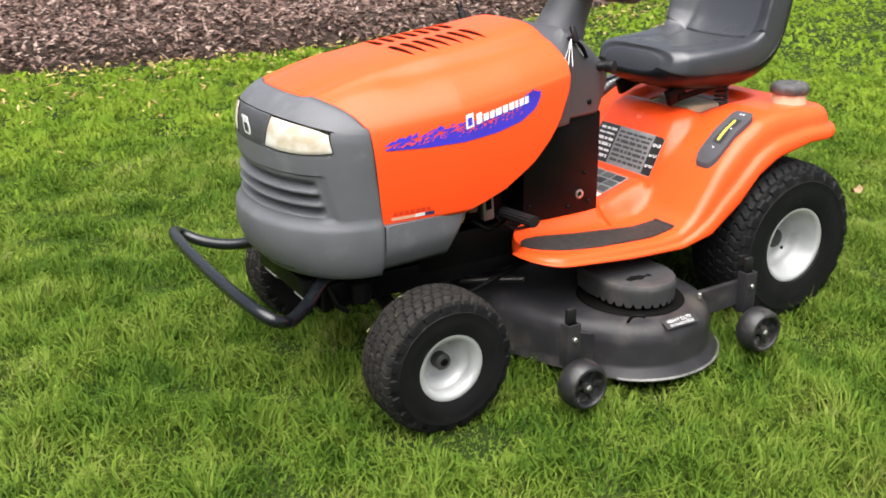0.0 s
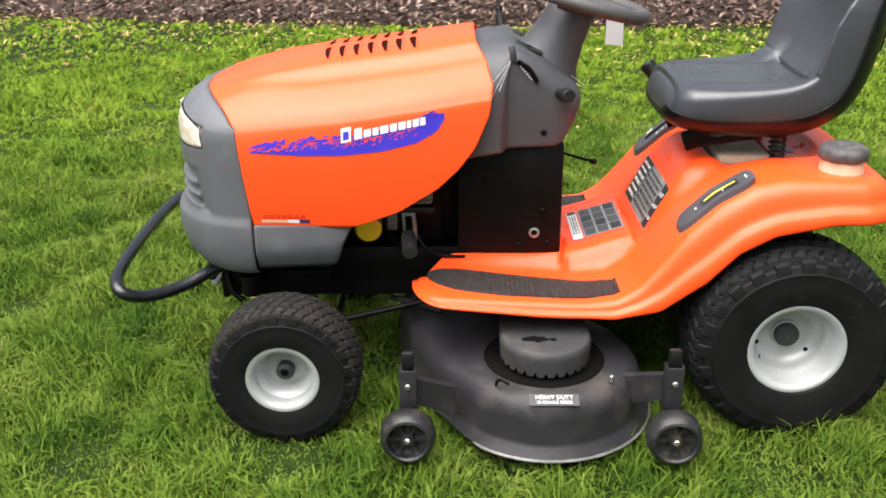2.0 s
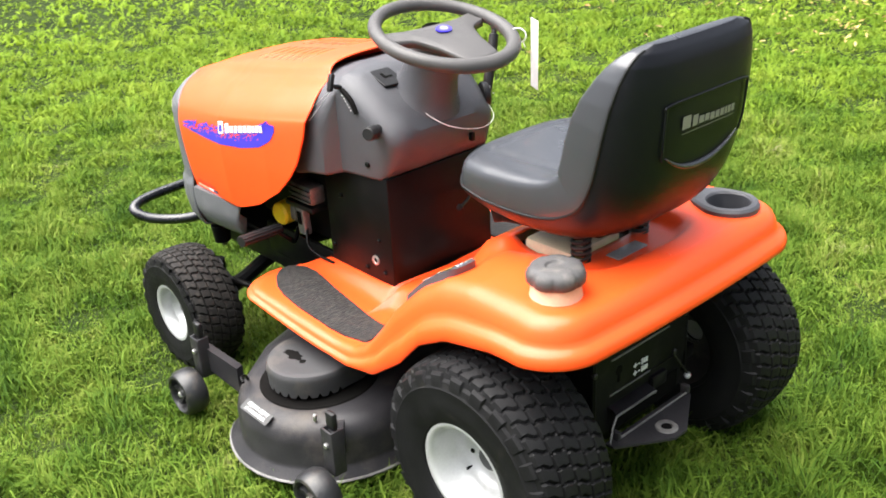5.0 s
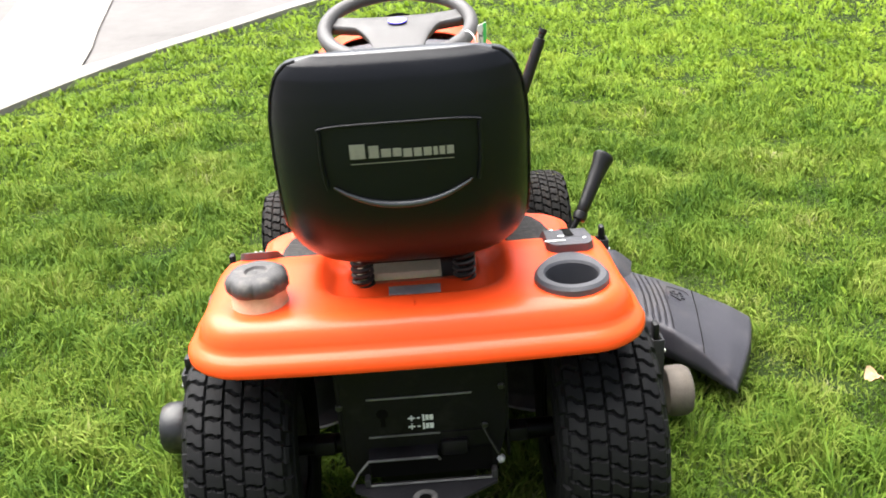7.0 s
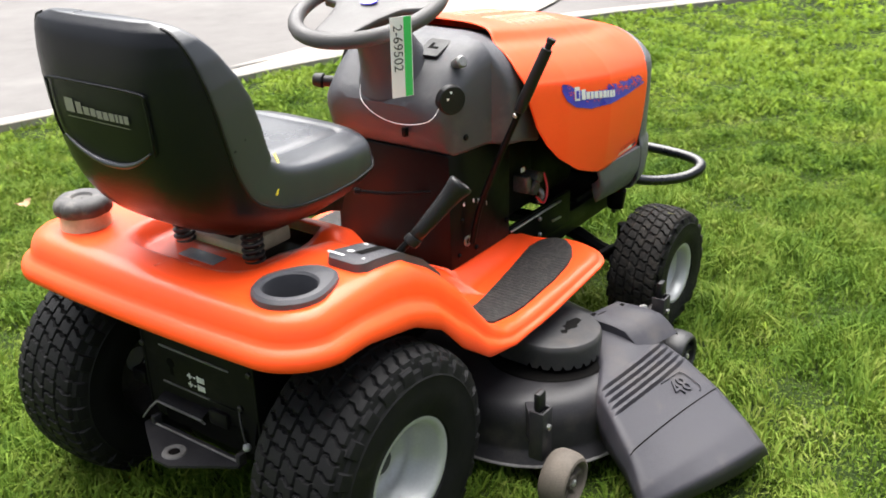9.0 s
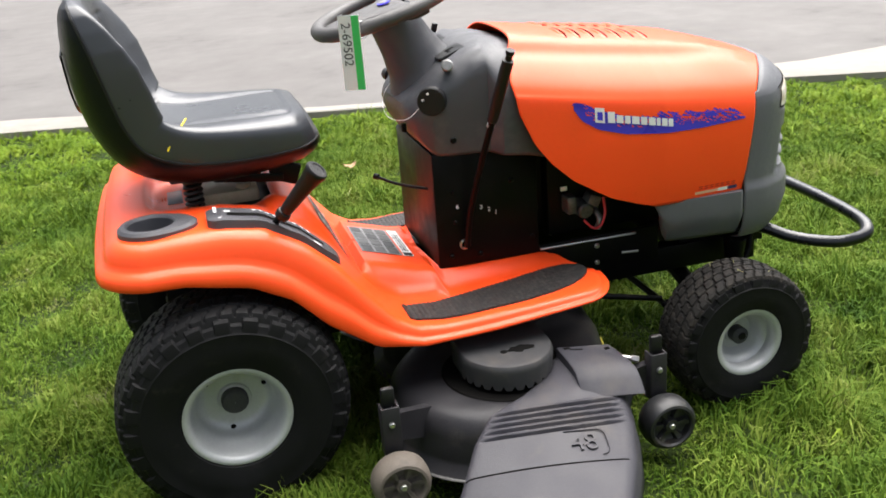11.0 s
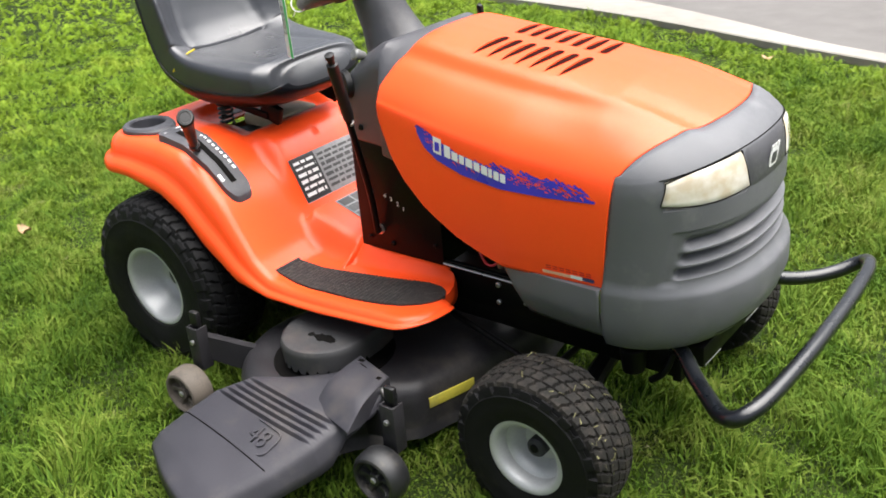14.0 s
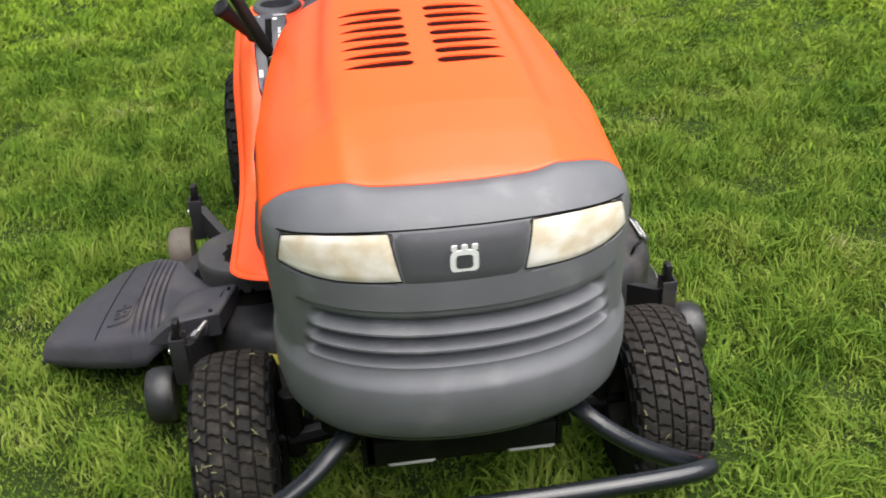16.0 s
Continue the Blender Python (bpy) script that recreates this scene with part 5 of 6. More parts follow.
# lift lever
bm = bmesh.new()
tube(bm, [(0.622, -0.190, 0.455), (0.632, -0.21, 0.56), (0.655, -0.262, 0.71), (0.683, -0.324, 0.87)], 0.008, n=4)
lift = part("lift_lever", bm, BLACK, tractor, "long black deck lift lever with foam grip")
bm = bmesh.new()
m, n = along((0.670, -0.292, 0.795), (0.698, -0.356, 0.958))
rev(bm, [(0.008, 0), (0.0125, 0.004), (0.014, 0.03), (0.0135, n - 0.03), (0.013, n - 0.014), (0.008, n - 0.012), (0.008, n), (0.0105, n + 0.002), (0.0105, n + 0.012), (0.001, n + 0.013)], m, 20)
part("lift_grip", bm, BLACK_PLASTIC, lift)
bm = bmesh.new()
rod(bm, m @ Vector((0, 0, -0.014)), m @ Vector((0, 0, -0.006)), 0.0095, seg=16, edge=0.001)
part("lift_collar", bm, STEEL, lift, "bright ring below the grip")
for k, (ch, x, z) in enumerate((("6", 0.607, 0.560), ("4", 0.648, 0.556), ("3", 0.668, 0.550), ("2", 0.688, 0.541), ("1", 0.706, 0.530))):
    words("height_numeral", ch, 0.016, basis((x, -0.1695, z), (1, 0, 0), (0, 0, 1)), WHITE, body_box, "white height number on black steel")


# labels
def pan_label(name, x0, x1, y0, y1, material, label, lift=0.002, nx=10, ny=8, parent=None):
    bm = bmesh.new()
    grid(bm, [[Vector((x, y, pan_top(x, y) + lift)) for y in np.linspace(y0, y1, ny + 1)] for x in np.linspace(x0, x1, nx + 1)])
    return part(name, bm, material, parent or tractor, label, flip=False)


def pan_bars(x0, x1, y0, y1, n, seed, material, parent, lift=0.003, turn=False):
    """Rows of small print bars on the pan."""
    r = random.Random(seed)
    bm = bmesh.new()
    for k in range(n):
        a0, a1 = (y0, y1) if not turn else (x0, x1)
        b = (x0 + (x1 - x0) * (k + 0.5) / n) if not turn else (y0 + (y1 - y0) * (k + 0.5) / n)
        hh = abs((x1 - x0) if not turn else (y1 - y0)) / n * r.uniform(0.18, 0.32)
        t = min(a0, a1)
        while t < max(a0, a1):
            w = min(r.uniform(0.012, 0.04), max(a0, a1) - t)
            q = ((b - hh, t), (b + hh, t), (b + hh, t + w), (b - hh, t + w)) if not turn else ((t, b - hh), (t + w, b - hh), (t + w, b + hh), (t, b + hh))
            bm.faces.new([bm.verts.new(Vector((x, y, pan_top(x, y) + lift))) for x, y in q])
            t += w + 0.005
    part("print_block", bm, material, parent, flip=False)


fl = pan_label("floor_label", 0.375, 0.478, -0.085, 0.112, LABEL_GREY, "grey printed instruction label on the pan")
for k in range(4):
    for j in range(3):
        pan_label("label_panel", 0.380 + 0.033 * j, 0.407 + 0.033 * j, -0.080 + 0.048 * k, -0.038 + 0.048 * k, LABEL_BLACK if (k + j) % 3 == 0 else LABEL_DARK, "", 0.003, 3, 4, fl)
fw = pan_label("floor_label", 0.482, 0.508, -0.085, 0.112, CARD, "white printed strip on the pan")
pan_bars(0.485, 0.505, -0.05, 0.08, 3, 4, INK, fw)
pan_label("label_panel", 0.484, 0.506, -0.083, -0.062, LABEL_BLACK, "", 0.003, 2, 2, fw)
rl = pan_label("warning_label", 0.272, 0.332, -0.142, 0.152, LABEL_GREY, "grey and black warning label on the sloping pan", 0.0025)
pan_label("label_panel", 0.273, 0.331, -0.141, -0.050, LABEL_BLACK, "", 0.0035, 8, 4, rl)
pan_label("label_panel", 0.273, 0.331, 0.112, 0.151, LABEL_BLACK, "", 0.0035, 8, 4, rl)
pan_bars(0.277, 0.327, -0.132, -0.058, 6, 9, WHITE, rl, 0.0045)
pan_bars(0.277, 0.327, -0.042, 0.104, 7, 10, INK, rl, 0.0035)
for x in (0.287, 0.302, 0.317):
    for y in (0.123, 0.141):
        bm = bmesh.new()
        rev(bm, [(0.0068, 0.0), (0.0064, 0.0006), (0.0035, 0.0006)], basis((x, y, pan_top(x, y) + 0.0035), (0, 1, 0), (-0.62, 0, 0.78)), 14)
        part("label_ring", bm, WHITE, rl)

# ---- mower deck ----
bm = bmesh.new()


outer = [(0.60 + 0.24 * math.cos(radians(a)), 0.352 + 0.245 * math.sin(radians(a))) for a in np.linspace(40, 235, 30)]
back_mid = [(0.44, 0.10), (0.42, 0.0), (0.44, -0.10)]
right = [(x, -y) for x, y in outer[::-1]]
front = [(0.90, -0.40), (0.955, -0.22), (0.985, 0.0), (0.945, 0.22), (0.87, 0.40)]
OUT = [Vector(p) for p in outer + back_mid + right + front]
dense = []
for i, p in enumerate(OUT):
    q = OUT[(i + 1) % len(OUT)]
    n = max(1, int((q - p).length / 0.03))
    dense += [p.lerp(q, k / n) for k in range(n)]
OUT = dense
n = len(OUT)
nor = []
for i in range(n):
    t = (OUT[(i + 2) % n] - OUT[i - 2]).normalized()
    nor.append(Vector((-t.y, t.x)))
area = sum(OUT[i].x * OUT[(i + 1) % n].y - OUT[(i + 1) % n].x * OUT[i].y for i in range(n))
sgn = 1 if area > 0 else -1
# the lower lip flares out at the sides and the back, hardly at the front
flare = [lerp(p.x, [0.74, 0.86], [1.0, 0.3]) for p in OUT]
ring = lambda d, z: [Vector((p.x + sgn * q.x * e, p.y + sgn * q.y * e, z)) for p, q, k in zip(OUT, nor, flare) for e in [d * k if d < 0 else d]]
rows = [ring(-0.030, 0.062), ring(-0.028, 0.066), ring(-0.004, 0.082), ring(-0.001, 0.094), ring(-0.002, 0.150), ring(0.004, 0.176), ring(0.018, 0.196), ring(0.040, 0.206), ring(0.075, 0.209)]
vs = grid(bm, rows, close=True)
cap(bm, vs[-1])
deck = part("mower_deck", bm, DECK, tractor, "dusty dark grey stamped steel mower deck", sharp=0.9)
lip = [i for i, p in enumerate(OUT) if p.x < 0.78]
for side in (1, -1):
    run = [i for i in lip if side * OUT[i].y > 0.12]
    bm = bmesh.new()
    grid(bm, [[r[i] for i in run] for r in (ring(-0.0322, 0.0605), ring(-0.0330, 0.0630), ring(-0.0315, 0.0655), ring(-0.0285, 0.0670))])
    part("deck_rim", bm, WORN_LIT_EDGE, deck, "pale scuffed lower edge of the deck")

def pulley_cover(s, cx):
    """A D-shaped cover whose skirt ends in teeth over a gap painted dark, with a ragged hole in its top."""
    c = (cx, s * 0.388)
    # dark disc on the deck stands in for the shade under the cover
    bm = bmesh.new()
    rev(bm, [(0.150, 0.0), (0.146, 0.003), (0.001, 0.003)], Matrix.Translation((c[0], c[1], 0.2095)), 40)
    part("pulley_well", bm, HOLE_SHADE, deck)
    out = [(0.114 * math.sin(radians(a)), s * (0.014 + 0.118 * math.cos(radians(a)))) for a in np.linspace(-100, 100, 61)]
    out += [(0.112, -s * 0.06), (0.10, -s * 0.115), (-0.10, -s * 0.115), (-0.112, -s * 0.06)]
    bm = bmesh.new()
    foot = [0.222 + (0.0 if k % 4 < 3 else 0.012) for k in range(len(out))]
    rings = [[Vector((c[0] + x * 0.965, c[1] + y * 0.965, z)) for (x, y), z in zip(out, foot)]]
    for k, z in ((0.972, 0.240), (0.985, 0.262), (0.985, 0.270), (0.972, 0.2775), (0.945, 0.2825), (0.90, 0.2845), (0.80, 0.285)):
        rings.append([Vector((c[0] + x * k, c[1] + y * k, z)) for x, y in out])
    cap(bm, grid(bm, rings, close=True)[-1])
    cover = part("pulley_cover", bm, COVER, deck, "dusty grey plastic pulley cover on the deck")
    g = random.Random(4)
    blot = [(0.030 + (0.034 + 0.006 * g.uniform(-1, 1)) * math.cos(a), (0.014 + 0.005 * g.uniform(-1, 1)) * math.sin(a) + 0.05) for a in np.linspace(0, 2 * math.pi, 26)[:-1]]
    for pts in (blot, [(-0.016 + 0.0085 * math.cos(a), 0.052 + 0.0085 * math.sin(a)) for a in np.linspace(0, 2 * math.pi, 17)[:-1]]):
        bm = bmesh.new()
        prism(bm, pts, 0.2835, 0.2856, Matrix.Translation((c[0], c[1], 0)) @ Matrix.Diagonal((1, s, 1, 1)))
        part("cover_hole", bm, HOLE_SHADE, cover)


pulley_cover(1, 0.605)
pulley_cover(-1, 0.630)
bm = bmesh.new()
rod(bm, (0.454, 0.505, 0.205), (0.454, 0.505, 0.224), 0.005, seg=10)
part("grease_fitting", bm, STEEL, deck)
bm = bmesh.new()
tube(bm, [(0.73, 0.52, 0.207), (0.725, 0.53, 0.225), (0.715, 0.545, 0.232), (0.70, 0.55, 0.226)], 0.004)
part("deck_hook", bm, BLACK, deck)
bm = bmesh.new()
m = basis((0.597, 0.578, 0.2005), (-1, 0, 0), (0, -0.9, 0.5))
prism(bm, rrect(0.115, 0.030, 0.003), 0, 0.0012, m)
part("deck_label", bm, LABEL_BLACK, deck, "black deck label with white lettering")
words("deck_lettering", "HEAVY DUTY", 0.0145, m @ Matrix.Translation((0, 0.0065, 0.0016)), WHITE, deck, "white lettering on black", 0.0002)
words("deck_lettering", "10 GAUGE DECK", 0.0115, m @ Matrix.Translation((0, -0.0065, 0.0016)), WHITE, deck, "white lettering on black", 0.0002)
bm = bmesh.new()
rod(bm, (1.0, 0.12, 0.245), (0.86, 0.24, 0.262), 0.008)
for k in range(14):
    u = k / 13
    p = Vector((0.93, 0.18, 0.2535)).lerp(Vector((0.862, 0.238, 0.2618)), u)
    m, _ = along(p, p + Vector((-0.14, 0.12, 0.017)))
    rev(bm, [(0.009, -0.001), (0.0115, 0), (0.009, 0.001)], m, 10)
part("tension_spring", bm, SPRINGM, deck)


def gauge_wheel(c, s, material, label):
    """A deck wheel on a bolt with its upright channel and arm."""
    top = bmesh.new()
    m = Matrix.Translation(c) @ Euler((radians(-90 * s), 0, 0)).to_matrix().to_4x4()
    prof = [(0.001, -0.030), (0.045, -0.030), (0.058, -0.028), (0.064, -0.018), (0.065, 0.0), (0.063, 0.018), (0.056, 0.029), (0.050, 0.031), (0.046, 0.027), (0.0445, 0.010), (0.036, 0.006),
            (0.028, 0.006), (0.018, 0.006), (0.015, 0.024), (0.001, 0.024)]
    rings = []
    for r, h in prof:
        line = []
        for k in range(48):
            a = 2 * math.pi * k / 48
            rib = 0.011 if 0.017 < r < 0.0446 and k % 8 in (0, 1, 7) else 0.0
            line.append(m @ Vector((r * math.cos(a), r * math.sin(a), h + rib)))
        rings.append(line)
    grid(top, rings, close=True)
    ob = part("gauge_wheel", top, material, deck, label, sharp=0.5)
    bm = bmesh.new()
    rod(bm, m @ Vector((0, 0, 0.02)), m @ Vector((0, 0, 0.029)), 0.008, seg=6)
    part("gauge_bolt", bm, STEEL, deck)


def gauge_bracket(x, y, z, s, to):
    """The upright channel above a deck wheel, and its arm to the deck."""
    bm = bmesh.new()
    box(bm, (x, s * (y - 0.004), z - 0.02), (0.040, 0.006, 0.120), bevel=0.002)
    box(bm, (x - 0.018, s * (y - 0.018), z - 0.02), (0.005, 0.032, 0.120), bevel=0.001)
    box(bm, (x + 0.018, s * (y - 0.018), z - 0.02), (0.005, 0.032, 0.120), bevel=0.001)
    box(bm, (x, s * (y - 0.02), z + 0.055), (0.026, 0.006, 0.050), bevel=0.008)
    p, q = Vector((x, s * (y - 0.03), z)), Vector((*to, z - 0.055))
    side = Vector((0, 0, 1))
    d = (q - p).normalized()
    w = d.cross(side).normalized() * 0.011
    a0, a1, b0, b1 = p + side * 0.012, p - side * 0.055, q + side * 0.020, q - side * 0.060
    v = [bm.verts.new(t) for t in (a0 + w, b0 + w, b1 + w, a1 + w, a0 - w, b0 - w, b1 - w, a1 - w)]
    for f in ((0, 1, 2, 3), (7, 6, 5, 4), (0, 4, 5, 1), (1, 5, 6, 2), (2, 6, 7, 3), (3, 7, 4, 0)):
        bm.faces.new([v[i] for i in f])
    part("gauge_bracket", bm, DECK, deck, "bent steel deck wheel bracket")
    bm = bmesh.new()
    rod(bm, (x, s * (y - 0.004), z), (x, s * (y + 0.006), z), 0.007, seg=10)
    part("bracket_bolt", bm, STEEL, deck)
    bm = bmesh.new()
    box(bm, (x, s * (y - 0.02), z + 0.06), (0.03, 0.016, 0.045), bevel=0.006)
    part("bracket_grip", bm, BLACK_PLASTIC, deck)


for s, xf, xr in ((1, 0.937, 0.318), (-1, 0.950, 0.311)):
    gauge_wheel((xf, s * 0.592, 0.112 if s > 0 else 0.105), s, GAUGE, "black plastic deck wheel")
    gauge_wheel((xr, s * 0.602, 0.116), s, GAUGE if s > 0 else GAUGE_DUSTY, "black plastic deck wheel" if s > 0 else "dusty brown worn deck wheel")
    gauge_bracket(xf, 0.556, 0.222, s, (0.83, s * 0.49))
    gauge_bracket(xr, 0.565, 0.236, s, (0.42, s * 0.46))

# side discharge chute
bm = bmesh.new()


CV = [0.0, 0.12, 0.22, 0.26, 0.42, 0.62, 0.85, 1.0]
REAR_EDGE = ([0.740, 0.708, 0.620, 0.530, 0.472, 0.426, 0.382, 0.372], [-0.437, -0.490, -0.550, -0.590, -0.657, -0.724, -0.775, -0.795], [0.225, 0.222, 0.215, 0.209, 0.190, 0.150, 0.108, 0.085])
FRONT_EDGE = ([0.885, 0.878, 0.860, 0.838, 0.822, 0.780, 0.722, 0.690], [-0.500, -0.550, -0.585, -0.612, -0.687, -0.785, -0.880, -0.928], [0.232, 0.222, 0.208, 0.198, 0.178, 0.150, 0.122, 0.100])


def chute_pt(u, v):
    """u from the rear edge to the front edge, v from the hinge to the outer lip; the walls hang below u < 0 and u > 1."""
    a = Vector([lerp(v, CV, e) for e in REAR_EDGE])
    b = Vector([lerp(v, CV, e) for e in FRONT_EDGE])
    k = min(1.0, max(0.0, u))
    side = abs(2 * k - 1)
    p = a.lerp(b, k)
    p += Vector((0.02, -0.055, 0)) * 0.35 * (1 - side ** 2) * max(0, v - 0.6) / 0.4
    p.z += 0.010 * (1 - side ** 2) - 0.006 * max(0, (side - 0.9) / 0.1) ** 2
    vv = v - 0.02 * (1 - side ** 2)
    if 0.25 < vv < 0.425:
        f = (vv - 0.25) / 0.035 % 1.0
        p.z += (0.004 * f if f < 0.55 else -0.009 * math.sin(math.pi * (f - 0.55) / 0.45)) * max(0, 1 - (side / 0.94) ** 12)
    if u < 0 or u > 1:
        h = -u if u < 0 else u - 1
        foot = lerp(v, [0, 0.2, 0.36, 0.85, 1.0], [0.205, 0.190, 0.115, 0.068, 0.062])
        p.z += (min(foot, p.z) - p.z) * h
        p += (Vector((-0.012, 0.004, 0)) if u < 0 else Vector((0.022, -0.004, 0))) * h ** 0.6 * min(1, v / 0.3)
    return Vector((p.x, p.y / 1.035, p.z / 0.984))


us = [-1, -0.6, -0.25, -0.08, *np.linspace(0, 1, 41), 1.06, 1.2, 1.6, 2]
rows = [[chute_pt(u, v) for u in us] for v in [*np.linspace(0, 0.22, 8), *np.linspace(0.23, 0.45, 100), *np.linspace(0.46, 1, 24)]]
rows.append([p + Vector((0.001, -0.004, -0.006)) for p in rows[-1]])
rows.append([Vector((p.x, p.y - 0.002, min(p.z, 0.062))) for p in rows[-1]])
grid(bm, rows)
chute = part("discharge_chute", bm, CHUTE, deck, "grey plastic side discharge deflector", sharp=0.9)
th = chute.modifiers.new("sheet", "SOLIDIFY")
th.thickness, th.offset = 0.005, -1
p0 = chute_pt(0.70, 0.525)
m = basis(p0 + Vector((0, 0, 0.0012)), chute_pt(0.8, 0.525) - chute_pt(0.6, 0.525), chute_pt(0.7, 0.48) - chute_pt(0.7, 0.57))
words("chute_number", "48", 0.060, m, CHUTE, chute, "raised moulded number", 0.0035)
bm = bmesh.new()
pts = [m @ Vector((x, y, 0.001)) for x, y in rrect(0.100, 0.066, 0.018)]
tube(bm, pts[18:24] + pts[:8], 0.0016, seg=6, n=1, smooth=False)
part("number_frame", bm, CHUTE, chute)
bm = bmesh.new()
tube(bm, [chute_pt(u, 0.62) + Vector((0, 0, 0.0006)) for u in np.linspace(0.0, 0.97, 24)], 0.0014, seg=6)
part("chute_crease", bm, HOLE_SHADE, chute)
bm = bmesh.new()
rod(bm, (0.845, -0.470, 0.246), (0.915, -0.507, 0.234), 0.0055)
rod(bm, (0.905, -0.502, 0.236), (0.922, -0.511, 0.233), 0.008, seg=6)
part("hinge_pin", bm, STEEL, chute, "bright steel hinge pin")
bm = bmesh.new()
rows = []
for k, u in enumerate((0.0, 0.0, 0.03, 0.25, 0.5, 0.75, 0.97, 1.0, 1.0)):
    row = []
    for y, z in ((-0.420, 0.208), (-0.420, 0.255), (-0.424, 0.259), (-0.470, 0.258), (-0.505, 0.255), (-0.530, 0.249), (-0.552, 0.232), (-0.578, 0.207)):
        a, b = 0.752 - 0.10 * max(0, -0.53 - y), lerp(y, [-0.58, -0.54, -0.42], [0.884, 0.888, 0.872])
        row.append(Vector((a + (b - a) * u, y - 0.035 * u, (0.200 if k in (0, 8) else z - (0.003 if k in (1, 7) else 0)))))
    rows.append(row)
grid(bm, rows)
hinge = part("hinge_block", bm, CHUTE, chute, "raised grey hinge block of the chute", sharp=0.7)
for x, y, w, h, turn in ((0.772, -0.438, 0.016, 0.009, 0), (0.858, -0.474, 0.012, 0.010, 0), (0.790, -0.452, 0.030, 0.0025, -16)):
    bm = bmesh.new()
    box(bm, (x, y, 0.2583), (w, h, 0.003), (0, 0, turn), bevel=0.0006, seg=1)
    part("hinge_slot", bm, HOLE_SHADE, hinge)
bm = bmesh.new()
box(bm, (0.9305, -0.311, 0.146), (0.004, 0.13, 0.028), (0, 0, -17.0), 0.001)
part("danger_label", bm, YELLOW_LABEL, deck, "yellow warning label on the deck edge")

# the body and the deck grow wider towards the front
SAME_WIDTH = ("seat", "steering", "front_wheel", "rear_wheel", "hub_", "welt", "fuel_cap", "filler_neck", "cup_holder", "lift_", "shift_", "tyre", "rim", "valve_stem", "tank_top", "back_panel", "wordmark_seat", "yellow_mark")
for ob in tractor.children_recursive:
    top = ob
    while top.parent is not tractor:
        top = top.parent
    if ob.type == "MESH" and not top.name.startswith(SAME_WIDTH):
        for v in ob.data.vertices:
            v.co.y *= 1.035 if top is deck else lerp(v.co.x, [0.05, 0.35, 0.55, 1.3], [1.0, 1.03, 1.052, 1.065])

# ---- tag on the steering wheel ----
tag = tagged(new("hang_tag"), "white and green paper tag tied to the steering wheel", "tag")
tag.scale = (1, 1, 0.984)
hang = Vector((0.415, -0.158, 1.020))
bm = bmesh.new()
loc, _ = along(hang, wm @ Vector((0.128, -0.115, 0.0)))
tube(bm, [loc @ Vector((0.0195 * math.cos(a), 0.0195 * math.sin(a), 0)) for a in np.linspace(0, 2 * math.pi, 17)], 0.0018, seg=6, n=2)
tube(bm, [hang + Vector((-0.005, -0.01, -0.016)), hang + Vector((-0.012, -0.012, -0.03))], 0.0012, seg=5)
part("tag_tie", bm, WHITE, tag, "white plastic tie")
tm = basis((0.384, -0.182, 0.955), (0.90, -0.45, 0.0), (0.24, -0.14, 1))
bm = bmesh.new()
prism(bm, rrect(0.050, 0.172, 0.002, cy=0.018), -0.0004, 0.0004, tm)
part("tag_card", bm, CARD, tag, "white card of the tag")
bm = bmesh.new()
prism(bm, rrect(0.017, 0.170, 0.001, cx=0.0145, cy=0.018), 0.0004, 0.0009, tm)
part("tag_stripe", bm, GREEN, tag, "green stripe of the tag")
words("tag_number", "2-69502", 0.030, tm @ Matrix.Translation((-0.009, 0.038, 0.001)) @ Euler((0, 0, radians(-90))).to_matrix().to_4x4(), INK, tag, "thin dark number on white", 0.0002)
bm = bmesh.new()
tube(bm, [(0.56, -0.165, 0.845), (0.505, -0.155, 0.795), (0.475, -0.07, 0.79), (0.495, 0.03, 0.825), (0.57, 0.07, 0.89), (0.60, 0.03, 0.955)], 0.0010, seg=6)
part("tie_wire", bm, WHITE, tag, "thin pale wire round the column")
for dx, dz in ((0.030, -0.036), (0.022, -0.042), (0.014, -0.034)):
    bm = bmesh.new()
    tube(bm, [(0.690, 0.206, 0.925), (0.690 + 2.2 * dx, 0.256, 0.925 + 2.0 * dz)], 0.0008, seg=5)
    part("wire_end", bm, STEEL, tag)


# ---- ground ----
def kerb_line():
    """The lawn's edge along the street."""
    return smooth_line([(-60, 30, 0), (-20, 11, 0), (-9, 6.2, 0), (-5, 4.75, 0), (-3.3, 4.27, 0), (-1.0, 3.86, 0), (0.4, 3.42, 0), (1.4, 3.13, 0), (2.3, 2.88, 0), (3.0, 2.71, 0), (3.6, 2.50, 0),
                        (4.3, 2.24, 0), (5.1, 1.87, 0), (5.9, 1.36, 0), (6.8, 0.80, 0), (8.2, -0.3, 0), (9.6, -1.9, 0), (11.2, -4.5, 0), (14, -10, 0), (22, -30, 0)], 8)


KERB = kerb_line()
KX, KY = np.array([p.x for p in KERB]), np.array([p.y for p in KERB])


def inside_lawn(x, y):
    """Whether places lie on the lawn's side of the kerb."""
    x, y = np.asarray(x, float), np.asarray(y, float)
    cut = np.interp(x, KX, KY)
    return y < cut


def nodes_mat(name):
    m = bpy.data.materials.new(name)
    m.use_nodes = True
    return m, m.node_tree, m.node_tree.nodes["Principled BSDF"]


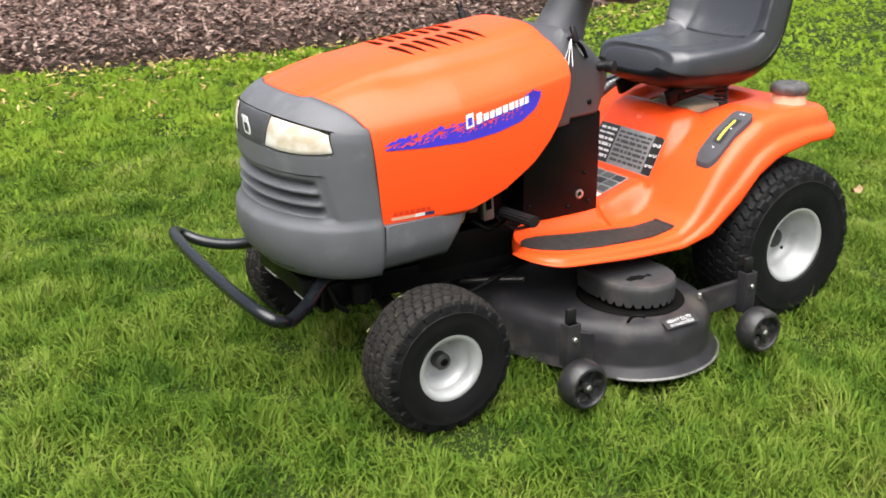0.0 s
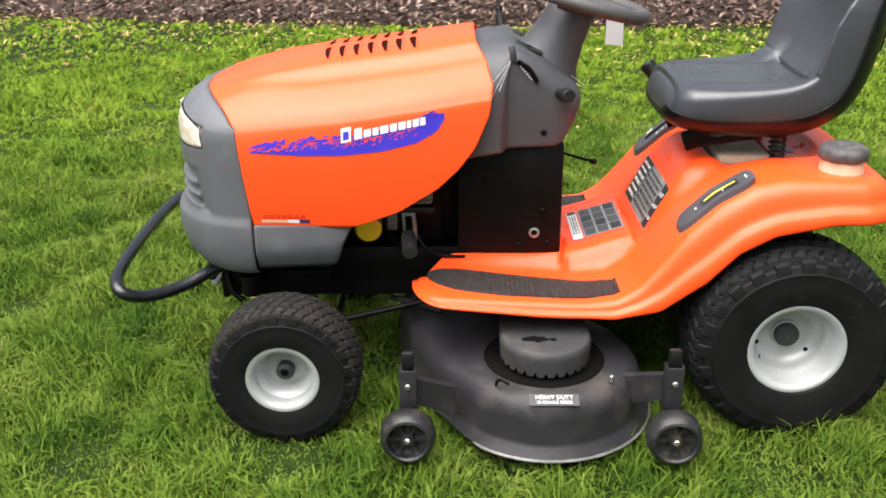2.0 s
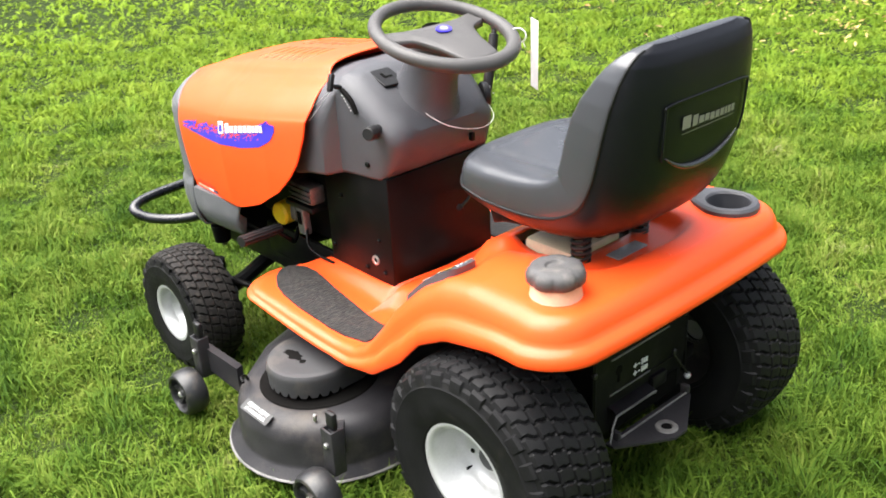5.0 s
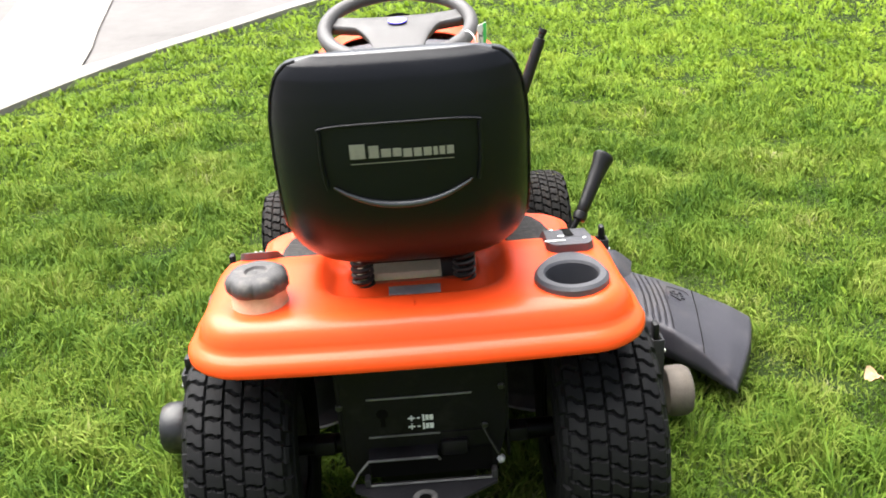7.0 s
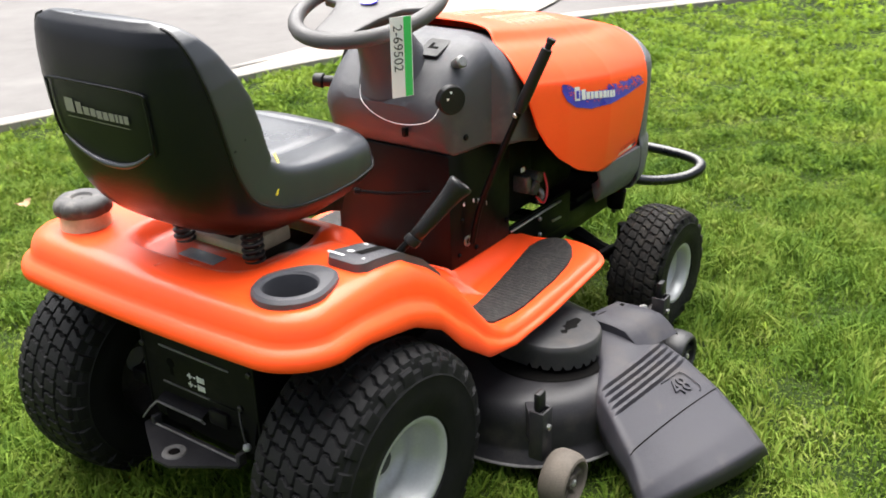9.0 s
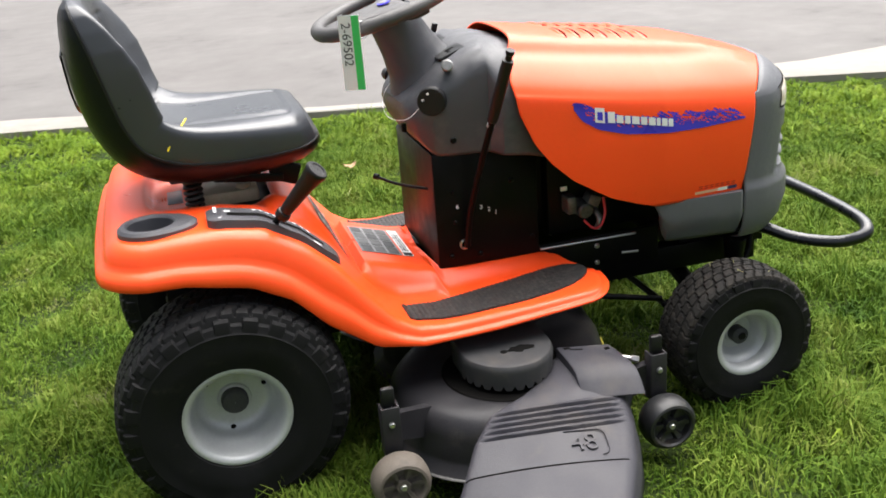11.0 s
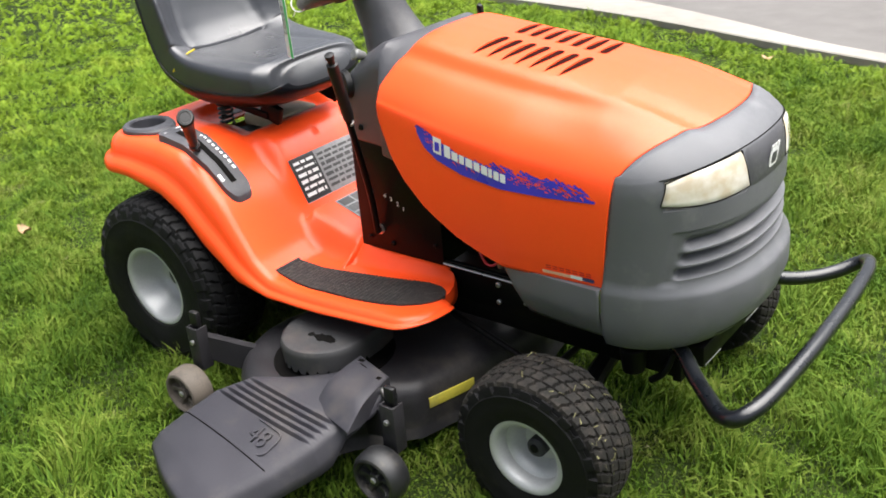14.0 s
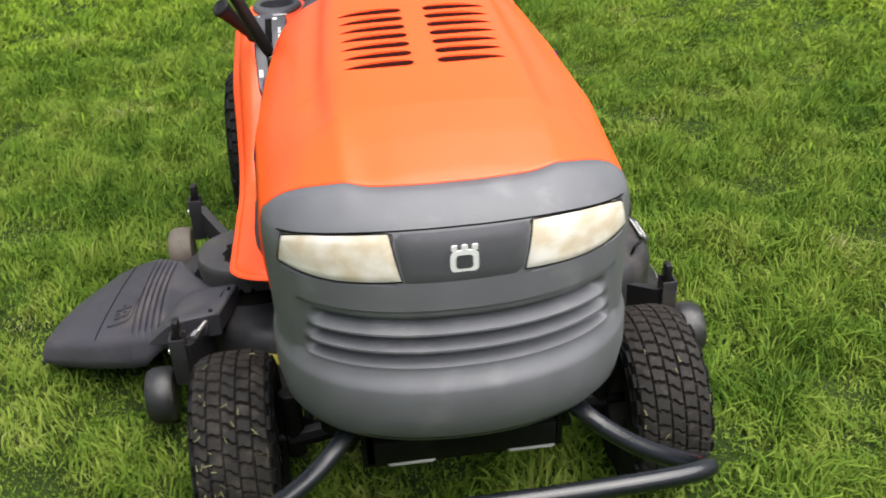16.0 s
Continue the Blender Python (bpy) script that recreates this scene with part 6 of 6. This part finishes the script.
def ramp_mat(name, scales, stops, rough=0.9, bump=0.5, dist=0.01, weights=(0.5, 0.3, 0.2), voronoi=0.0, spec=0.3):
    """Layers of noise through a colour ramp, with bump."""
    m, nt, b = nodes_mat(name)
    L = nt.links.new
    co = nt.nodes.new("ShaderNodeTexCoord")
    acc = None
    for s, w in zip(scales, weights):
        n = nt.nodes.new("ShaderNodeTexNoise")
        n.inputs["Scale"].default_value, n.inputs["Detail"].default_value, n.inputs["Roughness"].default_value = s, 6, 0.6
        L(co.outputs["Object"], n.inputs["Vector"])
        k = nt.nodes.new("ShaderNodeMath")
        k.operation = "MULTIPLY_ADD"
        L(n.outputs["Fac"], k.inputs[0])
        k.inputs[1].default_value = w
        if acc:
            L(acc, k.inputs[2])
        else:
            k.inputs[2].default_value = 0
        acc = k.outputs[0]
    r = nt.nodes.new("ShaderNodeValToRGB")
    e = r.color_ramp.elements
    while len(e) < len(stops):
        e.new(0.5)
    for q, (p, c) in zip(e, stops):
        q.position, q.color = p, (*c, 1)
    L(acc, r.inputs[0])
    L(r.outputs[0], b.inputs["Base Color"])
    b.inputs["Roughness"].default_value = rough
    b.inputs["Specular IOR Level"].default_value = spec
    bp = nt.nodes.new("ShaderNodeBump")
    bp.inputs["Strength"].default_value, bp.inputs["Distance"].default_value = bump, dist
    L(acc, bp.inputs["Height"])
    L(bp.outputs[0], b.inputs["Normal"])
    return m


SOIL = ramp_mat("lawn_soil", (0.9, 9.0, 90.0), [(0.36, (0.007, 0.012, 0.003)), (0.5, (0.017, 0.030, 0.0055)), (0.64, (0.04, 0.056, 0.012))], 0.95, 0.9, 0.03, (0.4, 0.3, 0.3), spec=0.1)
ASPHALT = ramp_mat("grey_asphalt", (0.8, 5.0, 220.0), [(0.33, (0.0535, 0.0495, 0.0475)), (0.43, (0.095, 0.0885, 0.0845)), (0.55, (0.1135, 0.1065, 0.102)), (0.68, (0.1445, 0.137, 0.1305))], 0.7, 0.4, 0.004, (0.55, 0.3, 0.15))
CONCRETE = ramp_mat("pale_concrete", (0.8, 10.0, 240.0), [(0.34, (0.1819, 0.1703, 0.1509)), (0.5, (0.2361, 0.2229, 0.1974)), (0.66, (0.2903, 0.2748, 0.2477))], 0.8, 0.3, 0.003)
MULCH = ramp_mat("bark_mulch", (2.0, 30.0, 130.0), [(0.34, (0.0144, 0.0096, 0.008)), (0.47, (0.044, 0.029, 0.0225)), (0.6, (0.096, 0.066, 0.051)), (0.68, (0.176, 0.128, 0.104))], 0.9, 1.0, 0.03, (0.25, 0.4, 0.35))

far = 400.0
# the ground: one sheet that reaches the horizon
bm = bmesh.new()
box(bm, (0, 0, -0.25), (2 * far, 2 * far, 0.5), bevel=0)
tagged(part("ground", bm, SOIL, None), "green lawn soil reaching far away", "ground", kind="structure")


# grass blades
def grass_mat(name, up, spread, stops, patchy=1.7):
    """Blades whose shading leans by a share towards the sky, as a dense mat scatters light."""
    m, nt, b = nodes_mat(name)
    L = nt.links.new
    geo = nt.nodes.new("ShaderNodeNewGeometry")
    co = nt.nodes.new("ShaderNodeTexCoord")
    patch = nt.nodes.new("ShaderNodeTexNoise")
    patch.inputs["Scale"].default_value, patch.inputs["Detail"].default_value = 2.6, 5
    L(co.outputs["Object"], patch.inputs["Vector"])
    fine = nt.nodes.new("ShaderNodeTexNoise")
    fine.inputs["Scale"].default_value, fine.inputs["Detail"].default_value = 8.0, 3
    L(co.outputs["Object"], fine.inputs["Vector"])
    both = nt.nodes.new("ShaderNodeMix")
    both.inputs["Factor"].default_value = 0.4
    L(patch.outputs["Fac"], both.inputs["A"])
    L(fine.outputs["Fac"], both.inputs["B"])
    k = nt.nodes.new("ShaderNodeMath")
    k.operation = "MULTIPLY_ADD"
    L(geo.outputs["Random Per Island"], k.inputs[0])
    k.inputs[1].default_value = spread
    k2 = nt.nodes.new("ShaderNodeMath")
    k2.operation = "MULTIPLY_ADD"
    L(both.outputs["Result"], k2.inputs[0])
    k2.inputs[1].default_value, k2.inputs[2].default_value = patchy, 0.52 - patchy / 2 - spread / 2
    L(k2.outputs[0], k.inputs[2])
    r = nt.nodes.new("ShaderNodeValToRGB")
    e = r.color_ramp.elements
    for _ in range(3):
        e.new(0.5)
    for q, (p, c) in zip(e, stops):
        q.position, q.color = p, (*c, 1)
    L(k.outputs[0], r.inputs[0])
    L(r.outputs[0], b.inputs["Base Color"])
    b.inputs["Roughness"].default_value = 0.6
    b.inputs["Specular IOR Level"].default_value = 0.06
    flatten = nt.nodes.new("ShaderNodeMix")
    flatten.data_type = "VECTOR"
    flatten.inputs["Factor"].default_value = up
    L(geo.outputs["Normal"], flatten.inputs["A"])
    flatten.inputs["B"].default_value = (0, 0, 1)
    unit = nt.nodes.new("ShaderNodeVectorMath")
    unit.operation = "NORMALIZE"
    L(flatten.outputs["Result"], unit.inputs[0])
    L(unit.outputs[0], b.inputs["Normal"])
    tr = nt.nodes.new("ShaderNodeBsdfTranslucent")
    L(r.outputs[0], tr.inputs["Color"])
    mx = nt.nodes.new("ShaderNodeMixShader")
    mx.inputs[0].default_value = 0.2
    L(b.outputs[0], mx.inputs[1])
    L(tr.outputs[0], mx.inputs[2])
    L(mx.outputs[0], nt.nodes["Material Output"].inputs["Surface"])
    return m


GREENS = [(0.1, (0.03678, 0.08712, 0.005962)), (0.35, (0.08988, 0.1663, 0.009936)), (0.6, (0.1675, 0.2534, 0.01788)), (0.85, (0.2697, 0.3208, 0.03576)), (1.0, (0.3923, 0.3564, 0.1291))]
# one lawn in three tones: shade between near blades is put into the colour
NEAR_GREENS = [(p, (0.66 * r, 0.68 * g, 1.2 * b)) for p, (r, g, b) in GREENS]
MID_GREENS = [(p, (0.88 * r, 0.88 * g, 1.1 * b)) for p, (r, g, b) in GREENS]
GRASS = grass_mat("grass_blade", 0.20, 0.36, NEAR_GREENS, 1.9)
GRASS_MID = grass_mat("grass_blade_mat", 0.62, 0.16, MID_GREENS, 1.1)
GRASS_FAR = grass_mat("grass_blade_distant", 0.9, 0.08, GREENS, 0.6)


def mulch_edge(x):
    return np.interp(x, [-30, -9, -6, -3.4, -1.4, 0.0, 2, 4, 6, 30], [-11, -7.7, -6.9, -6.15, -5.7, -5.65, -5.8, -6.1, -6.6, -12])


def clump(x, y):
    """A slow wavy field that makes tufts."""
    return np.sin(7.1 * x + 2.3 * np.sin(3.7 * y)) * np.sin(6.3 * y + 1.9 * np.sin(4.1 * x)) + 0.6 * np.sin(17 * x + 5 * y) * np.sin(15 * y - 6 * x)


def grass(name, n, place, height, width, seed, label, flat=0.0, material=GRASS):
    g = np.random.default_rng(seed)
    x, y = place(g, n)
    ok = inside_lawn(x, y + 0.03) & (y > mulch_edge(x) - 0.06 * g.random(len(x)))
    x, y = x[ok], y[ok]
    n = len(x)
    tuft = clump(x, y)
    h = height * (0.45 + 0.95 * g.random(n) ** 1.3) * (1 + 0.70 * np.clip(tuft, -1.1, 1.3))
    w = width * (0.5 + 1.0 * g.random(n))
    a = g.random(n) * 2 * np.pi
    lean = 0.2 + flat + 1.35 * g.random(n)
    # neighbours lean alike in places
    flow = 2.6 * np.sin(11.7 * x + 6.1 * y) + 2.9 * np.sin(13.3 * y - 8.3 * x) + 2.0 * np.sin(3.1 * x - 4.7 * y)
    b = np.where(g.random(n) < 0.62, flow + g.normal(0, 0.6, n), g.random(n) * 2 * np.pi)
    dx, dy = np.cos(b), np.sin(b)
    sx, sy = -np.sin(a) * w / 2, np.cos(a) * w / 2
    mx, my, mz = x + dx * h * lean * 0.30, y + dy * h * lean * 0.30, h * 0.60
    tx, ty, tz = x + dx * h * lean * 0.95, y + dy * h * lean * 0.95, h * np.maximum(0.35, 1 - 0.42 * lean ** 2)
    z0 = np.full(n, -0.002)
    co = np.stack([np.stack([x - sx, y - sy, z0], 1), np.stack([x + sx, y + sy, z0], 1), np.stack([mx + sx * 0.8, my + sy * 0.8, z0 + mz], 1),
                   np.stack([mx - sx * 0.8, my - sy * 0.8, z0 + mz], 1), np.stack([tx, ty, z0 + tz], 1)], 1).reshape(-1, 3)
    base = (np.arange(n) * 5)[:, None]
    loops = np.concatenate([base + [0, 1, 2, 3], base + [3, 2, 4]], 1).ravel()
    me = bpy.data.meshes.new(name)
    me.vertices.add(5 * n)
    me.vertices.foreach_set("co", co.ravel().astype(np.float32))
    me.loops.add(7 * n)
    me.loops.foreach_set("vertex_index", loops.astype(np.int32))
    me.polygons.add(2 * n)
    me.polygons.foreach_set("loop_start", (np.arange(n)[:, None] * 7 + [0, 4]).ravel().astype(np.int32))
    me.update(calc_edges=True)
    me.materials.append(material)
    return tagged(new(name, me), label, "grass", kind="stuff")


def near_place(g, n):
    r = np.abs(2.75 * np.sqrt(g.random(n)) + g.normal(0, 0.35, n))
    a = g.random(n) * 2 * np.pi
    return 0.62 + 1.05 * r * np.cos(a), r * np.sin(a)


def mid_place(g, n):
    r = np.sqrt(2.5 ** 2 + (5.2 ** 2 - 2.5 ** 2) * g.random(n)) + g.normal(0, 0.45, n)
    a = g.random(n) * 2 * np.pi
    return 0.62 + r * np.cos(a), r * np.sin(a)


def far_place(g, n):
    r = np.sqrt(5.0 ** 2 + (12.0 ** 2 - 5.0 ** 2) * g.random(n)) + g.normal(0, 0.4, n)
    a = g.random(n) * 2 * np.pi
    return 0.62 + r * np.cos(a), r * np.sin(a)


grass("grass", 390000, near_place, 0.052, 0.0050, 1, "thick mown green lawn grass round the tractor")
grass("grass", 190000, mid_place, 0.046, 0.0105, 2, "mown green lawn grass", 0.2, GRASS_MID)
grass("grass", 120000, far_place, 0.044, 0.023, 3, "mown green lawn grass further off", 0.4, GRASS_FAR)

# street with a pale concrete gutter along the lawn, a driveway and a pale apron
def strip(name, a, b, z, material, label, category):
    bm = bmesh.new()
    grid(bm, [[Vector((p.x, p.y, z(0))) for p in a], [Vector((p.x, p.y, z(1))) for p in b]])
    return tagged(part(name, bm, material, None), label, category, kind="structure")


def shifted(d):
    out = []
    for i, p in enumerate(KERB):
        t = (KERB[min(i + 1, len(KERB) - 1)] - KERB[max(i - 1, 0)]).normalized()
        out.append(p + Vector((-t.y, t.x, 0)) * (d(p.x) if callable(d) else d))
    return out


gut = lambda x: lerp(x, [-6, -1, 0.5, 2, 2.6, 3.6, 4.4, 5.0, 8, 12], [0.45, 0.42, 0.2, 0.15, 0.2, 0.36, 0.42, 0.22, 0.2, 0.2])
bm = bmesh.new()
g0, g1, g2, g3 = shifted(-0.01), shifted(0.0), shifted(lambda x: gut(x) * 0.96), shifted(gut)
grid(bm, [[Vector((p.x, p.y, -0.01)) for p in g0], [Vector((p.x, p.y, 0.038)) for p in g0], [Vector((p.x, p.y, 0.044)) for p in g1], [Vector((p.x, p.y, 0.026)) for p in g2], [Vector((p.x, p.y, 0.005)) for p in g3]])
tagged(part("kerb", bm, CONCRETE, None), "pale concrete kerb strip beside the lawn", "kerb", kind="structure")
strip("road", shifted(0.02), [Vector((p.x + 0.45 * (p.x - 1), p.y + 60, 0)) for p in KERB], lambda k: 0.012, ASPHALT, "grey worn asphalt street beyond the lawn", "road")
bm = bmesh.new()
grid(bm, [[Vector((x, y, 0.017)) for x, y in ((-3.30, 5.07), (-3.56, 5.31), (-5.2, 6.8), (-9, 10.4), (-30, 32))], [Vector((x, y, 0.020)) for x, y in ((-3.45, 4.62), (-3.8, 4.72), (-5.4, 5.25), (-9.6, 6.85), (-60, 30.6))]])
tagged(part("pavement", bm, CONCRETE, None), "pale concrete apron beside the street", "pavement", kind="structure")
bm = bmesh.new()
lo = [(3.3, 2.86), (4.2, 2.48), (4.75, 2.20), (5.5, 2.32), (6.2, 2.47), (9.0, 2.99), (30, 6.84)]
hi = [(2.8, 3.06), (3.87, 2.95), (4.35, 3.01), (5.2, 3.16), (6.2, 3.35), (9.0, 3.94), (30, 8.29)]
grid(bm, [[Vector((x, y, 0.030)) for x, y in lo], [Vector((x, y, 0.026)) for x, y in hi]])
tagged(part("pavement", bm, CONCRETE, None), "pale concrete walk crossing to the street", "pavement", kind="structure")

# mulch bed with loose bark
bm = bmesh.new()
rows = []
for j in range(30):
    row = []
    for i in range(121):
        x = -14 + 28 * i / 120
        e = float(mulch_edge(x))
        d = 5.0 * (j / 29) ** 1.3
        z = -0.02 + 0.17 * min(1, d / 0.35) ** 0.6 + 0.05 * d + 0.035 * noise.noise(Vector((x * 2.3, d * 2.3, 0.3)))
        row.append(Vector((x, e - d + 0.05 * noise.noise(Vector((x * 1.9, 0, 5))), z)))
    rows.append(row)
grid(bm, rows)
tagged(part("mulch_bed", bm, MULCH, None, sharp=3), "brown bark mulch bed at the lawn's edge", "mulch bed", kind="structure")


def scatter(name, n, place, size, colours, seed, label, category, flat=0.4):
    g = np.random.default_rng(seed)
    x, y, z = place(g, n)
    m, nt, b = nodes_mat(name)
    geo = nt.nodes.new("ShaderNodeNewGeometry")
    r = nt.nodes.new("ShaderNodeValToRGB")
    r.color_ramp.interpolation = "LINEAR"
    e = r.color_ramp.elements
    while len(e) < len(colours):
        e.new(0.5)
    for k, (q, c) in enumerate(zip(e, colours)):
        q.position, q.color = k / (len(colours) - 1), (*c, 1)
    nt.links.new(geo.outputs["Random Per Island"], r.inputs[0])
    nt.links.new(r.outputs[0], b.inputs["Base Color"])
    b.inputs["Roughness"].default_value = 0.8
    me = bpy.data.meshes.new(name)
    k = len(x)
    a, tilt, tilt2 = g.random(k) * 2 * np.pi, g.normal(0, flat, k), g.normal(0, flat, k)
    s, w = size * (0.5 + g.random(k)), size * (0.2 + 0.3 * g.random(k))
    ux, uy, uz = np.cos(a) * s, np.sin(a) * s, tilt * s
    vx, vy, vz = -np.sin(a) * w, np.cos(a) * w, tilt2 * w
    c = np.stack([x, y, z], 1)
    U, V = np.stack([ux, uy, uz], 1), np.stack([vx, vy, vz], 1)
    N = np.array([0, 0, 1.0]) * (size * 0.12)
    co = np.stack([c - U, c - V * 0.9 + N, c + U, c + V + N], 1).reshape(-1, 3)
    base = (np.arange(k) * 4)[:, None]
    me.from_pydata(co.tolist(), [], (base + [0, 1, 2, 3]).tolist())
    me.materials.append(m)
    return tagged(new(name, me), label, category, kind="stuff")


def bark_place(g, n):
    x = g.uniform(-9, 6.5, n)
    d = 3.2 * g.random(n) ** 1.2
    return x, mulch_edge(x) - d, 0.0 + 0.17 * np.minimum(1, d / 0.35) ** 0.6 + 0.05 * d + 0.02 + 0.03 * g.random(n)


scatter("bark_chips", 42000, bark_place, 0.035, [(0.026, 0.014, 0.011), (0.07, 0.038, 0.030), (0.125, 0.070, 0.054), (0.19, 0.118, 0.093), (0.36, 0.27, 0.225)], 5, "loose brown bark chips on the bed", "bark")


def leaf_place(g, n):
    x = g.uniform(-6, 6.5, n)
    return x, mulch_edge(x) + np.abs(g.normal(0, 0.95, n)) + 0.05, 0.055 + 0.02 * g.random(n)


scatter("fallen_leaves", 2200, leaf_place, 0.024, [(0.22, 0.11, 0.035), (0.34, 0.23, 0.07), (0.42, 0.33, 0.12), (0.16, 0.09, 0.04)], 6, "dry brown leaves scattered on the grass", "leaves", 0.35)
LEAFM = mat("dry_leaf", (0.30, 0.19, 0.10), 0.8, var=0.3, scale=30)
for k, (x, y) in enumerate(((0.72, 1.97), (0.37, -1.15), (-1.18, -0.20), (-1.09, 2.58), (0.42, 3.03))):
    bm = bmesh.new()
    g = random.Random(k)
    rows = [[Vector((x + 0.032 * (i / 6 - 0.5) * 2, y + 0.022 * (j / 4 - 0.5) * 2 * math.sin(math.pi * (0.12 + 0.8 * i / 6)), 0.062 + 0.018 * ((i / 6 - 0.5) * 2) ** 2 + 0.012 * g.random())) for j in range(5)] for i in range(7)]
    grid(bm, rows)
    tagged(part("fallen_leaf", bm, LEAFM), "curled pale brown dry leaf on the grass", "leaf", group="fallen leaves")
